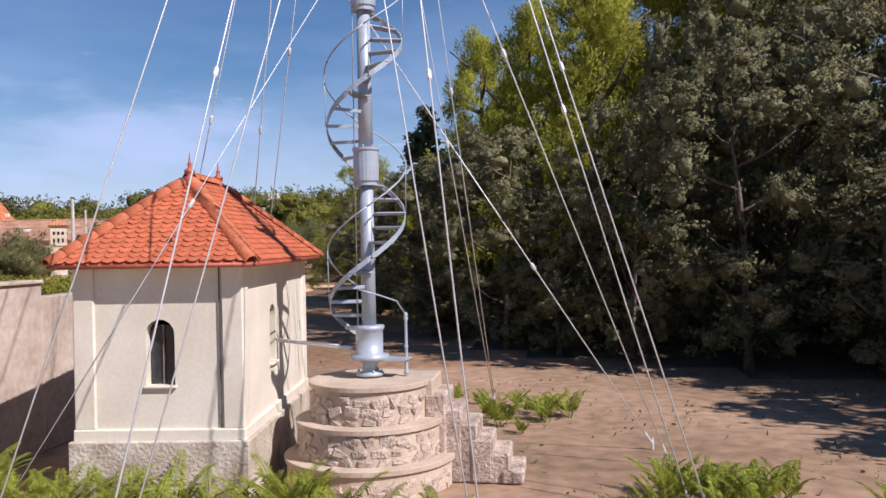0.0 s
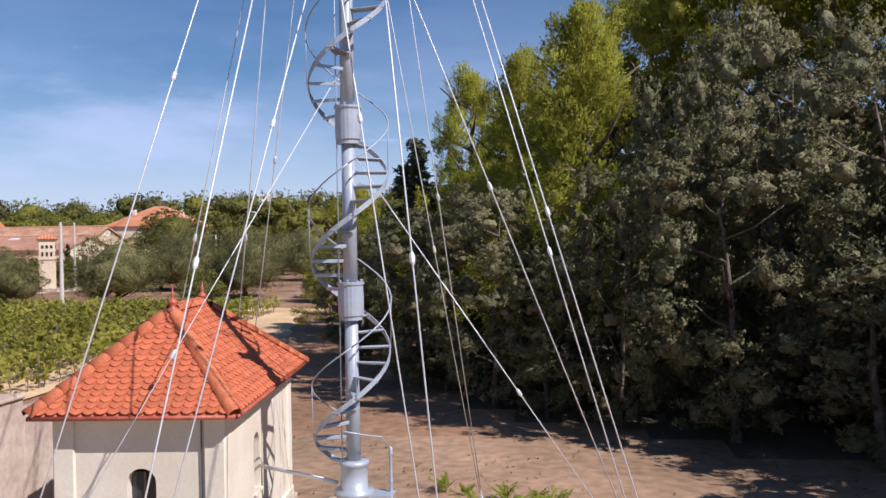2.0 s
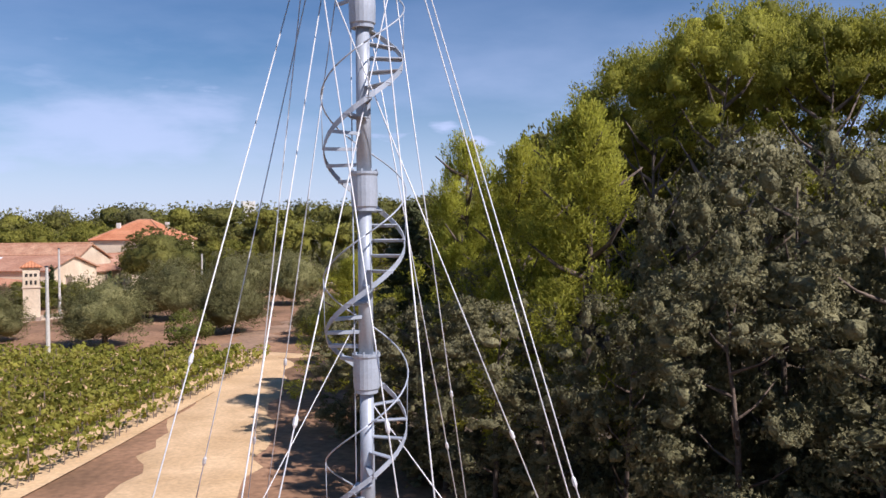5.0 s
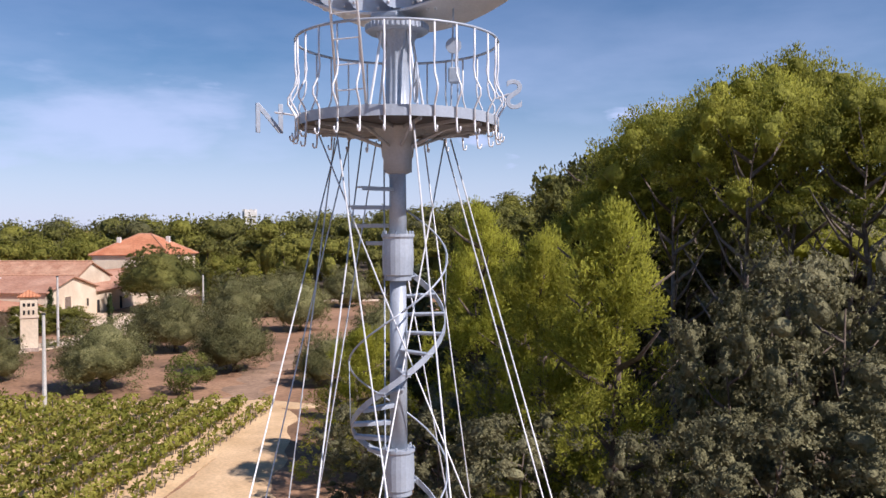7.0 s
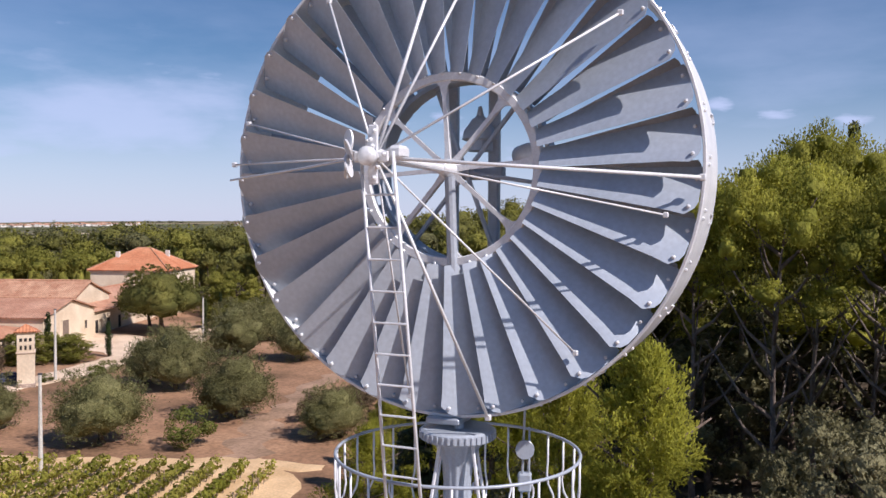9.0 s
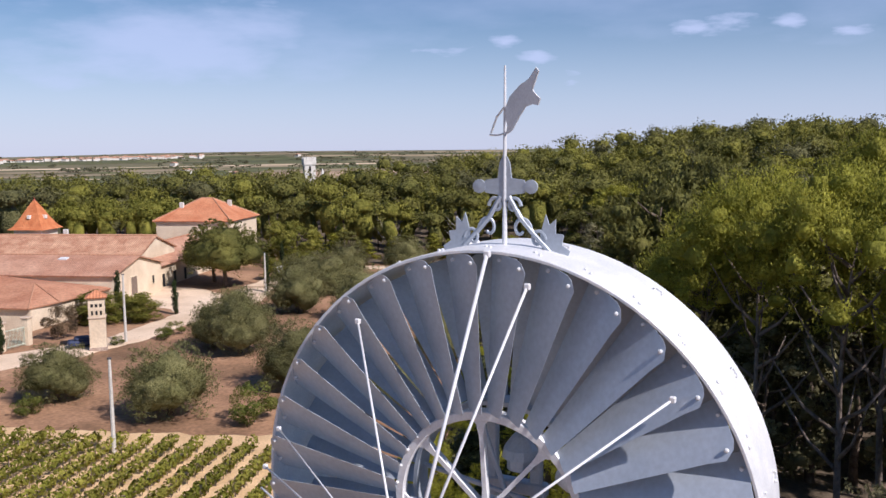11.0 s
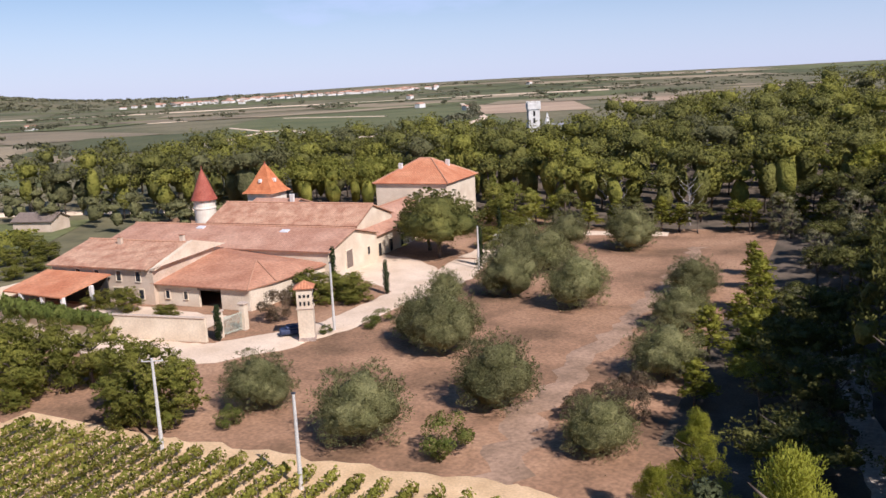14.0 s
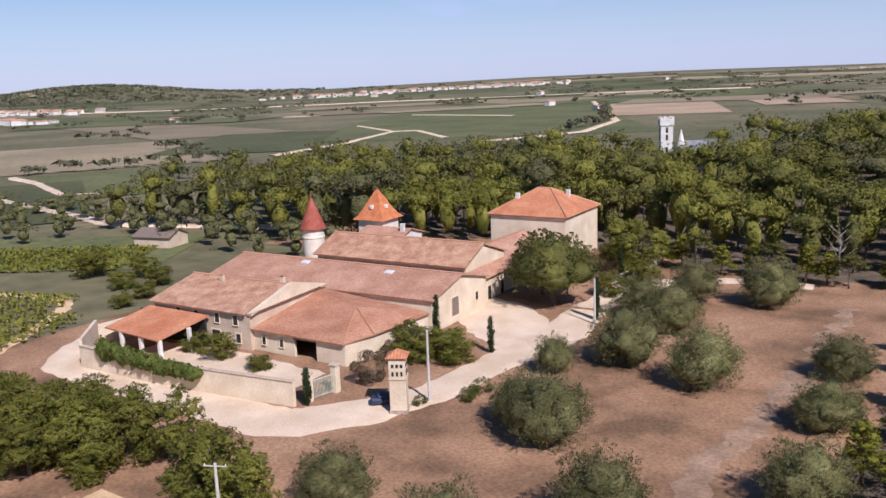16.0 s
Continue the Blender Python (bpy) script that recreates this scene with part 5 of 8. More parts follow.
# upper barn behind
upper = thing("upper_barn", "upper barn with a patched old tile roof", "barn", EST, "farm buildings")
walls(upper, 4, 37, 18.2, 33, 6.6, M["pale_render"], gable=("x", 9.3, 24.5))
roof_part(upper, [[(3.6, 17.2, 6.55), (37.4, 17.2, 6.55), (37.4, 24.5, 9.6), (3.6, 24.5, 9.6)], [(3.6, 33.5, 6.6), (37.4, 33.5, 6.6), (37.4, 24.5, 9.6), (3.6, 24.5, 9.6)]], M["roof_mixed"], label="patched tile roof")
tile_caps(upper, (3.6, 24.5, 9.65), (37.4, 24.5, 9.65))
# wing towards the villa
wing = thing("farm_wing", "low farm wing with a reddish tile roof", "farm building", EST, "farm buildings")
walls(wing, 1.5, 16, 19, 50.5, 4.4, M["pale_render"], gable=("y", 6.9, 8.5))
roof_part(wing, [[(0.9, 18.6, 4.3), (0.9, 51, 4.3), (8.5, 51, 7.15), (8.5, 18.6, 7.15)], [(16.6, 18.6, 4.2), (16.6, 51, 4.2), (8.5, 51, 7.15), (8.5, 18.6, 7.15)]], M["roof_pink"], label="reddish tile roof")
tile_caps(wing, (8.5, 18.6, 7.2), (8.5, 51, 7.2))
part("rooflight", Geo().box((5.0, 33, 6.0), (1.4, 1.8, 0.3), 0.04, pose(0, 0, 0, 0, -20, 0)), M["panel"], wing, "pale rooflight box")
for b in (22, 27, 32):
    opening(wing, 1.5, b, 0.1, 1.3, 2.4, 3, M["inside_shade"], name="doorway")

# low barn with faceted corner
low = thing("low_barn", "low cream barn with open cart bay and orange-pink roof", "barn", EST, "farm buildings")
g = Geo()


def wall_run(parent, pts, h, material, t=0.45, name="wall"):
    for i in range(len(pts) - 1):
        a, b = Vector((*pts[i], 0)), Vector((*pts[i + 1], 0))
        d = b - a
        m = Matrix.Translation(a) @ pose(0, 0, 0, 0, 0, math.degrees(math.atan2(d.y, d.x)))
        part(name, Geo().box((d.length / 2, 0, h / 2), (d.length + t * 0.5, t, h), 0.03), material, parent, at=m)


wall_run(low, [(21, -17.4), (12.6, -17.6)], 3.4, M["pale_render"])
wall_run(low, [(8.2, -17.8), (3.2, -17.9), (2.4, -13), (0.9, -0.2)], 3.4, M["pale_render"])
part("lintel_beam", Geo().box((10.4, -17.7, 3.05), (4.6, 0.45, 0.7), 0.03), M["shutter"], low)
# The bay's inner shade is painted as a near-black sheet.
part("bay_shade_sheet", Geo().box((11, -9, 1.7), (18, 0.2, 3.4), 0.03), M["inside_shade"], low, "near-black sheet for the shade inside the cart bay")
roof_part(low, [[(21.5, -18.3, 3.42), (3.0, -18.7, 3.42), (9.2, -7.0, 5.15), (24.5, -0.15, 5.75)], [(3.0, -18.7, 3.42), (1.7, -13, 3.42), (9.2, -7.0, 5.15)], [(1.7, -13, 3.42), (0.2, -0.3, 3.42), (1.0, -0.15, 3.6), (9.2, -7.0, 5.15)], [(1.0, -0.15, 3.6), (24.5, -0.15, 5.75), (9.2, -7.0, 5.15)]], M["roof_terracotta"], label="brownish terracotta tile roof")
tile_caps(low, (3.0, -18.7, 3.46), (9.2, -7, 5.2), 0.13)
tile_caps(low, (1.7, -13, 3.46), (9.2, -7, 5.2), 0.13)
for a in (18.4, 15.0):
    opening(low, a, -17.75, 1.1, 0.7, 1.2, 0, M["glass"])

# farmhouse of two storeys
house = thing("farmhouse", "two-storey ochre farmhouse with shuttered windows and old tile roof", "house", EST, "farm buildings")
walls(house, 20.5, 41, -18.3, -1, 5.7, M["old_render"], gable=("x", 7.8, -9))
roof_part(house, [[(21.0, -19, 5.75), (41.6, -19, 5.75), (41.6, -9, 8.1), (21.0, -9, 8.1)], [(21.0, -0.5, 5.9), (41.6, -0.5, 5.9), (41.6, -9, 8.1), (21.0, -9, 8.1)]], M["roof_mixed"], label="weathered patchy tile roof")
part("parapet", Geo().slab([(20.2, -18.6, 5.9), (20.2, -0.6, 6.4), (20.2, -9, 8.5)], 0.5).slab([(20.7, -18.6, 5.75), (20.7, -9, 8.35), (19.8, -9, 8.35), (19.8, -18.6, 5.75)], 0.3), M["pale_render"], house, "pale parapet gable")
tile_caps(house, (21, -9, 8.15), (41.6, -9, 8.15))
for a in (23.4, 27.2, 31.6, 35.5):
    opening(house, a, -18.3, 3.6, 0.9, 1.5, 0, M["glass"])
for a in (23.0, 32.4, 36.4):
    opening(house, a, -18.3, 0.9, 0.9, 1.4, 0, M["glass"])
opening(house, 27.6, -18.3, 0.0, 1.7, 2.4, 0, M["inside_shade"], name="doorway")
for a, b, z in ((33.5, -10.5, 8.1), (22, -8.8, 8.5)):
    ch = part("chimney", Geo().box((a, b, z), (0.8, 0.6, 1.5), 0.04), M["old_render"], house)
    part("chimney_cap", Geo().box((a, b, z + 0.8), (1.0, 0.8, 0.12), 0.03), M["roof_mixed"], ch)

# open shed with posts
shed = thing("open_shed", "open farm shed with white posts and bright orange tile roof", "shed", EST, "farm buildings")
roof_part(shed, [[(28.4, -18.7, 4.7), (41.6, -18.7, 4.9), (42.8, -26.6, 3.2), (30.0, -27.6, 3.0)]], M["roof_orange"], label="orange tile roof")
for a, b, h in ((30.2, -27.0, 3.0), (34.5, -26.8, 3.05), (39, -26.6, 3.1), (28.9, -22.5, 3.7)):
    part("post", Geo().box((a, b, h / 2), (0.55, 0.55, h), 0.04), M["white_stone"], shed)
# Shade under the shed roof is painted into this wall's colour.
part("back_wall", Geo().box((36, -19.2, 2.2), (14.5, 0.3, 4.4), 0.03), M["inside_shade"], shed, "back wall coloured near black for the shed's shade")
wall_run(shed, [(44.0, -19), (44.8, -26.5)], 3.3, M["pale_render"])

# perimeter wall with ivy
yard_wall = thing("yard_wall", "long pale rendered yard wall with tile coping", "wall", EST)
WP = [(44.6, -26.8), (38.0, -34.4), (24.0, -34.6), (12.7, -33.8), (0.0, -32.6)]
wall_run(yard_wall, WP[:2], 4.2, M["pale_render"])
wall_run(yard_wall, WP[1:], 3.2, M["pale_render"])
for i in range(1, len(WP) - 1):
    a, b = Vector((*WP[i], 0)), Vector((*WP[i + 1], 0))
    d = b - a
    m = Matrix.Translation(a) @ pose(0, 0, 0, 0, 0, math.degrees(math.atan2(d.y, d.x)))
    part("coping", Geo().box((d.length / 2, 0, 3.26), (d.length + 0.2, 0.7, 0.14), 0.03), M["stone_top"], yard_wall, at=m)
gate = thing("gate", "pale green iron gate between cream stone pillars", "gate", EST)
for a, b in ((-0.6, -30.6), (-1.6, -26.4)):
    pil = part("pillar", Geo().box((a, b, 1.8), (0.9, 0.9, 3.6), 0.05), M["pale_render"], gate)
    part("pillar_cap", Geo().box((a, b, 3.7), (1.15, 1.15, 0.25), 0.05), M["stone_top"], pil)
M["gate_green"] = mat("pale_green_paint", (0.42, 0.46, 0.36), (0.52, 0.56, 0.45), 2, 20, 0.6, 0, 0.1)
for k in range(16):
    t = (k + 0.5) / 16
    part("gate_bar", Geo().box((-0.65 - 0.9 * t, -30.1 + 3.3 * t, 1.4), (0.06, 0.06, 2.5), 0.01), M["gate_green"], gate)
for zz in (0.35, 2.5):
    part("gate_rail", Geo().pipe([(-0.65, -30.1, zz), (-1.55, -26.8, zz)], 0.05, 6), M["gate_green"], gate)

# round turret and square dovecote tower
turret = thing("round_turret", "white round turret with a dark red conical roof", "turret", EST)
part("drum", Geo().lathe([(2.2, 0), (2.2, 8.3), (2.32, 8.4), (2.32, 8.7), (2.2, 8.8), (2.2, 10.3)], 28, (42, 23.3, 0)), M["render"], turret, smooth=False)
part("cone_roof", Geo().lathe([(2.75, 10.2), (2.72, 10.3), (2.2, 11.4), (1.2, 13.9), (0.5, 15.6), (0.08, 16.5), (0.03, 17.2)], 24, (42, 23.3, 0)), M["roof_red"], turret, smooth=True)
dove = thing("dovecote_tower", "white square tower with a tall flared orange roof", "tower", EST)
part("wall", Geo().box((41.4, 45.3, 4.6), (6.4, 6.4, 9.2), 0.05), M["render"], dove)
rg = Geo()
prof = [(4.1, 8.9), (3.3, 9.6), (2.2, 11.4), (1.2, 13.4), (0.25, 15.1)]
for (r0, z0), (r1, z1) in zip(prof, prof[1:]):
    c0 = [(41.4 + r0 * sx, 45.3 + r0 * sy, z0) for sx, sy in ((-1, -1), (1, -1), (1, 1), (-1, 1))]
    c1 = [(41.4 + r1 * sx, 45.3 + r1 * sy, z1) for sx, sy in ((-1, -1), (1, -1), (1, 1), (-1, 1))]
    rg.add(c0 + c1, [(k, (k + 1) % 4, 4 + (k + 1) % 4, 4 + k) for k in range(4)])
dr = part("flared_roof", rg, M["roof_scale"], dove)
part("roof_finial", Geo().lathe([(0.3, 0), (0.2, 0.3), (0.05, 0.5), (0.03, 1.0)], 10, (41.4, 45.3, 15.0)), M["finial"], dr)
for a, b in ((41.4, 43.0), (39.1, 45.3)):
    part("dormer", Geo().box((a, b, 11.6), (0.7, 0.7, 0.8), 0.05), M["white_stone"], dr, "small white dormer")
annex = thing("tower_annex", "white annex with a low tile roof and chimney", "farm building", EST, "farm buildings")
walls(annex, 29, 39.5, 35, 43.5, 7.0, M["white_stone"], gable=("x", 8.2, 39))
roof_part(annex, [[(28.5, 34.6, 6.95), (40, 34.6, 6.95), (40, 39, 8.4), (28.5, 39, 8.4)], [(28.5, 44, 6.95), (40, 44, 6.95), (40, 39, 8.4), (28.5, 39, 8.4)]], M["roof_pink"])
ch = part("chimney", Geo().box((29.8, 37.5, 8.6), (0.9, 0.7, 1.8), 0.04), M["white_stone"], annex)

# villa
villa = thing("villa", "square cream villa with an orange hipped tile roof", "villa", EST)
walls(villa, -0.7, 16.5, 51.8, 70.2, 10.0, M["pale_render"])
vx0, vx1, vy0, vy1 = -1.3, 17.1, 51.2, 70.8
ra, rb = (6.6, 61.0, 14.8), (9.4, 61.0, 14.8)
roof_part(villa, [[(vx0, vy0, 10.1), (vx1, vy0, 10.1), rb, ra], [(vx1, vy1, 10.1), (vx0, vy1, 10.1), ra, rb]], M["roof_orange"], label="hipped roof of orange tiles")
roof_part(villa, [[(vx0, vy1, 10.1), (vx0, vy0, 10.1), ra], [(vx1, vy0, 10.1), (vx1, vy1, 10.1), rb]], M["roof_orange"], label="orange tile hips")
for p, q in (((vx0, vy0, 10.15), ra), ((vx1, vy0, 10.15), rb), ((vx0, vy1, 10.15), ra), ((vx1, vy1, 10.15), rb), (ra, rb)):
    tile_caps(villa, p, q, 0.15)
part("cornice", Geo().box((7.9, 61, 9.85), (17.7, 18.9, 0.3), 0.05), M["white_stone"], villa)
for a, b, z in ((12.5, 57.0, 13.2), (3.5, 63.5, 13.4)):
    part("chimney", Geo().box((a, b, z), (0.9, 0.7, 1.6), 0.04), M["white_stone"], villa)

# small pigeon tower by the road
pigeon = thing("pigeon_tower", "slim ochre roadside tower with pigeon holes and tile cap", "tower", pose(*site(-62.8, 89.5), 0.5, 0, 0, 30) @ Matrix.Diagonal((0.86, 0.86, 0.95, 1)))
part("shaft", Geo().box((0, 0, 3.4), (2.2, 2.2, 6.8), 0.05), M["pale_render"], pigeon)
part("string_course", Geo().box((0, 0, 4.35), (2.45, 2.45, 0.22), 0.04), M["stone_top"], pigeon)
part("cornice", Geo().box((0, 0, 6.85), (2.6, 2.6, 0.2), 0.05), M["pale_render"], pigeon)
roof_part(pigeon, [[(-1.45, -1.45, 7.0), (1.45, -1.45, 7.0), (0, 0, 7.85)], [(1.45, -1.45, 7.0), (1.45, 1.45, 7.0), (0, 0, 7.85)], [(1.45, 1.45, 7.0), (-1.45, 1.45, 7.0), (0, 0, 7.85)], [(-1.45, 1.45, 7.0), (-1.45, -1.45, 7.0), (0, 0, 7.85)]], M["roof_orange"], 0.15)
# Dark plates on the shaft stand in for the shade in the holes.
for row, zz, wd, hh in ((0, 5.0, 0.28, 0.55), (1, 5.95, 0.36, 0.42)):
    for k in (-1, 0, 1):
        for face in (0, 1, 2, 3):
            m = pose(0, 0, 0, 0, 0, 90 * face)
            hole = part("pigeon_hole", Geo().box((k * 0.58, -1.11, zz), (wd, 0.06, hh), 0.02), M["inside_shade"], pigeon, "pigeon hole drawn as a dark plate of shade", at=m)
for r_, z_ in ((1.12, 0.25),):
    part("plinth", Geo().box((0, 0, 0.25), (2.4, 2.4, 0.5), 0.04), M["stone"], pigeon)
solo("covered_car", Geo().box((0, 0, 0.65), (3.6, 1.6, 0.75), 0.2).box((-0.1, 0, 1.15), (1.9, 1.4, 0.55), 0.22), M["blue_car"], "small blue car parked behind the pigeon tower", "car", pose(*site(-65.6, 90.4), 0.5, 0, 0, 40))

# terrace balustrade by the villa
balus = thing("balustrade", "white stone balustrade with pillars at the villa garden", "balustrade", Matrix(((0.9446, 0, 0, 0.23), (0, 0.9438, 0, -0.76), (0, 0, 0.95, 0.5), (0, 0, 0, 1))))
for k in range(12):
    y = 157 + 2 * k
    part("pier", Geo().box((-65.2 + 0.045 * 2 * k, y, 0.8), (0.5, 0.5, 1.6 if k % 4 else 2.6), 0.04), M["white_stone"], balus)
part("hand_rail", Geo().pipe([(-65.2, 157, 1.3), (-64.2, 179, 1.3)], 0.14, 6), M["white_stone"], balus)
part("base_wall", Geo().pipe([(-65.2, 157, 0.25), (-64.2, 179, 0.25)], 0.24, 4), M["white_stone"], balus)

# chateau in the woods
castle = thing("chateau", "white stone chateau with a square battlemented tower", "castle", pose(-98.4, 274.5, 0, 0, 0, 30) @ Matrix.Scale(0.97, 4))
part("tower", Geo().box((0, 0, 10.5), (3.9, 3.9, 21.0), 0.05), M["white_stone"], castle)
part("tower_head", Geo().box((0, 0, 21.8), (4.5, 4.5, 2.0), 0.06), M["white_stone"], castle)
for k in range(4):
    for q in (-1, 0, 1):
        part("merlon", Geo().box((q * 1.75, -2.05, 23.2), (0.85, 0.35, 0.8), 0.03), M["white_stone"], castle, at=pose(0, 0, 0, 0, 0, 90 * k))
    for zz in (13, 17, 19.4):
        part("window", Geo().box((0, -1.95, zz), (0.75, 0.1, 1.8), 0.02), M["inside_shade"], castle, at=pose(0, 0, 0, 0, 0, 90 * k))
part("hall", Geo().box((11, 3, 6), (16, 9, 12), 0.06), M["white_stone"], castle)
M["slate"] = mat("grey_slate", (0.16, 0.16, 0.17), (0.25, 0.25, 0.26), 0.6, 5, 0.6)
roof_part(castle, [[(2.8, -1.8, 12), (19.4, -1.8, 12), (16, 3, 15.5), (6, 3, 15.5)], [(2.8, 7.8, 12), (19.4, 7.8, 12), (16, 3, 15.5), (6, 3, 15.5)], [(19.4, -1.8, 12), (19.4, 7.8, 12), (16, 3, 15.5)], [(2.8, -1.8, 12), (2.8, 7.8, 12), (6, 3, 15.5)]], M["slate"])
part("spirelet", Geo().lathe([(1.2, 0), (1.2, 14), (1.5, 14.1), (0.1, 19.5)], 10, (4.5, -2, 0)), M["white_stone"], castle)

# poles
def post(x, y, h, arm, lean=0.0):
    ob = thing("utility_pole", "slim grey concrete utility pole", "pole", pose(*site(x, y), 0.5, lean, 0, 25) @ Matrix.Scale(0.95, 4), "utility poles")
    part("shaft", Geo().pipe([(0, 0, -0.2), (0, 0, h)], 0.16, 8, taper=[0.2, 0.12]), M["pole"], ob)
    if arm:
        part("cross_arm", Geo().box((0, 0, h - 0.25), (2.0, 0.1, 0.1), 0.02), M["pole"], ob)
        for q in (-0.9, 0.9):
            part("insulator", Geo().lathe([(0.05, 0), (0.07, 0.05), (0.04, 0.15)], 8, (q, 0, h - 0.2)), M["white_stone"], ob)
    else:
        part("cap", Geo().box((0, 0, h + 0.06), (0.34, 0.2, 0.16), 0.03), M["dark_iron"], ob)
    return ob


post(-39.2, 54.6, 8.2, False)
post(-55.6, 56.1, 8.9, True)
post(-61.5, 93.8, 9.2, False)
post(-57.5, 133.0, 7.5, False)

# ---- plants ----
def leaf_cards(name, c, nor, length, width, rs, flat=0.5, spike=0.0, pointed=False):
    """Small rhombic leaves at the points c, leaning to the directions nor: corners, and the soft normals of the leaf mass. With spike they stand outwards like needles."""
    n = len(c)
    out = nor / (np.linalg.norm(nor, axis=1)[:, None] + 1e-9)
    if spike:
        t = out * spike + np.array([0, 0, 0.5 * spike]) + rs.randn(n, 3) * 0.55
        t /= np.linalg.norm(t, axis=1)[:, None] + 1e-9
        lean = np.cross(t, rs.randn(n, 3))
        lean /= np.linalg.norm(lean, axis=1)[:, None] + 1e-9
    else:
        lean = out + rs.randn(n, 3) * flat
        lean /= np.linalg.norm(lean, axis=1)[:, None] + 1e-9
        t = np.cross(lean, rs.randn(n, 3))
        t /= np.linalg.norm(t, axis=1)[:, None] + 1e-9
    b = np.cross(lean, t)
    flip = np.where((lean * out).sum(1) < 0, -1.0, 1.0)[:, None]
    L = (length * rs.uniform(0.55, 1.4, n))[:, None]
    W = (width * rs.uniform(0.55, 1.4, n))[:, None] * flip
    lift = lean * (L * 0.15)
    corners = [c - t * L, c + t * L * 0.5 - b * W + lift, c + t * L * 0.6 + b * W + lift] if pointed else [c - t * L, c - b * W + lift, c + t * L, c + b * W + lift]
    v = np.stack(corners, 1).reshape(-1, 3)
    soft = out * 0.75 + lean * flip * 0.5
    soft /= np.linalg.norm(soft, axis=1)[:, None] + 1e-9
    return np.concatenate([v, np.repeat(soft, len(corners), 0)], 1)


def leaf_core(rs, clumps, mid, fill=0.8, nu=8, nv=5):
    """The dense inner mass of leaf clumps: a closed body with uneven bulges in each."""
    cl = np.array(clumps, float)
    k = len(cl)
    u = np.arange(nu) / nu * math.tau
    w = np.linspace(-math.pi / 2, math.pi / 2, nv + 1)
    d = np.stack([np.cos(w)[:, None] * np.cos(u)[None], np.cos(w)[:, None] * np.sin(u)[None], np.sin(w)[:, None] * np.ones(nu)[None]], -1)
    ph = rs.uniform(0, 6.28, (k, 6))[:, None, None, :]
    x, y, z = d[None, ..., 0], d[None, ..., 1], d[None, ..., 2]
    rad = 1 + 0.10 * np.sin(3.1 * x + ph[..., 0]) * np.cos(3.4 * y + ph[..., 1]) + 0.10 * np.sin(6.3 * y + ph[..., 2]) * np.cos(5.7 * z + ph[..., 3]) + 0.07 * np.sin(9.1 * x + ph[..., 4]) * np.cos(8.3 * z + ph[..., 5]) + rs.uniform(-0.22, 0.22, (k, nv + 1, nu))
    rad[:, 0, :] = rad[:, 0, :1]
    rad[:, -1, :] = rad[:, -1, :1]
    size = np.stack([cl[:, 3], cl[:, 3], cl[:, 4]], 1)[:, None, None, :] * fill
    p = cl[:, None, None, :3] + d[None] * rad[..., None] * size
    q0 = np.roll(p, -1, 2) - np.roll(p, 1, 2)
    q1 = np.concatenate([p[:, 1:], p[:, -1:]], 1) - np.concatenate([p[:, :1], p[:, :-1]], 1)
    nor = np.cross(q0, q1)
    nor /= np.linalg.norm(nor, axis=-1)[..., None] + 1e-9
    nor = nor + 0.5 * d[None] + 0.25 * (p - mid) / (np.abs(p - mid).max((0, 1, 2)) + 1e-9)
    nor /= np.linalg.norm(nor, axis=-1)[..., None] + 1e-9
    q = np.concatenate([p, nor], -1)
    q2 = np.roll(q, -1, 2)
    return np.stack([q[:, :-1], q2[:, :-1], q2[:, 1:], q[:, 1:]], 3).reshape(-1, 6)


def mesh_quads(name, v, material, tips=None):
    """A mesh of loose quads from the corners v, and of loose three-cornered leaves from the corners tips."""
    n = len(v) // 4
    sizes = np.full(n, 4, np.int32)
    if tips is not None:
        sizes = np.concatenate([sizes, np.full(len(tips) // 3, 3, np.int32)])
        v = np.concatenate([v, tips])
    me = bpy.data.meshes.new(name)
    me.vertices.add(len(v))
    me.vertices.foreach_set("co", v[:, :3].astype(np.float32).ravel())
    me.loops.add(len(v))
    me.loops.foreach_set("vertex_index", np.arange(len(v), dtype=np.int32))
    me.polygons.add(len(sizes))
    me.polygons.foreach_set("loop_start", (np.cumsum(sizes) - sizes).astype(np.int32))
    me.polygons.foreach_set("loop_total", sizes)
    me.update(calc_edges=True)
    if v.shape[1] == 6:
        me.shade_smooth()
        me.normals_split_custom_set_from_vertices(v[:, 3:].tolist())
    me.materials.append(material)
    return me


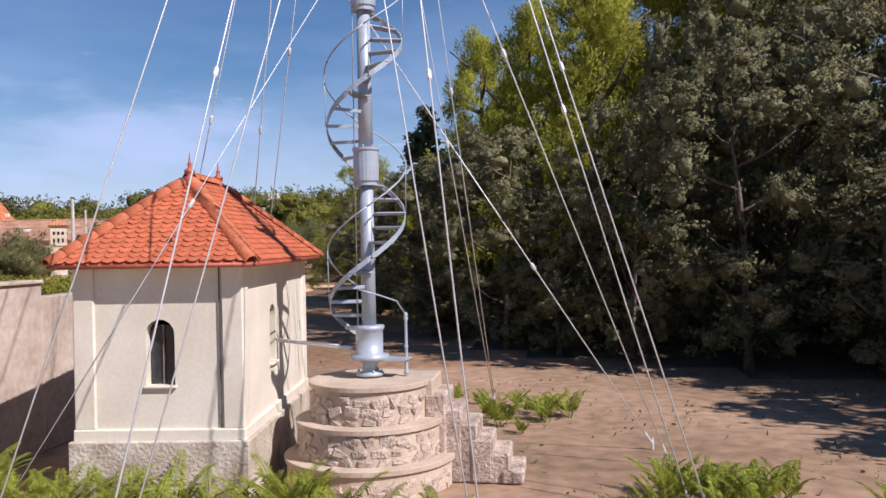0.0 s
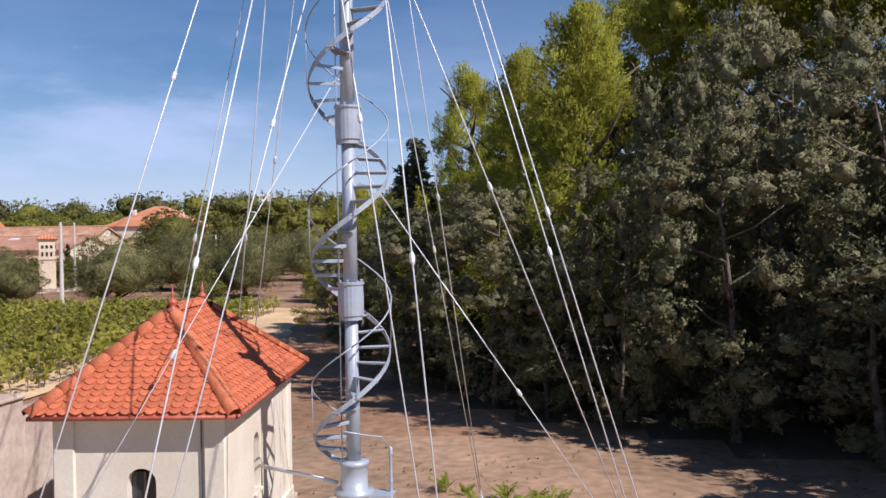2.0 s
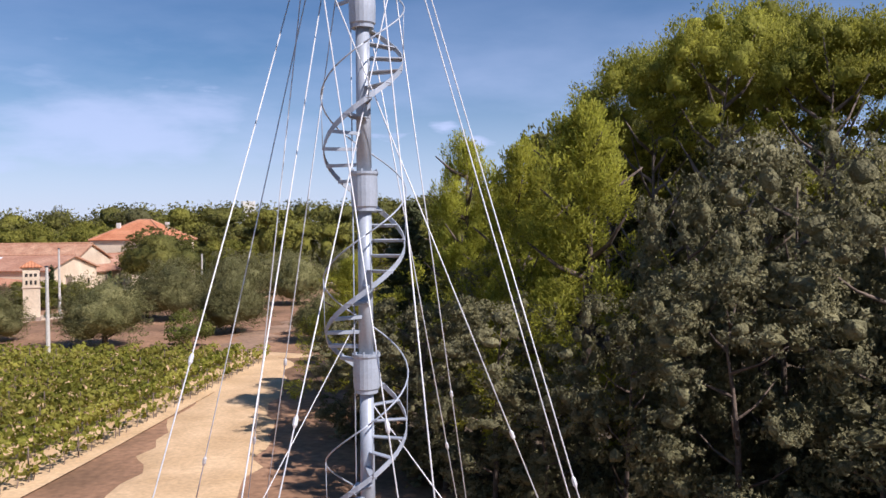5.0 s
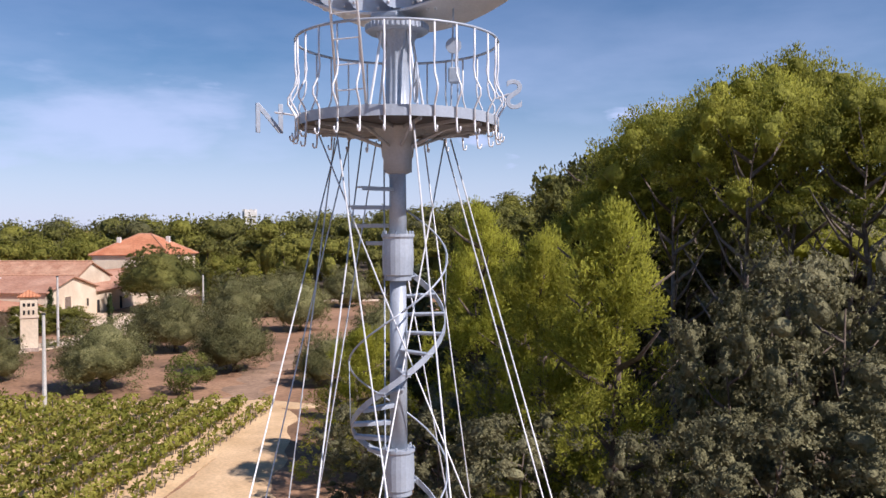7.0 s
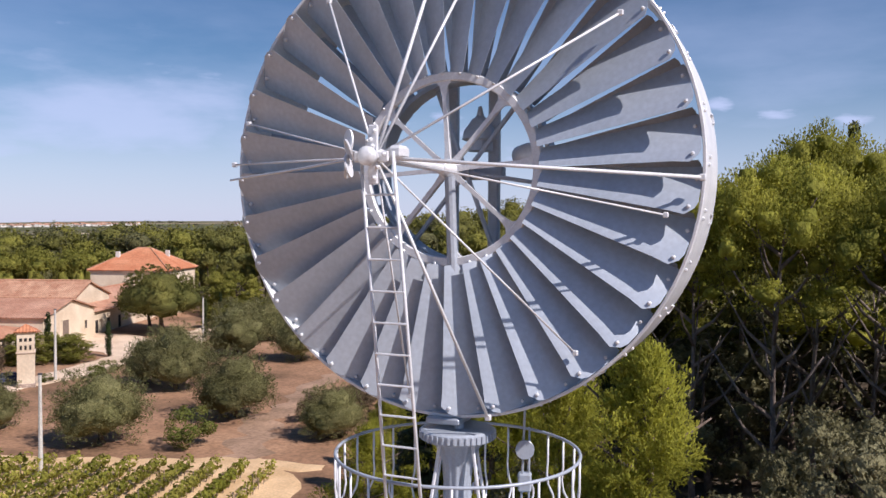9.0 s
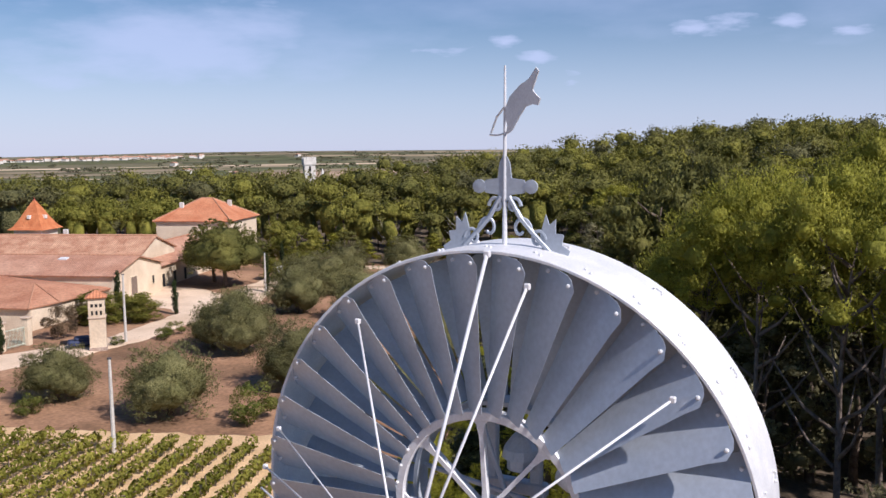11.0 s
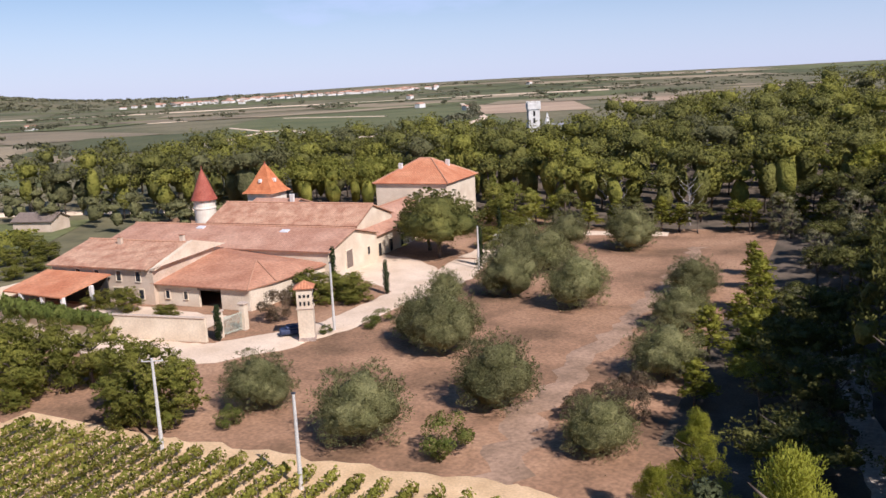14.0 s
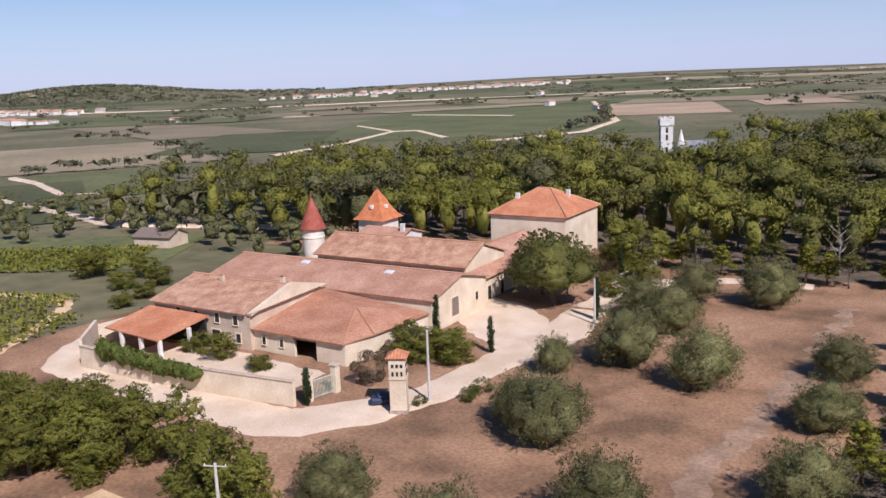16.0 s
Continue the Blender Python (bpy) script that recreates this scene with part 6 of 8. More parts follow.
def clump_points(rs, clumps, n, shell=0.72, sub=0, small=0.2):
    """Points in the outer shells of leaf clumps (x, y, z, across, high), gathered in small tufts, with their outward directions."""
    cl = np.array(clumps)
    w = cl[:, 3] ** 2
    if sub:
        m = len(cl) * sub
        tuft = rs.choice(len(cl), m, p=w / w.sum())
        td = rs.randn(m, 3)
        td[:, 2] += 0.3
        td /= np.linalg.norm(td, axis=1)[:, None]
        pt = rs.randint(0, m, n)
        d2 = rs.randn(n, 3)
        d2 /= np.linalg.norm(d2, axis=1)[:, None]
        k = cl[tuft[pt]]
        size = np.stack([k[:, 3], k[:, 3], k[:, 4]], 1)
        c = k[:, :3] + td[pt] * size * rs.uniform(0.55, 1.15, m)[pt][:, None] + d2 * size * (small * rs.uniform(0.1, 1.0, n) ** 0.6)[:, None]
        return c, 0.75 * td[pt] + 0.6 * d2
    pick = rs.choice(len(cl), n, p=w / w.sum())
    d = rs.randn(n, 3)
    d[:, 2] = d[:, 2] + 0.25
    d /= np.linalg.norm(d, axis=1)[:, None]
    rad = rs.uniform(shell, 1.06, n) * (1 + 0.12 * np.sin(d[:, 0] * 9 + pick) * np.cos(d[:, 1] * 8 + 2 * pick))
    k = cl[pick]
    c = k[:, :3] + d * rad[:, None] * np.stack([k[:, 3], k[:, 3], k[:, 4]], 1)
    return c, d


def limb_geo(rs, h, r0, bends=0.06, limbs=5, spread_r=2.0, start=0.35, end=0.95, rise=0.5):
    g = Geo()
    pts, x, y = [], 0.0, 0.0
    for k in range(7):
        t = k / 6
        pts.append((x, y, h * t - 0.2 * (k == 0)))
        x += rs.uniform(-1, 1) * h * bends
        y += rs.uniform(-1, 1) * h * bends
    g.pipe(pts, r0, 7, taper=[r0 * (1.25 if k == 0 else 1 - 0.14 * k) for k in range(7)])
    tips = []
    for i in range(limbs):
        t = start + (end - start) * (i + 0.5) / limbs
        k = min(5, int(t * 6))
        f = t * 6 - k
        p = Vector(pts[k]).lerp(Vector(pts[k + 1]), f)
        a = i * 2.4 + rs.uniform(-0.4, 0.4)
        L = spread_r * rs.uniform(0.6, 1.0) * (1.1 - 0.5 * t)
        q = p + Vector((math.cos(a) * L * 0.5, math.sin(a) * L * 0.5, L * rise * 0.35))
        e = p + Vector((math.cos(a) * L, math.sin(a) * L, L * rise))
        g.pipe([p, q, e], r0 * 0.35, 5, taper=[r0 * 0.42, r0 * 0.28, r0 * 0.1])
        tips.append(e)
    return g, tips


def tree(kind, seed, n, detail=1.0):
    """A tree about 10 m high at the origin: trunk with limbs, and a crown of leaves. Returns the thing."""
    rs = np.random.RandomState(seed)
    cl = []
    if kind == "pine":
        g, tips = limb_geo(rs, 8.6, 0.2, 0.022, 14, 2.6, 0.2, 0.97, 0.55)
        for k in range(130):
            t = rs.uniform(0, 1)
            zz = 1.6 + 7.6 * t ** 0.9
            lobe = 0.85 + 0.3 * math.sin(k * 7.2 + 9 * t)
            rr = 2.9 * (1 - t ** 1.5) ** 0.75 * math.sqrt(rs.uniform(0.15, 1.0)) * lobe + 0.1
            a = k * 2.4 + rs.uniform(-0.5, 0.5)
            cl.append((rr * math.cos(a), rr * math.sin(a), zz, rs.uniform(0.28, 0.52), rs.uniform(0.3, 0.6)))
        m, ln, wd, fl, lab, cat = M["pine"], 0.08, 0.02, 0.8, "bushy Aleppo pine with bright yellow-green needles", "pine tree"
    elif kind == "big_pine":
        g, tips = limb_geo(rs, 8.0, 0.15, 0.03, 18, 3.0, 0.36, 0.98, 0.75)
        for k in range(40):
            a = k * 2.4 + rs.uniform(-0.4, 0.4)
            rr = 3.0 * math.sqrt((k + 0.5) / 40) * rs.uniform(0.85, 1.05)
            zz = 7.5 + 1.7 * (1 - (rr / 3.1) ** 2) + rs.uniform(-0.55, 0.2)
            cl.append((rr * math.cos(a), rr * math.sin(a), zz, rs.uniform(0.6, 0.95), rs.uniform(0.4, 0.6)))
        for k in range(7):
            a = k * 2.4 + rs.uniform(-0.5, 0.5)
            rr = rs.uniform(1.6, 3.0)
            cl.append((rr * math.cos(a), rr * math.sin(a), rs.uniform(6.4, 7.3), rs.uniform(0.5, 0.8), rs.uniform(0.28, 0.4)))
        m, ln, wd, fl, lab, cat = M["wood_pine"], 0.052, 0.024, 0.8, "tall pine with a domed green crown over bare grey limbs", "pine tree"
    elif kind in ("tall_pine", "dark_pine"):
        g, tips = limb_geo(rs, 8.2, 0.17, 0.03, 10, 2.9, 0.45, 0.98, 0.5)
        for k in range(17):
            a = k * 2.4 + rs.uniform(-0.4, 0.4)
            rr = 2.75 * math.sqrt((k + 0.5) / 17) * rs.uniform(0.85, 1.05)
            zz = 8.7 - rs.uniform(0.3, 0.9 if kind == "tall_pine" else 1.6) * (rr / 1.5) ** 1.4 - rs.uniform(0, 0.7)
            cl.append((rr * math.cos(a), rr * math.sin(a), zz, rs.uniform(0.75, 1.2), rs.uniform(0.55, 0.9)))
        m = M["pine_dark"] if kind == "dark_pine" else M["wood_pine"]
        ln, wd, fl, lab, cat = 0.13, 0.06, 0.8, "dark green forest pine in the wood" if kind == "dark_pine" else "tall forest pine with a rounded green crown", "pine tree"
    elif kind == "umbrella":
        g, tips = limb_geo(rs, 6.8, 0.3, 0.02, 10, 3.6, 0.3, 0.9, 0.6)
        cl.append((0, 0, 5.4, 3.4, 3.2))
        for k in range(10):
            a = k * 0.63 + rs.uniform(-0.2, 0.2)
            cl.append((2.4 * math.cos(a), 2.4 * math.sin(a), rs.uniform(4.3, 5.9), rs.uniform(1.9, 2.4), rs.uniform(1.5, 2.0)))
        for k in range(34):
            a = k * 2.4 + rs.uniform(-0.4, 0.4)
            zz = 3.0 + 6.1 * (k + 0.5) / 34 + rs.uniform(-0.3, 0.3)
            rr = 4.1 * math.sqrt(max(0.03, 1 - ((zz - 4.7) / 4.8) ** 2)) * rs.uniform(0.85, 1.05)
            cl.append((rr * math.cos(a), rr * math.sin(a), zz, rs.uniform(0.7, 1.2), rs.uniform(0.6, 1.0)))
        m, ln, wd, fl, lab, cat = M["pine_dark"], 0.13, 0.05, 0.55, "broad umbrella pine with a dense rounded crown", "pine tree"
    elif kind == "oak":
        g, tips = limb_geo(rs, 8.0, 0.14, 0.03, 9, 2.6, 0.2, 0.95, 0.6)
        for k in range(84):
            zz = 0.7 + 8.4 * rs.uniform(0, 1) ** 1.15
            rr = 3.0 * math.sqrt(max(0.02, 1 - ((zz - 5.2) / 4.7) ** 2)) * rs.uniform(0.62, 1.0)
            a = rs.uniform(0, math.tau)
            cl.append((rr * math.cos(a), rr * math.sin(a), zz, rs.uniform(0.5, 0.9), rs.uniform(0.4, 0.7)))
        m, ln, wd, fl, lab, cat = M["oak"], 0.066, 0.05, 0.9, "dense grey-green holm oak at the edge of the wood", "oak tree"
    elif kind == "wood_oak":
        g, tips = limb_geo(rs, 8.0, 0.22, 0.03, 9, 2.6, 0.2, 0.95, 0.6)
        for k in range(20):
            zz = 0.9 + 7.9 * (k + rs.uniform(0, 1)) / 20
            rr = 2.6 * math.sqrt(max(0.02, 1 - ((zz - 4.4) / 5.2) ** 2)) * rs.uniform(0.6, 1.0)
            a = k * 2.4 + rs.uniform(-0.5, 0.5)
            cl.append((rr * math.cos(a), rr * math.sin(a), zz, rs.uniform(0.7, 1.15), rs.uniform(0.6, 0.95)))
        m, ln, wd, fl, lab, cat = M["oak"], 0.07, 0.05, 0.9, "dense grey-green holm oak at the edge of the wood", "oak tree"
    elif kind == "olive":
        g, tips = limb_geo(rs, 3.6, 0.32, 0.05, 7, 3.2, 0.2, 0.9, 0.8)
        cl.append((0, 0, 5.0, 2.8, 2.5))
        for k in range(9):
            a = k * 0.7 + rs.uniform(-0.2, 0.2)
            cl.append((1.9 * math.cos(a), 1.9 * math.sin(a), rs.uniform(2.3, 3.8), rs.uniform(2.2, 2.7), rs.uniform(2.0, 2.5)))
        for k in range(22):
            zz = 1.2 + 5.8 * (k + 0.5) / 22
            rr = 3.6 * math.sqrt(max(0.05, 1 - ((zz - 3.0) / 4.8) ** 2))
            cl.append((rr * math.cos(k * 2.4), rr * math.sin(k * 2.4), zz, rs.uniform(0.8, 1.3), rs.uniform(0.8, 1.2)))
        m, ln, wd, fl, lab, cat = M["olive"], 0.125, 0.042, 0.9, "round grey-green olive tree on dry ground", "olive tree"
    elif kind == "broad":
        g, tips = limb_geo(rs, 7.0, 0.25, 0.03, 8, 3.2, 0.25, 0.95, 0.7)
        for k in range(14):
            zz = 1.0 + 7.2 * (k + rs.uniform(0, 1)) / 14
            rr = 2.9 * math.sqrt(max(0.02, 1 - ((zz - 4.6) / 4.9) ** 2)) * rs.uniform(0.4, 1.0)
            a = k * 2.4 + rs.uniform(-0.5, 0.5)
            cl.append((rr * math.cos(a), rr * math.sin(a), zz, rs.uniform(1.1, 1.7), rs.uniform(1.0, 1.5)))
        m, ln, wd, fl, lab, cat = M["broad"], 0.15, 0.085, 0.8, "leafy broadleaf tree with yellow-green foliage", "tree"
    elif kind == "cypress":
        g, tips = limb_geo(rs, 8.0, 0.15, 0.004, 4, 0.5, 0.2, 0.8, 1.5)
        for k in range(26):
            t = (k + rs.uniform(0, 1)) / 26
            rr = 0.36 * math.sin(math.pi * min(0.98, t * 0.9 + 0.12)) ** 0.7
            a = rs.uniform(0, math.tau)
            cl.append((rr * 0.7 * math.cos(a), rr * 0.7 * math.sin(a), 0.5 + 9.2 * t, 0.28 + 0.3 * rr, 0.75))
        m, ln, wd, fl, lab, cat = M["cypress"], 0.16, 0.06, 0.5, "slim dark columnar cypress", "cypress tree"
    elif kind == "fir":
        g, tips = limb_geo(rs, 9.6, 0.16, 0.004, 10, 1.6, 0.2, 0.95, -0.1)
        for k in range(60):
            t = rs.uniform(0.02, 1) ** 0.8
            rr = 2.1 * (1 - t) * rs.uniform(0.55, 1.0)
            a = rs.uniform(0, math.tau)
            cl.append((rr * math.cos(a), rr * math.sin(a), 1.0 + 8.8 * t, 0.32 + 0.4 * (1 - t), 0.24))
        m, ln, wd, fl, lab, cat = M["fir"], 0.14, 0.05, 0.5, "pointed dark fir standing in the wood", "fir tree"
    elif kind == "shrub":
        g, tips = limb_geo(rs, 1.2, 0.06, 0.08, 6, 1.2, 0.1, 0.9, 0.9)
        for k in range(18):
            d = rs.randn(3)
            d /= np.linalg.norm(d)
            cl.append((1.2 * d[0], 1.2 * d[1], 1.3 + 0.9 * d[2], rs.uniform(0.3, 0.6), rs.uniform(0.3, 0.6)))
        m, ln, wd, fl, lab, cat = M["weed"], 0.11, 0.06, 0.9, "low green shrub on dry ground", "shrub"
    elif kind == "brush":
        g, tips = limb_geo(rs, 1.4, 0.05, 0.08, 8, 1.5, 0.1, 0.9, 0.9)
        for k in range(16):
            d = rs.randn(3)
            d /= np.linalg.norm(d)
            cl.append((1.5 * d[0], 1.5 * d[1], 1.4 + 0.9 * d[2], rs.uniform(0.4, 0.7), rs.uniform(0.3, 0.6)))
        m, ln, wd, fl, lab, cat = M["dry"], 0.13, 0.03, 0.9, "brown dried-up brushwood bush", "bush"
    else:  # young pine
        g, tips = limb_geo(rs, 7.0, 0.14, 0.01, 8, 1.5, 0.3, 0.9, 0.7)
        for k in range(18):
            t = (k + rs.uniform(0, 1)) / 18
            rr = 1.5 * (1 - t * 0.8) * rs.uniform(0.4, 1.0)
            cl.append((rr * math.cos(k * 2.4), rr * math.sin(k * 2.4), 2.4 + 6.2 * t, rs.uniform(0.55, 0.9) * (1.15 - 0.5 * t), rs.uniform(0.55, 0.9)))
        m, ln, wd, fl, lab, cat = M["wood_pine"], 0.15, 0.05, 0.5, "young light green pine at the wood's edge", "pine tree"
    c, d = clump_points(rs, cl, n, sub=SUB.get(kind, 0), small=SMALL.get(kind, 0.22))
    mid = np.array(cl)[:, :3].mean(0)
    whole = (c - mid) / (np.abs(c - mid).max(0) + 1e-9)
    tips_v = leaf_cards("crown", c, d + 0.7 * whole, ln * detail, wd * detail, rs, fl, SPIKE.get(kind, 0), True)
    fill, nu, nv = CORE.get(kind, (0, 0, 0))
    v = leaf_core(rs, cl[:CORE_FIRST.get(kind, 999)], mid, fill, nu, nv) if fill else np.zeros((0, 6))
    ob = thing({"cypress": "cypress", "olive": "olive_tree", "oak": "oak_tree", "wood_oak": "oak_tree", "fir": "fir_tree", "shrub": "shrub", "brush": "bush", "broad": "tree"}.get(kind, "pine_tree"), lab, cat)
    part("trunk", g, M["pine_bark"] if kind == "big_pine" else M["bark"], ob, smooth=True)
    part("crown", mesh_quads("crown", v, m, tips_v), m, ob)
    return ob


PROTO = {}
SUB = {"pine": 12, "big_pine": 26, "tall_pine": 24, "dark_pine": 24, "umbrella": 36, "oak": 11, "wood_oak": 18, "olive": 70, "broad": 60, "young": 24}
SMALL = {"pine": 0.5, "oak": 0.3, "big_pine": 0.42, "olive": 0.26, "tall_pine": 0.36, "dark_pine": 0.36, "wood_oak": 0.4}
SPIKE = {"pine": 1.2, "big_pine": 0.8, "tall_pine": 0.8, "dark_pine": 0.8, "umbrella": 0.7, "olive": 0.9, "young": 1.1}
CORE = {"big_pine": (0.48, 7, 4), "tall_pine": (0.5, 7, 4), "dark_pine": (0.5, 7, 4), "umbrella": (0.85, 9, 6), "oak": (0.42, 6, 4), "wood_oak": (0.48, 7, 4), "olive": (0.64, 9, 6), "broad": (0.42, 7, 4), "young": (0.45, 7, 4)}
CORE_FIRST = {"olive": 10, "umbrella": 11}
COUNT = {"pine": 36000, "big_pine": 24000, "tall_pine": 3000, "dark_pine": 3000, "umbrella": 26000, "oak": 21000, "wood_oak": 3000, "olive": 26000, "broad": 11000, "cypress": 2400, "fir": 6000, "shrub": 4000, "brush": 4000, "young": 3200}
DETAIL = {"pine": 1.05, "big_pine": 1.05, "tall_pine": 1.15, "dark_pine": 1.15, "umbrella": 1.1, "oak": 1.0, "wood_oak": 1.9, "olive": 1.0, "broad": 1.0, "cypress": 1.2, "fir": 1.25, "shrub": 0.7, "brush": 1.0, "young": 1.2}


def plant(kind, x, y, h, r=None, variant=0, label="", group="", tilt=0.0):
    """Puts up a tree of that kind, h metres high; r widens it against its usual shape. The first of each variant is built, the others are copies."""
    key = (kind, variant)
    if y > 50:
        h *= 0.95
        r = r and r * 0.95
    if y > 24:
        x, y = site(x, y)
    rs = random.Random(hash((round(x * 10), round(y * 10))) % 100003)
    full = {"shrub": 2.4, "brush": 2.4, "olive": 8.6, "umbrella": 9.8}.get(kind, 9.8)
    s = h / full
    w = s if r is None else r / {"olive": 5.4, "oak": 3.6, "wood_oak": 3.6, "big_pine": 3.4, "pine": 3.0, "tall_pine": 3.4, "dark_pine": 3.2, "umbrella": 4.9, "broad": 4.0, "cypress": 0.65, "fir": 2.0, "shrub": 1.6, "brush": 1.9, "young": 2.0}[kind]
    at = pose(x, y, float(ground_z(x, y)) - 0.05, tilt, 0, rs.uniform(0, 360)) @ Matrix.Diagonal((w, w, s, 1))
    if key not in PROTO:
        ob = tree(kind, 17 * len(PROTO) + 3, COUNT[kind], DETAIL[kind])
        PROTO[key] = ob
        ob.matrix_basis = at
    else:
        src = PROTO[key]
        keep = src.matrix_basis.copy()
        src.matrix_basis = Matrix.Identity(4)
        ob = copy_thing(src, at)
        src.matrix_basis = keep
    if label:
        ob["label"] = label
    if group:
        ob["group"] = group
    return ob


# olive grove
for i, (x, y, h, r) in enumerate(((-39.6, 64.8, 6.2, 4.6), (-31.0, 76.8, 6.4, 4.4), (-53.9, 68.2, 5.2, 3.9), (-43.6, 90.4, 7.0, 4.8), (-48.8, 93.2, 5.4, 3.2), (-46.1, 118.2, 7.4, 5.0), (-34.4, 114.4, 7.0, 4.7),
                                   (-46.0, 135.5, 6.6, 4.8), (-36.6, 156.0, 7.2, 5.0), (-48.0, 152.5, 6.6, 4.4), (-20.4, 126.3, 5.0, 4.0), (-19.0, 108.5, 5.2, 4.0), (-17.0, 89.8, 5.6, 4.3), (-18.6, 69.8, 4.6, 3.4), (-52.5, 141.0, 6.0, 4.2), (-53.0, 110.5, 4.6, 2.8))):
    plant("olive", x, y, h * 1.3, r * 1.24, i % 3, group="olive grove")
for i, (x, y, h, r) in enumerate(((-30.8, 64.6, 3.6, 2.6), (-53.6, 63.0, 2.0, 1.6), (-57.4, 96.5, 1.6, 1.4), (-57.5, 99.5, 1.8, 1.6), (-61.8, 92.2, 1.2, 1.0))):
    plant("shrub", x, y, h, r, 0)
for x, y in ((-20.2, 79.5), (-18.6, 82.5), (-22, 76.0), (-17.5, 78.0)):
    plant("brush", x, y, 2.6, 2.1, 0)
# broadleaf rows on the near side of the road
for i, (x, y, h, r) in enumerate(((-62.5, 60.5, 5.6, 3.6), (-59.0, 61.5, 5.0, 3.2), (-66.0, 63.0, 5.2, 3.4), (-76.0, 66.5, 5.2, 3.6), (-81.0, 64.5, 5.4, 3.8), (-84.5, 61.0, 5.2, 3.6), (-80.0, 59.5, 4.6, 3.4), (-88.5, 65.5, 5.0, 3.8), (-90.5, 60.0, 5.0, 3.8), (-95.0, 64.0, 4.8, 3.8), (-97.0, 58.5, 5.0, 3.8), (-101, 62.5, 4.8, 3.6), (-104.5, 58.5, 4.8, 3.8), (-109, 62, 4.5, 3.6), (-112, 56, 4.5, 3.8), (-86, 56.5, 4.4, 3.4), (-92, 54.5, 4.4, 3.4))):
    plant("broad", x, y, h * 1.55, r * 1.18, i % 3, "leafy walnut tree beside the road", "roadside trees")
# farm trees
plant("umbrella", -68.5, 140.5, 13.0, 8.2, 0)
plant("umbrella", -73.5, 146.0, 11.5, 6.2, 0)
for x, y, h in ((-73.9, 85.3, 4.8), (-76.8, 117.2, 6.2), (-64.6, 113.4, 5.4), (-58.2, 135.4, 7.0), (-66.3, 164.0, 6.0)):
    plant("cypress", x, y, h, 0.62, 0)
for i, (x, y, h, r) in enumerate(((-72.5, 105.5, 3.6, 3.2), (-69.6, 109.0, 3.4, 3.0), (-66.8, 107.4, 3.0, 2.6), (-76.0, 109.5, 3.4, 2.6), (-62.6, 150.5, 3.6, 2.6), (-60.5, 160.0, 4.0, 3.0), (-64.0, 168.0, 8.0, 4.5), (-70.0, 173.5, 8.5, 4.5), (-97.5, 92.0, 3.4, 2.2), (-104, 93.0, 2.4, 2.0), (-89.0, 91.5, 1.8, 1.8), (-56.0, 147.0, 3.4, 2.4))):
    plant("broad", x, y, h * 1.3, r * 1.3, i % 3, "leafy green bush beside the farm", "farm shrubs")
plant("brush", -72.0, 95.4, 4.0, 2.6, 0, "tall brown feathery tamarisk by the gate")
for x, y, h, r in ((-165.5, 115.5, 6.5, 5.0), (-150, 112, 4, 3.5), (-146, 118, 4, 3.5), (-155, 121, 5, 4), (-140, 110, 3, 3), (-137, 103, 3, 2.6)):
    plant("broad", x, y, h, r, 1, "rounded leafy tree beside the vineyard plots", "field trees")
plant("brush", -75.4, 104.0, 2.6, 1.6, 0)
# ivy over the yard wall
ivy_rs = np.random.RandomState(8)
ivy_cl = []
for k in range(26):
    f = k / 25
    a_ = 33.0 - 18.5 * f
    ivy_cl.append((a_, -34.75 + ivy_rs.uniform(-0.25, 0.25), 3.5 - 1.0 * f + ivy_rs.uniform(-0.3, 0.3), ivy_rs.uniform(0.8, 1.05), 1.35 - 0.5 * f + ivy_rs.uniform(-0.1, 0.2)))
ivy_c, ivy_d = clump_points(ivy_rs, ivy_cl, 9000, sub=40, small=0.22)
ivy_mid = np.array([26.0, -34.7, 2.2])
ivy_v = np.concatenate([leaf_cards("ivy", ivy_c, ivy_d, 0.14, 0.11, ivy_rs, 0.6), leaf_core(ivy_rs, ivy_cl, ivy_mid, 0.9, 9, 5)])
turn = np.array(EST)
ivy_v = np.concatenate([ivy_v[:, :3] @ turn[:3, :3].T + turn[:3, 3], ivy_v[:, 3:] @ turn[:3, :3].T / np.linalg.norm(turn[:3, 0])], 1)
ivy_v = ivy_v.reshape(-1, 4, 6)[:, ::-1].reshape(-1, 6)
tagged(new("ivy", mesh_quads("ivy", ivy_v, M["ivy"])), "thick green ivy hanging over the yard wall", "ivy", kind="stuff")

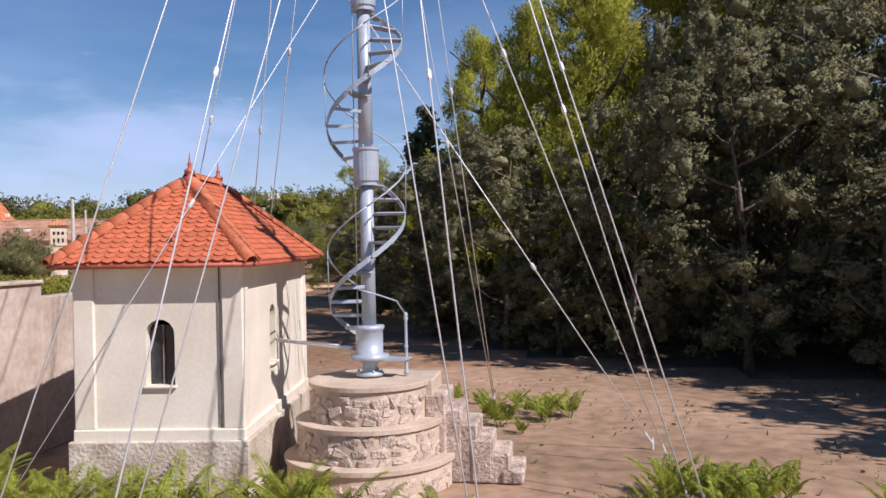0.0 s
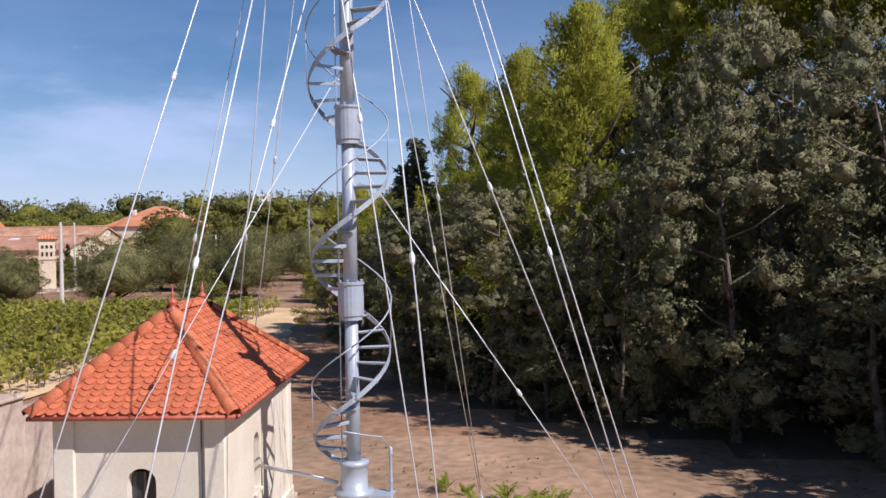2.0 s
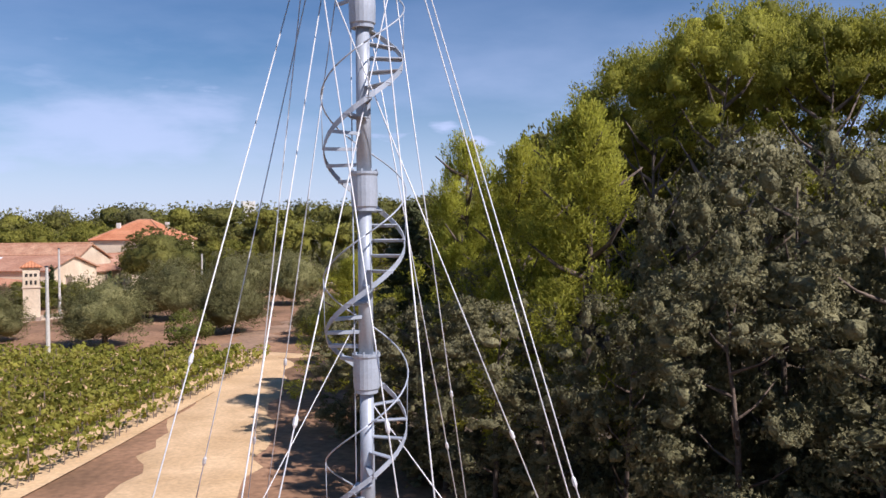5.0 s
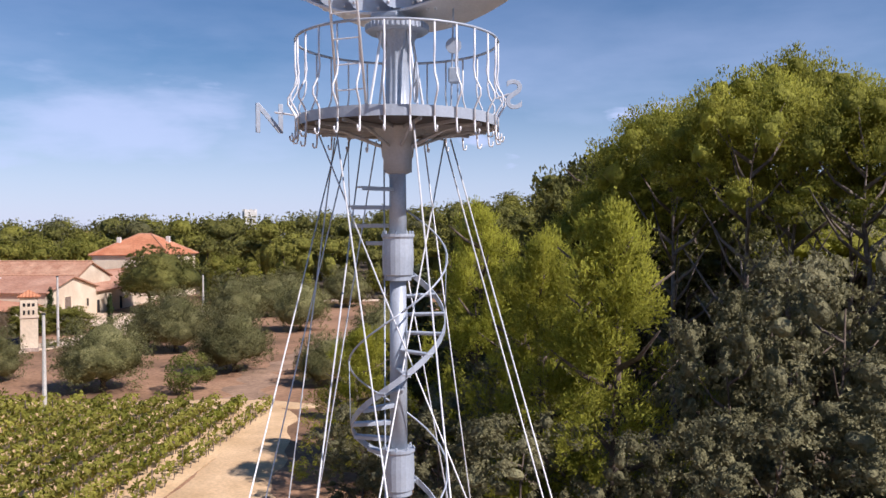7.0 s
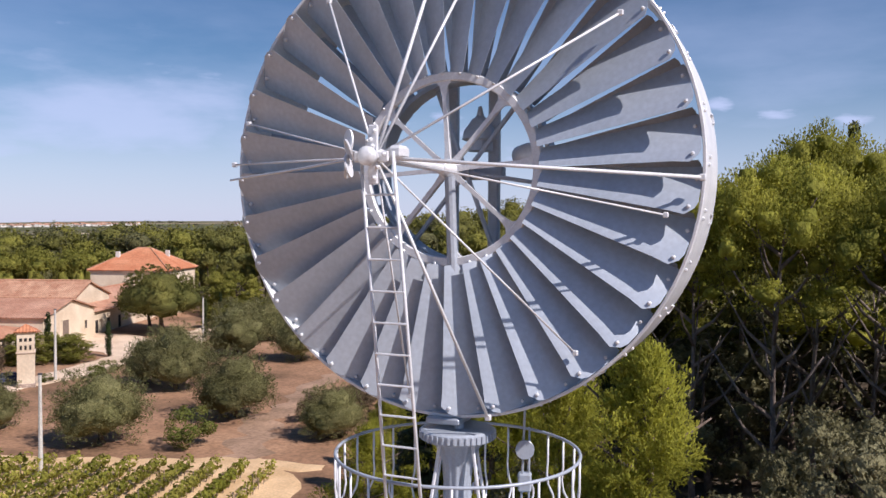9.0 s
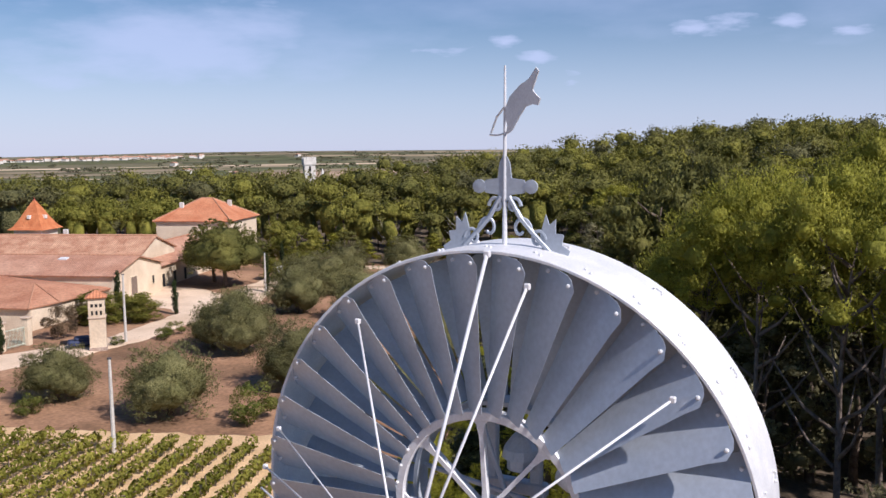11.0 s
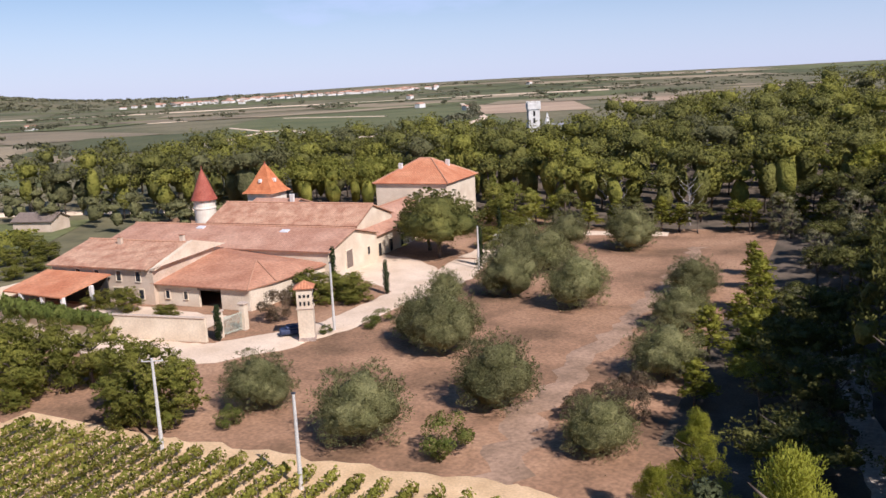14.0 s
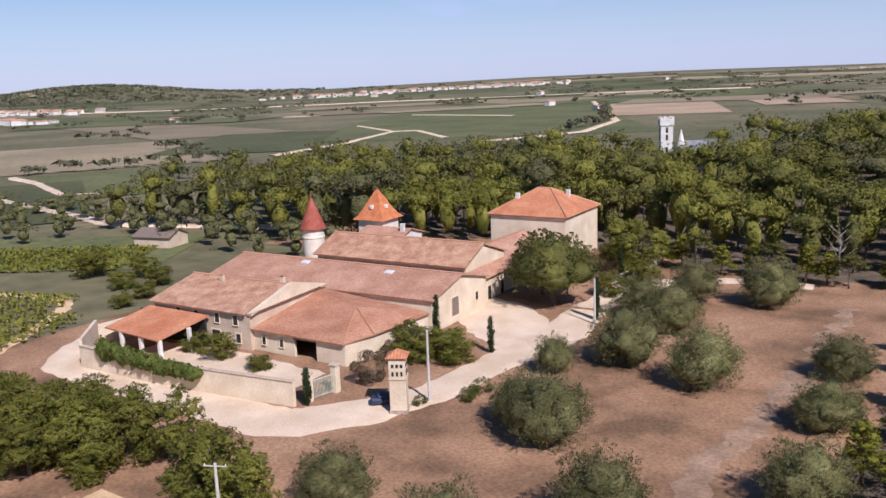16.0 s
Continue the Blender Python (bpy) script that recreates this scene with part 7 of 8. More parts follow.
# wood: key trees along the clearing, and unseen oaks added to shade it
for kind, x, y, h, r, v in (("pine", 4.6, 20.2, 16.4, 4.5, 0), ("pine", 2.2, 23.8, 15.2, 3.9, 1), ("oak", 11.4, 17.2, 15.0, 4.5, 0), ("oak", 8.3, 16.9, 13.2, 3.0, 1), ("oak", 9.0, 12.8, 10.4, 4.0, 0), ("oak", 13.6, 12.2, 12.6, 4.6, 1), ("oak", 18.0, 14.0, 14.5, 5.0, 0), ("oak", 5.6, 14.4, 9.0, 2.7, 1), ("oak", 21.5, 12.0, 14.0, 4.6, 1), ("oak", 25.5, 9.0, 14.0, 5.0, 0), ("oak", 16.6, 8.6, 9.0, 3.6, 1),
                            # Most of these stand out of view on the right, added as shadow casters.
                            ("wood_oak", 29.0, 3.0, 13.0, 5.0, 0), ("wood_oak", 33.0, -4.0, 13.0, 5.0, 1), ("wood_oak", 20.5, 6.0, 11.0, 4.5, 1), ("wood_oak", 25.5, 2.5, 15.0, 6.0, 0), ("wood_oak", 31.0, -1.0, 17.0, 6.5, 1), ("wood_oak", 17.8, 3.6, 12.0, 4.3, 0), ("wood_oak", 19.5, -0.6, 11.5, 4.3, 1), ("wood_oak", 15.4, 1.2, 8.4, 3.0, 0), ("wood_oak", 12.2, 9.8, 6.6, 3.0, 1), ("wood_oak", 15.6, 9.4, 7.2, 3.2, 0), ("wood_oak", 15.6, 6.6, 9.4, 3.2, 0), ("wood_oak", 22.5, -4.5, 12.0, 4.6, 0), ("wood_oak", 23.5, 8.0, 18.0, 5.0, 1), ("wood_oak", 27.5, 5.5, 19.0, 6.0, 0),
                            ("oak", 1.2, 17.6, 8.8, 3.3, 0), ("oak", -2.2, 22.0, 8.0, 3.2, 1), ("oak", 3.2, 16.0, 6.4, 2.6, 0), ("oak", 12.0, 21.8, 13.0, 4.2, 1), ("oak", 16.5, 19.5, 14.0, 4.6, 0), ("oak", 22.0, 18.0, 15.0, 5.0, 1),
                            ("pine", -1.6, 38.0, 16.6, 4.1, 1), ("pine", 0.6, 36.5, 13.6, 4.4, 0), ("pine", -8.4, 36.8, 9.6, 3.6, 1), ("oak", -7.4, 31.4, 6.6, 2.8, 1), ("wood_oak", 13.0, 17.5, 4.2, 3.0, 0), ("wood_oak", 17.2, 17.0, 4.4, 3.2, 1), ("wood_oak", 21.4, 15.4, 4.6, 3.2, 0), ("wood_oak", 25.0, 13.4, 4.8, 3.4, 1), ("wood_oak", 29.0, 11.0, 6.0, 3.8, 0), ("wood_oak", 8.6, 19.0, 4.4, 3.0, 1), ("wood_oak", -1.0, 21.0, 3.2, 2.4, 0), ("wood_oak", 2.0, 20.2, 3.2, 2.4, 1), ("wood_oak", 4.8, 19.0, 3.0, 2.2, 0), ("wood_oak", 7.2, 18.8, 3.0, 2.2, 1), ("wood_oak", 10.2, 18.6, 3.2, 2.4, 0), ("wood_oak", 14.8, 15.8, 3.4, 2.6, 1), ("wood_oak", 18.6, 15.0, 3.4, 2.6, 0), ("wood_oak", 22.4, 13.6, 3.6, 2.6, 1), ("wood_oak", 6.0, 23.5, 6.0, 3.4, 0), ("wood_oak", 10.5, 26.0, 6.5, 3.6, 1), ("wood_oak", 15.0, 25.5, 6.0, 3.6, 0), ("wood_oak", 20.0, 24.5, 7.0, 4.0, 1), ("wood_oak", 26.0, 19.0, 8.0, 4.0, 0), ("wood_oak", 2.0, 23.8, 6.0, 3.2, 1), ("wood_oak", 20.0, 57.0, 15.0, 5.5, 0), ("wood_oak", 27.0, 59.0, 16.0, 5.5, 1), ("wood_oak", 35.0, 55.0, 17.0, 6.0, 0), ("wood_oak", 41.0, 47.0, 18.0, 6.0, 1), ("wood_oak", 43.0, 37.0, 18.0, 6.0, 0), ("wood_oak", 14.0, 56.0, 13.0, 5.0, 1), ("oak", -4.0, 28.6, 8.0, 3.0, 0), ("oak", 0.8, 29.0, 10.0, 3.4, 1), ("fir", -5.6, 41.5, 12.4, 3.4, 0), ("fir", 30.5, 74.5, 28.5, 3.0, 0), ("oak", -9.0, 46.5, 6.0, 3.0, 1), ("pine", -10.5, 53.0, 8.0, 2.6, 0), ("oak", -8.4, 40.5, 6.5, 3.0, 0), ("pine", -8.5, 58.0, 10.0, 2.8, 1), ("pine", -6.6, 47.0, 9.5, 2.6, 0)):
    plant(kind, x, y, h, r, v)
for x, y, h in ((14, 40, 24.0), (20, 37, 22.9), (26, 42, 24.0), (19, 47, 26.0), (11, 47, 23.0), (30, 35, 23.6), (33, 44, 24.8), (24, 52, 26.5), (8, 53, 20), (36, 30, 22.8), (25.5, 30, 22), (31, 25, 20.5)):
    plant("big_pine", x, y, h, 5.6, int(x) % 2, group="pine wood")
for x, y, h in ((-13.8, 97.0, 8.5), (-12.0, 108.5, 6.5), (-12.8, 82.5, 6.6), (-10.5, 118, 9), (-12, 130, 7.5), (-10.5, 66, 4.6), (-13.5, 139, 7), (-8.5, 101, 10), (-8.0, 89, 11)):
    plant("young", x, y, h * 0.85, h * 0.36, 0)
for x, y, h in ((9.5, 62, 22.5), (8.5, 71, 24), (10.5, 80, 25), (9, 91, 23), (16, 68, 25), (17, 57, 25), (13, 76, 26), (15, 86, 25), (6.0, 68, 24.0), (6.8, 79, 24.5), (7.4, 85.5, 19), (8.0, 98, 18), (8.5, 106, 17), (-3, 63, 9), (-3, 73, 10), (-4, 84, 10), (-3, 96, 10)):
    plant("dark_pine", x, y, h, 6.2 if x > 5 else 4.6, int(y) % 3, group="pine wood")
# wood: the rest, scattered
ws = random.Random(21)
placed = []
for _ in range(2600):
    y = ws.uniform(20, 176)
    x = ws.uniform(-18, 72)
    if x < wood_edge(y) + 10.0 or (y < 60 and x < 34 and (x - 14) ** 2 / 28 ** 2 + (y - 34) ** 2 / 24 ** 2 < 1):
        continue
    if 55 < y < 108 and -2.5 < x - 2.2 < 3.5:
        continue
    if any((x - a) ** 2 + (y - b) ** 2 < (25 if x < 34 else 40) for a, b in placed):
        continue
    placed.append((x, y))
    # Mostly dark pines near the edge: their colour carries some deep shade.
    kind = ws.choice(("tall_pine", "dark_pine", "dark_pine", "dark_pine", "wood_oak") if x < 24 else ("tall_pine", "tall_pine", "dark_pine", "wood_oak"))
    h = ws.choice((ws.uniform(8, 11), ws.uniform(10, 14.5)))
    if y > 50:
        h = 6.0 + 0.45 * min(22.0, x - wood_edge(y) - 10.0) + ws.uniform(-1.2, 1.8)
    elif x > 25:
        h += 2
    plant(kind, x, y, h, h * ws.uniform(0.28, 0.40) + 0.6, ws.randrange(3) if kind != "wood_oak" else ws.randrange(2), group="pine wood")
# row of small trees closing the grove
for i in range(15):
    x = -68 + 4.6 * i + ws.uniform(-1, 1)
    plant("young" if i % 3 else "dark_pine", x, 176 + ws.uniform(-3, 3), ws.uniform(6, 9), 3.1, 0, "small pine closing the olive grove", "row of small pines")


def dead_tree(x, y, h, seed):
    rs_ = np.random.RandomState(seed)
    g, tips = limb_geo(rs_, h, 0.2, 0.04, 14, 3.4, 0.3, 0.98, 0.9)
    for q in tips:
        for k in range(3):
            e = q + Vector((rs_.uniform(-0.8, 0.8), rs_.uniform(-0.8, 0.8), rs_.uniform(0.2, 1.0)))
            g.pipe([q, (q + e) / 2 + Vector((0.05, 0, 0.1)), e], 0.02, 4, taper=[0.03, 0.02, 0.008])
    ob = thing("dead_tree", "bare bleached dead tree standing in the wood", "tree", pose(x, y, float(ground_z(x, y)) - 0.1))
    part("trunk", g, M["pale_bark"], ob, smooth=True)


dead_tree(-28.6, 171.0, 8.5, 5)
dead_tree(-46.5, 178.0, 8.0, 6)


# far wood: one sheet of many crowns
def far_wood(name, spots, label, seed, per=190, size=0.62, material=None, core=True):
    rs_ = np.random.RandomState(seed)
    out, bodies = [], []
    for x, y, h, r in spots:
        z0 = float(ground_z(x, y))
        cl = []
        low = rs_.uniform(0.1, 0.3)
        if core:
            cl.append((x, y, z0 + h * 0.74, r * 0.85, h * 0.18))
            cl.append((x + rs_.uniform(-0.8, 0.8), y + rs_.uniform(-0.8, 0.8), z0 + h * 0.42, r * 0.66, h * 0.42))
        for k in range(13 if core else 6):
            a = k * 2.4 + rs_.uniform(-0.4, 0.4)
            q = r * math.sqrt((k + 0.5) / 13) * rs_.uniform(0.75, 0.95) if core else r * rs_.uniform(0.25, 0.75)
            cl.append((x + q * math.cos(a), y + q * math.sin(a), z0 + h * 0.88 - (q / r) ** 2 * h * low - rs_.uniform(0, 0.1) * h, r * rs_.uniform(0.22, 0.42), h * rs_.uniform(0.05, 0.1)))
        c, d = clump_points(rs_, cl[:1] + cl[2:] if core else cl, per, 0.8, 12 if core else 0)
        mid = np.array([x, y, z0 + h * 0.62])
        out.append(leaf_cards("crown", c, d + 0.8 * (c - mid) / r, size, size * 0.55, rs_, 0.8, 0, True))
        if core:
            bodies.append(leaf_core(rs_, cl[:2], mid, 0.56, 7, 4))
    ob = new(name, mesh_quads(name, np.concatenate(bodies) if core else np.zeros((0, 6)), material or M["far_green"], np.concatenate(out)))
    return tagged(ob, label, "wood", kind="stuff")


def scatter(n, box, gap, test, seed, hs, rr):
    s_ = random.Random(seed)
    got, cells = [], {}
    for _ in range(n):
        x, y = s_.uniform(box[0], box[1]), s_.uniform(box[2], box[3])
        if not test(x, y):
            continue
        cx, cy = int(x // gap), int(y // gap)
        if any((x - a) ** 2 + (y - b) ** 2 < gap * gap for i in (-1, 0, 1) for j in (-1, 0, 1) for a, b in cells.get((cx + i, cy + j), ())):
            continue
        cells.setdefault((cx, cy), []).append((x, y))
        got.append((x, y, s_.uniform(*hs), s_.uniform(*rr)))
    return got


def north_wood(x, y):
    if (x + 98) ** 2 + (y - 274) ** 2 < 7 ** 2 or (x + 88) ** 2 + (y - 282) ** 2 < 8 ** 2:
        return False
    if -125 < x < -94 and 158 < y < 186:
        return False
    lim = 171 if x > -62 else (180 if x > -98 else 158 - 0.12 * max(0, -122 - x))
    top = 312 if x > -60 else 312 - 0.62 * (-60 - x) if x > -226 else 206
    return lim < y < top


def lower(spots):
    """Trees before the chateau stay lower, so that it looks out over them."""
    out = []
    for x, y, h, r in spots:
        near = math.hypot(x + 86, y - 268)
        out.append((x, y, h * (0.42 + 0.58 * min(1, near / 48)) if y < 290 else h, r))
    return out


pines = lower(scatter(9000, (-205, 160, 140, 312), 7.0, north_wood, 2, (12.0, 20.5), (4.4, 7.0)))
tint = random.Random(8)
kinds = [tint.random() for _ in pines]
far_wood("far_pine_wood", [p for p, k in zip(pines, kinds) if k < 0.5], "dense dark green pine wood behind the farm and chateau", 31, 470, 0.40, M["far_pine"])
far_wood("far_pine_wood", [p for p, k in zip(pines, kinds) if 0.5 <= k < 0.84], "brighter green pines in the wood behind the farm", 32, 470, 0.40, M["far_pine_light"])
far_wood("far_oak_wood", [p for p, k in zip(pines, kinds) if k >= 0.84], "grey-green oaks in the wood behind the farm", 34, 470, 0.40, M["far_oak"])
trunks = Geo()
for x, y, h, r in pines:
    if y < 215:
        z0 = float(ground_z(x, y))
        trunks.pipe([(x, y, z0 - 0.2), (x + 0.15, y, z0 + h * 0.35), (x - 0.1, y + 0.1, z0 + h * 0.7)], 0.2, 5)
solo("pine_trunks", trunks, M["bark"], "grey-brown trunks of the wood behind the farm", "trunks", kind="stuff", smooth=True)
east = scatter(5000, (70, 220, 30, 315), 9.2, lambda x, y: True, 5, (8, 12), (5.0, 6.8))
far_wood("hill_wood", east, "pine wood covering the low hill", 33, 110, 0.6, M["far_pine"])
yellow = scatter(900, (-124, -96, 162, 184), 5.6, lambda x, y: y > 166 + 0.2 * (x + 110), 9, (12.5, 15), (3.6, 4.8))
far_wood("plane_trees", yellow, "tall yellow-green plane trees behind the barns", 35, 700, 0.34, M["broad"])
west = scatter(700, (-260, -128, 95, 165), 8.5, lambda x, y: (x + 150) ** 2 / 50 ** 2 + (y - 150) ** 2 / 16 ** 2 < 1 or x < -205, 12, (4, 9), (3, 4.5))
far_wood("west_thicket", west, "mixed thicket beside the fields", 37, 170, 0.36, M["far_oak"])

# vineyard rows
vine_rs = np.random.RandomState(6)
row_x = [-19.2 - 2.22 * k for k in range(23)]
for i, x in enumerate(row_x):
    y0, y1 = 15.5, 53.2 - 0.06 * i
    if x < -46:
        y0 = 20
    n = int((y1 - y0) * (78 if i else 30))
    y = vine_rs.uniform(y0, y1, n)
    lump = 0.72 + 0.28 * np.sin(y * 5.1 + i * 2) * np.sin(y * 2.3 + i)
    a = vine_rs.uniform(0, math.tau, n)
    q = np.sqrt(vine_rs.uniform(0.2, 1, n)) * lump
    c = np.stack([x + 0.62 * q * np.cos(a), y, 0.95 + 0.66 * q * np.sin(a) + ground_z(x, y)], 1)
    v = leaf_cards("vine", c, np.stack([np.cos(a), np.zeros(n), np.sin(a)], 1), 0.15, 0.12, vine_rs, 0.8)
    row = tagged(new("vine_row", mesh_quads("vine_row", v, M["vine"])), "row of green vines turning yellow on sandy soil", "vine row", "vineyard rows", "stuff")
    stakes = Geo()
    for k in range(int((y1 - y0) / 4)):
        stakes.box((x, y0 + 1 + 4 * k, 0.75 + float(ground_z(x, y0 + 1 + 4 * k))), (0.06, 0.06, 1.6), 0.01)
    for k in range(int((y1 - y0) / 1.2)):
        yy = y0 + 0.5 + 1.2 * k
        gz_ = float(ground_z(x, yy))
        stakes.pipe([(x, yy, gz_ - 0.05), (x + 0.05, yy + 0.06, gz_ + 0.35), (x, yy, gz_ + 0.8)], 0.03, 5)
    part("stakes_and_stems", stakes, M["shutter"], row, "wooden stakes and dark stems")["kind"] = "stuff"



def vine_block(cx, cy, w, d, ang, gap, label, seed, dense=7):
    """A plot of vine rows far from the camera, w along the rows and d across them."""
    rs_ = np.random.RandomState(seed)
    ca, sa = math.cos(ang), math.sin(ang)
    out = []
    for k in range(int(d / gap)):
        v = -d / 2 + gap * (k + 0.5)
        n_ = int(w * dense * rs_.uniform(0.85, 1.1))
        u = rs_.uniform(-w / 2, w / 2, n_) + rs_.uniform(-1, 1)
        a = rs_.uniform(0, math.pi, n_)
        q = rs_.uniform(0.5, 1, n_)
        off = v + 0.7 * q * np.cos(a)
        x, y = cx + u * ca - off * sa, cy + u * sa + off * ca
        c = np.stack([x, y, ground_z(x, y) + 0.5 + 0.9 * q * np.sin(a)], 1)
        nor = np.stack([-np.cos(a) * sa, np.cos(a) * ca, np.sin(a)], 1)
        out.append(leaf_cards("v", c, nor, 0.34, 0.3, rs_, 0.5))
    tagged(new("vine_plot", mesh_quads("vine_plot", np.concatenate(out), M["vine"])), label, "vineyard", kind="stuff")


vine_block(-140, 72, 34, 24, 0.35, 2.4, "plot of leafy green vines beside the farm road", 61)
vine_block(-158, 84, 40, 12, 0.35, 2.4, "narrow plot of green vines between earth tracks", 62)
vine_block(-186, 110, 56, 26, 0.55, 2.4, "plot of dark green vines beyond the barns", 63, 9)
soil = Geo()
sy = list(np.linspace(13.5, 54.5, 24))
soil.add([(x, y, float(ground_z(x, y)) + 0.075) for k, y in enumerate(sy) for x in (-72, -18.2 - 0.02 * k)], [(2 * k, 2 * k + 1, 2 * k + 3, 2 * k + 2) for k in range(23)])
solo("vineyard_soil", soil, M["sand"], "sandy soil between the vine rows", "soil", kind="structure")
# weeds and feathery shoots near the clearing
def fern(x, y, h, seed):
    rs_ = np.random.RandomState(seed)
    ob = thing("feathery_shoot", "green feathery shoots of a young tree of heaven", "shoot", pose(x, y, 0, 0, 0, seed * 40), "feathery shoots")
    for k in range(10):
        vs_ = []
        a = rs_.uniform(0, math.tau)
        L = h * rs_.uniform(0.7, 1.15)
        base = np.array([rs_.uniform(-0.15, 0.15), rs_.uniform(-0.15, 0.15), 0.0])
        hz = rs_.uniform(0.3, 0.75)
        pts = []
        for q in np.linspace(0, 1, 9):
            pts.append(base + np.array([math.cos(a) * L * hz * q, math.sin(a) * L * hz * q, L * (1.2 * q - 0.55 * q * q) * (1.15 - hz * 0.5)]))
        side = np.array([-math.sin(a), math.cos(a), 0])
        for q in np.linspace(0.18, 1, 26):
            i = min(7, int(q * 8))
            p = pts[i] + (pts[i + 1] - pts[i]) * (q * 8 - i)
            d = pts[i + 1] - pts[i]
            d = d / np.linalg.norm(d)
            for s in (-1, 1):
                ll = 0.15 * h * (1.1 - 0.8 * q) * rs_.uniform(0.8, 1.15)
                tip = p + side * s * ll + d * ll * 0.35 + np.array([0, 0, -0.2 * ll])
                w = d * ll * 0.14
                mid = (p + tip) / 2 + np.array([0, 0, 0.02])
                vs_ += [p, mid + w, tip, mid - w]
        g = Geo().pipe([tuple(p) for p in pts], 0.008, 4)
        g.add([tuple(p) for p in vs_], [tuple(range(4 * j, 4 * j + 4)) for j in range(len(vs_) // 4)])
        part("frond", g, M["fern"], ob)
    return ob


ferns = [fern(-3.2, -3.3, 1.45, 1), fern(-2.2, -3.1, 1.5, 2), fern(6.0, -1.6, 1.0, 3)]
fs = random.Random(3)
for x, y in ((-1.5, -3.1), (-0.9, -2.8), (-2.7, -2.9), (-3.9, -3.2), (-1.9, -3.9), (-0.5, -3.2), (-4.6, -3.0), (-5.8, -2.4), (-5.2, -2.6), (0.1, -3.2), (-1.2, -3.7), (-6.4, -2.0), (-3.4, -4.2), (-2.6, -4.2), (-0.6, -2.5), (0.6, -3.5)):
    copy_thing(fs.choice(ferns[:2]), pose(x, y, 0, 0, 0, fs.uniform(0, 360)) @ Matrix.Scale(fs.uniform(0.75, 1.05), 4))
for x, y in ((4.6, -1.5), (5.0, -1.1), (5.5, -0.8), (6.2, -1.0), (4.2, -1.7), (5.6, -1.5), (6.0, -0.5), (5.2, -0.3), (8.0, -1.4), (3.9, -1.9), (4.9, -0.7), (6.6, -0.8), (8.5, -1.2), (1.5, -2.6), (1.2, -2.2), (2.0, 5.2), (2.5, 5.6), (2.9, 4.8), (1.9, 4.2), (2.4, 3.6), (1.2, 6.8), (0.6, 7.0), (3.0, 6.3), (3.4, 5.3), (1.6, 5.0), (2.2, 6.4)):
    copy_thing(ferns[2], pose(x, y, 0, 0, 0, fs.uniform(0, 360)) @ Matrix.Scale(fs.uniform(0.45, 1.0), 4))
# sparse dry grass and weeds over the clearing and the grove
gr = np.random.RandomState(9)
gc = []
for n_, x0, x1, y0, y1, s_ in ((2400, -6, 24, -3, 14, 0.06), (1500, -58, -12, 60, 172, 0.14)):
    x, y = gr.uniform(x0, x1, n_), gr.uniform(y0, y1, n_)
    patch = np.sin(x * 0.7 + 1) * np.sin(y * 0.9) + 0.5 * np.sin(x * 2.1) * np.sin(y * 1.7 + 2) + gr.uniform(-0.6, 0.6, n_)
    k = patch > 0.2
    x, y = x[k], y[k]
    c = np.stack([x, y, ground_z(x, y) + s_ * 0.6], 1)
    gc.append(leaf_cards("g", c, np.tile([0.0, 0.0, 0.4], (len(c), 1)), s_, s_ * 0.4, gr, 0.9))
tagged(new("dry_grass", mesh_quads("dry_grass", np.concatenate(gc), M["straw"])), "sparse dry grass and leaf litter on the earth", "grass", kind="stuff")

# ---- distance: fields, hedges, roads, town ----
ds = random.Random(14)


def flat_patch(name, cx, cy, w, d, ang, material, label, cat, lift):
    ca, sa = math.cos(ang), math.sin(ang)
    nx, ny = 8, 8
    verts = []
    for j in range(ny + 1):
        for i in range(nx + 1):
            u, v = (i / nx - 0.5) * w, (j / ny - 0.5) * d
            x, y = cx + u * ca - v * sa, cy + u * sa + v * ca
            verts.append((x, y, float(ground_z(x, y)) + lift))
    faces = [(j * (nx + 1) + i, j * (nx + 1) + i + 1, (j + 1) * (nx + 1) + i + 1, (j + 1) * (nx + 1) + i) for j in range(ny) for i in range(nx)]
    return solo(name, Geo().add(verts, faces), material, label, cat, kind="structure")


flat_patch("field", -200, 112, 90, 40, 0.55, M["field_green"], "green vineyard beside the farm", "field", 0.1)
for i_, (cx, cy, w, d, ang, m_, lab) in enumerate(((-430, 700, 560, 230, 2.1, "field_green", "wide dark green vineyard on the plain"), (-310, 840, 290, 110, 1.94, "field_earth", "bare orange ploughed field beyond the wood"),
                                  (-450, 300, 200, 110, 2.62, "field_tan", "pale stubble field on the plain"), (-310, 214, 100, 52, 2.6, "field_green", "dark green vineyard on the plain"),
                                  (-286, 168, 120, 38, 2.6, "field_green", "dark green vineyard on the plain"), (-700, 530, 430, 110, 2.75, "field_tan", "pale stubble field on the plain"),
                                  (-425, 405, 190, 90, 2.2, "field_green", "green vineyard on the plain"), (-215, 960, 230, 80, 1.95, "field_earth", "bare orange ploughed field beyond the wood"), (-560, 1360, 300, 150, 2.0, "field_tan", "pale stubble field on the plain"))):
    flat_patch("field", cx, cy, w, d, ang, M[m_], lab, "field", 0.2 + 0.04 * i_)
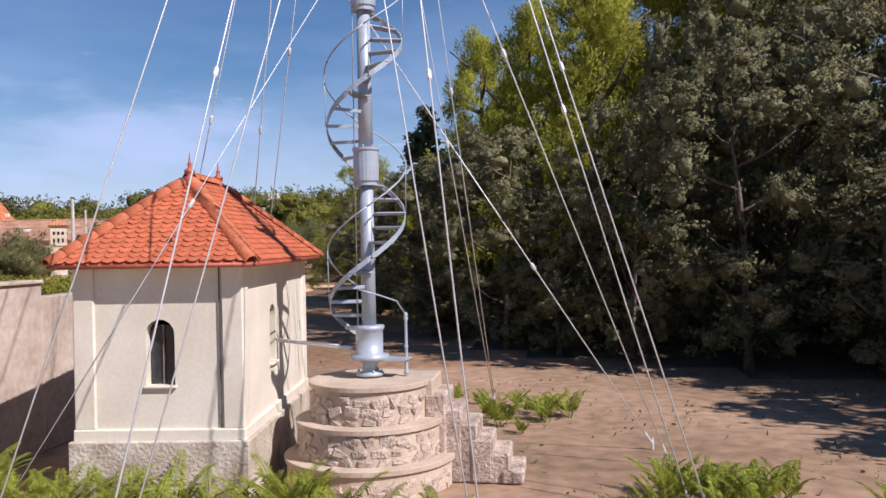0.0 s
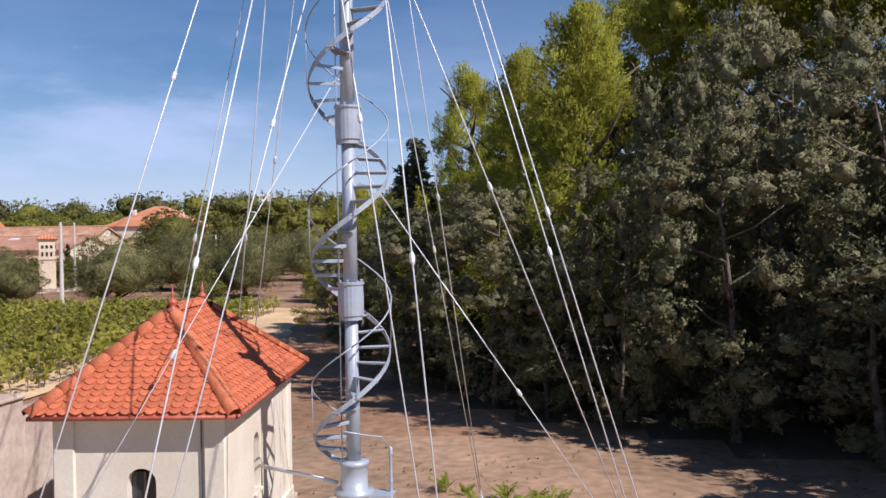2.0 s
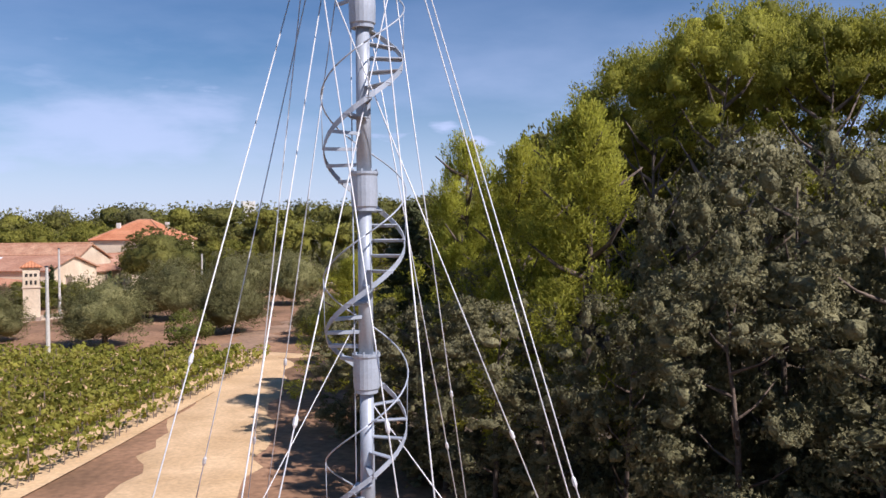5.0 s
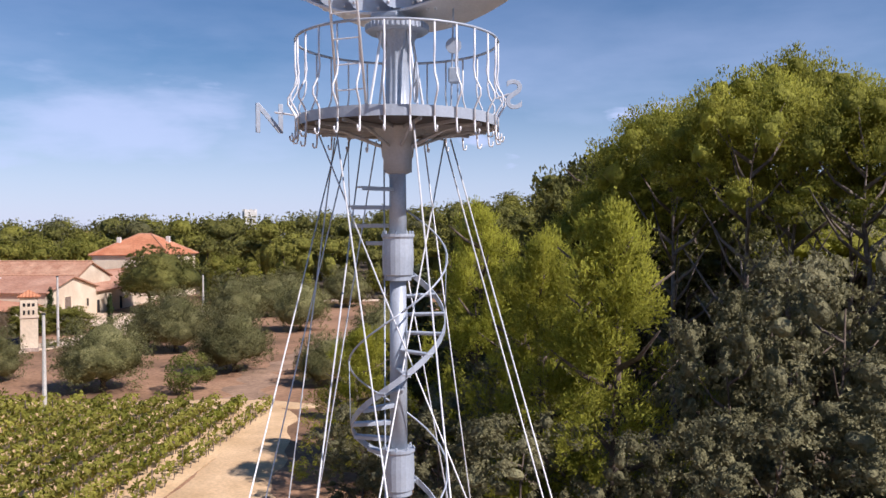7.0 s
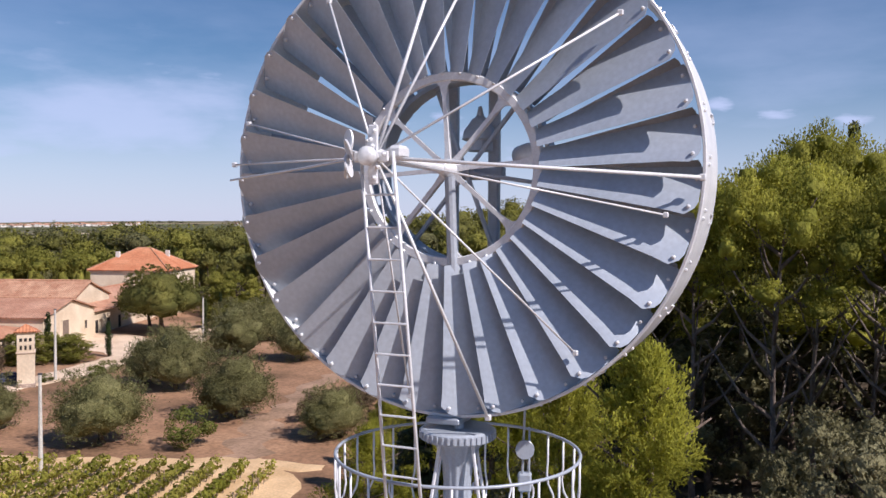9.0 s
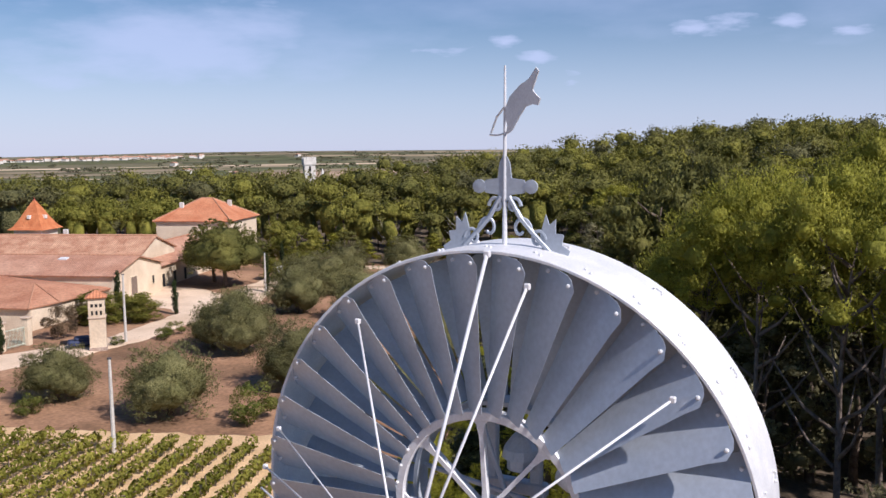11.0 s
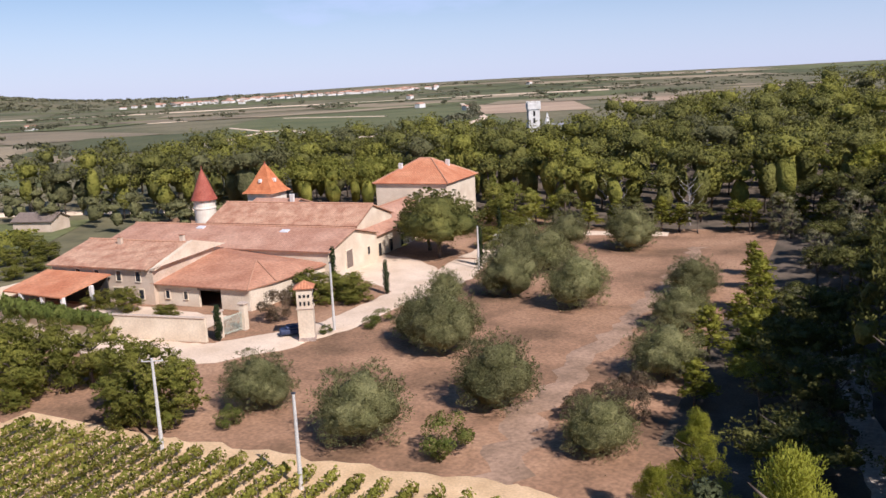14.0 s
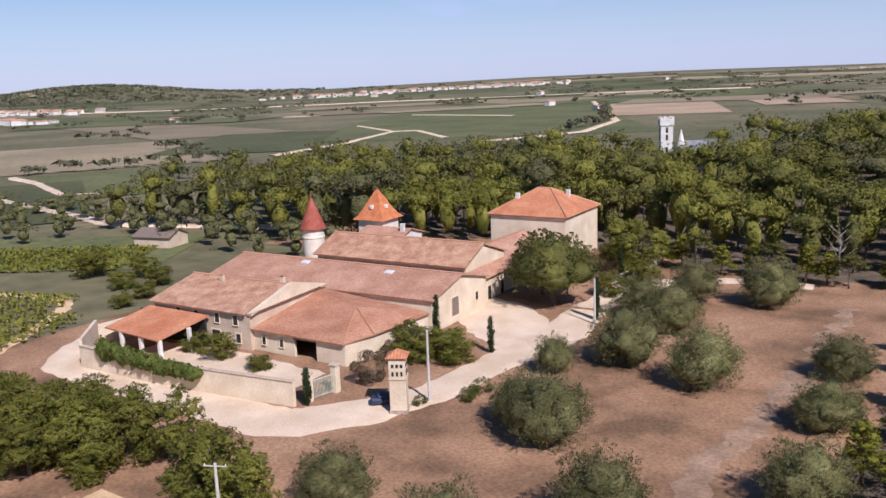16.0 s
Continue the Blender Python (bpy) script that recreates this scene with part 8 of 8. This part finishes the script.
for k in range(130):
    r = ds.uniform(1080, 3600)
    a = radians(ds.uniform(-20, 82))
    cx, cy = -r * math.sin(a), r * math.cos(a)
    green = ds.random() < 0.68
    flat_patch("field", cx, cy, ds.uniform(0.10, 0.28) * r + 30, ds.uniform(0.05, 0.13) * r + 20, 0.6 + ds.uniform(-0.35, 0.35), M["field_green" if green else "field_tan"],
               "green vineyard field on the far plain" if green else "pale ploughed field on the far plain", "field", 0.35 + 0.004 * k)
hedge = []
for k in range(420):
    r = ds.uniform(760, 2900)
    a = radians(ds.uniform(-20, 82))
    cx, cy = -r * math.sin(a), r * math.cos(a)
    if math.hypot(cx + 430, cy - 700) < 270:
        continue
    run = ds.randrange(2, 9)
    dirn = 0.6 + (math.pi / 2 if ds.random() < 0.4 else 0) + ds.uniform(-0.3, 0.3)
    for q in range(run):
        hedge.append((cx + q * 9 * math.cos(dirn), cy + q * 9 * math.sin(dirn), ds.uniform(3.5, 8), ds.uniform(3.5, 6.5)))
for (x0, y0), (x1, y1) in (((-445, 345), (-376, 323)), ((-378, 219), (-353, 278)), ((-353, 278), (-330, 300)), ((-386, 869), (-270, 618)), ((-270, 618), (-250, 507)), ((-620, 400), (-560, 420)), ((-300, 240), (-270, 228))):
    n_ = int(math.hypot(x1 - x0, y1 - y0) / 7)
    for q in range(n_):
        hedge.append((x0 + (x1 - x0) * q / n_ + ds.uniform(-3, 3), y0 + (y1 - y0) * q / n_ + ds.uniform(-3, 3), ds.uniform(3.5, 7), ds.uniform(3, 5)))
far_wood("far_hedges", hedge, "dark hedges and tree lines between far fields", 41, 15, 2.2, M["far_green"], False)
mound_spots = [( -2950 + ds.gauss(0, 380), 1950 + ds.gauss(0, 380), 9, 16) for _ in range(900)]
far_wood("far_hill_wood", mound_spots, "dark wood covering the far hill", 43, 22, 6.0, M["far_green"], False)
for k, (pts, w) in enumerate((([(-330, 326), (-347, 403), (-384, 498), (-370, 509), (-304, 450)], 5), ([(-384, 498), (-470, 560)], 4), ([(-611, 1051), (-492, 1073), (-358, 803), (-264, 621), (-238, 507), (-265, 422)], 7), ([(-560, 760), (-494, 737), (-402, 706)], 6), ([(-372, 209), (-343, 203), (-288, 182), (-278, 191)], 4), ([(-900, 700), (-620, 900), (-560, 960)], 8), ([(-1500, 900), (-1000, 1300), (-400, 1500)], 12), ([(-150, 170), (-210, 150), (-330, 170)], 4))):
    ribbon("far_track", [((x - 0.23) / 0.9446, (y + 0.76) / 0.9438) for x, y in pts], [w] * len(pts), M["gravel"], "pale track across the far plain", 0.5 + 0.02 * k + (0.6 if w > 8 else 0), 0.6, 50 + k)
tg_w, tg_r = Geo(), Geo()
for k in range(284):
    if k < 170:
        q = ds.random()
        x, y = -1480 + 450 * q + ds.gauss(0, 30), 1860 + 210 * q + ds.gauss(0, 60)
    elif k < 215:
        q = ds.random()
        x, y = -1560 + 200 * q + ds.gauss(0, 40), 1560 + 160 * q + ds.gauss(0, 60)
    elif k < 255:
        x, y = ds.gauss(-1520, 50), ds.gauss(885, 40)
    elif k < 270:
        x, y = ds.gauss(-1140, 18), ds.gauss(635, 14)
    else:
        r = ds.uniform(700, 3400)
        a = radians(ds.uniform(5, 78))
        x, y = -r * math.sin(a), r * math.cos(a)
    z = float(ground_z(x, y))
    w, d, h = ds.uniform(8, 16), ds.uniform(8, 13), ds.uniform(4, 7.5)
    rot = pose(0, 0, 0, 0, 0, ds.uniform(0, 90))
    tg_w.box((x, y, z + h / 2), (w, d, h), 0.2, rot)
    c = [rot @ Vector((sx * w * 0.53, sy * d * 0.53, 0)) + Vector((x, y, z + h)) for sx, sy in ((-1, -1), (1, -1), (1, 1), (-1, 1))]
    e = [rot @ Vector((sx * w * 0.5, 0, h * 0.28)) + Vector((x, y, z + h)) for sx in (-1, 1)]
    tg_r.add(c + e, [(0, 1, 5, 4), (2, 3, 4, 5), (1, 2, 5), (3, 0, 4)])
tagged(solo("far_town_walls", tg_w, M["white_stone"], "pale walls of a far town on the plain", "town"), kind="stuff")
tagged(solo("far_town_roofs", tg_r, M["roof_pink"], "pinkish roofs of a far town on the plain", "town"), kind="stuff")
cot = thing("cottage", "small pale cottage among trees beyond the farm", "house", pose(-172, 137, 0, 0, 0, 15))
walls(cot, -5, 5, -3.5, 3.5, 3.2, M["old_render"], 0.4, ("x", 4.6, 0))
roof_part(cot, [[(-5.4, -4, 3.1), (5.4, -4, 3.1), (5.4, 0, 4.8), (-5.4, 0, 4.8)], [(-5.4, 4, 3.1), (5.4, 4, 3.1), (5.4, 0, 4.8), (-5.4, 0, 4.8)]], M["shutter"])

# ---- small pieces last: pump house tiles and pedestal stones ----
tile_slope(A0, A1, R0, R0, True, roof)
tile_slope(A1, A2, R0, R1, True, roof)
tile_slope(A2, A3, R1, R1, False, roof)
tile_slope(A3, A0, R1, R0, False, roof)
STONES = []
for s in range(6):
    rs2 = random.Random(40 + s)
    g = Geo().box((0, 0, 0), (0.30, 0.10, 0.17), 0.035)
    g.v = [(x + rs2.uniform(-0.03, 0.03), y + rs2.uniform(-0.015, 0.015), zz + rs2.uniform(-0.02, 0.02)) for x, y, zz in g.v]
    me = g.mesh("rubble_stone")
    me.materials.append(M["stone"])
    STONES.append(me)
ps = random.Random(77)
for r, z0, z1 in TIERS:
    z = z0 + 0.08 if z0 else 0.06
    while z < z1 - 0.14:
        n = int(math.tau * r / 0.30)
        off = ps.uniform(0, 1)
        for k in range(n):
            a = math.tau * (k + off) / n
            if -0.25 < a % math.tau < 0.55 or a % math.tau > math.tau - 0.2:
                continue
            part("rubble_stone", ps.choice(STONES), M["stone"], pedestal, at=pose(r * math.cos(a) * 0.956, r * math.sin(a) * 0.956, z + ps.uniform(-0.035, 0.035), ps.uniform(-8, 8), ps.uniform(-28, 28), math.degrees(a) + 90 + ps.uniform(-9, 9)) @ Matrix.Diagonal((ps.uniform(0.55, 1.05), 1, ps.uniform(0.7, 1.35), 1)))
        z += 0.165
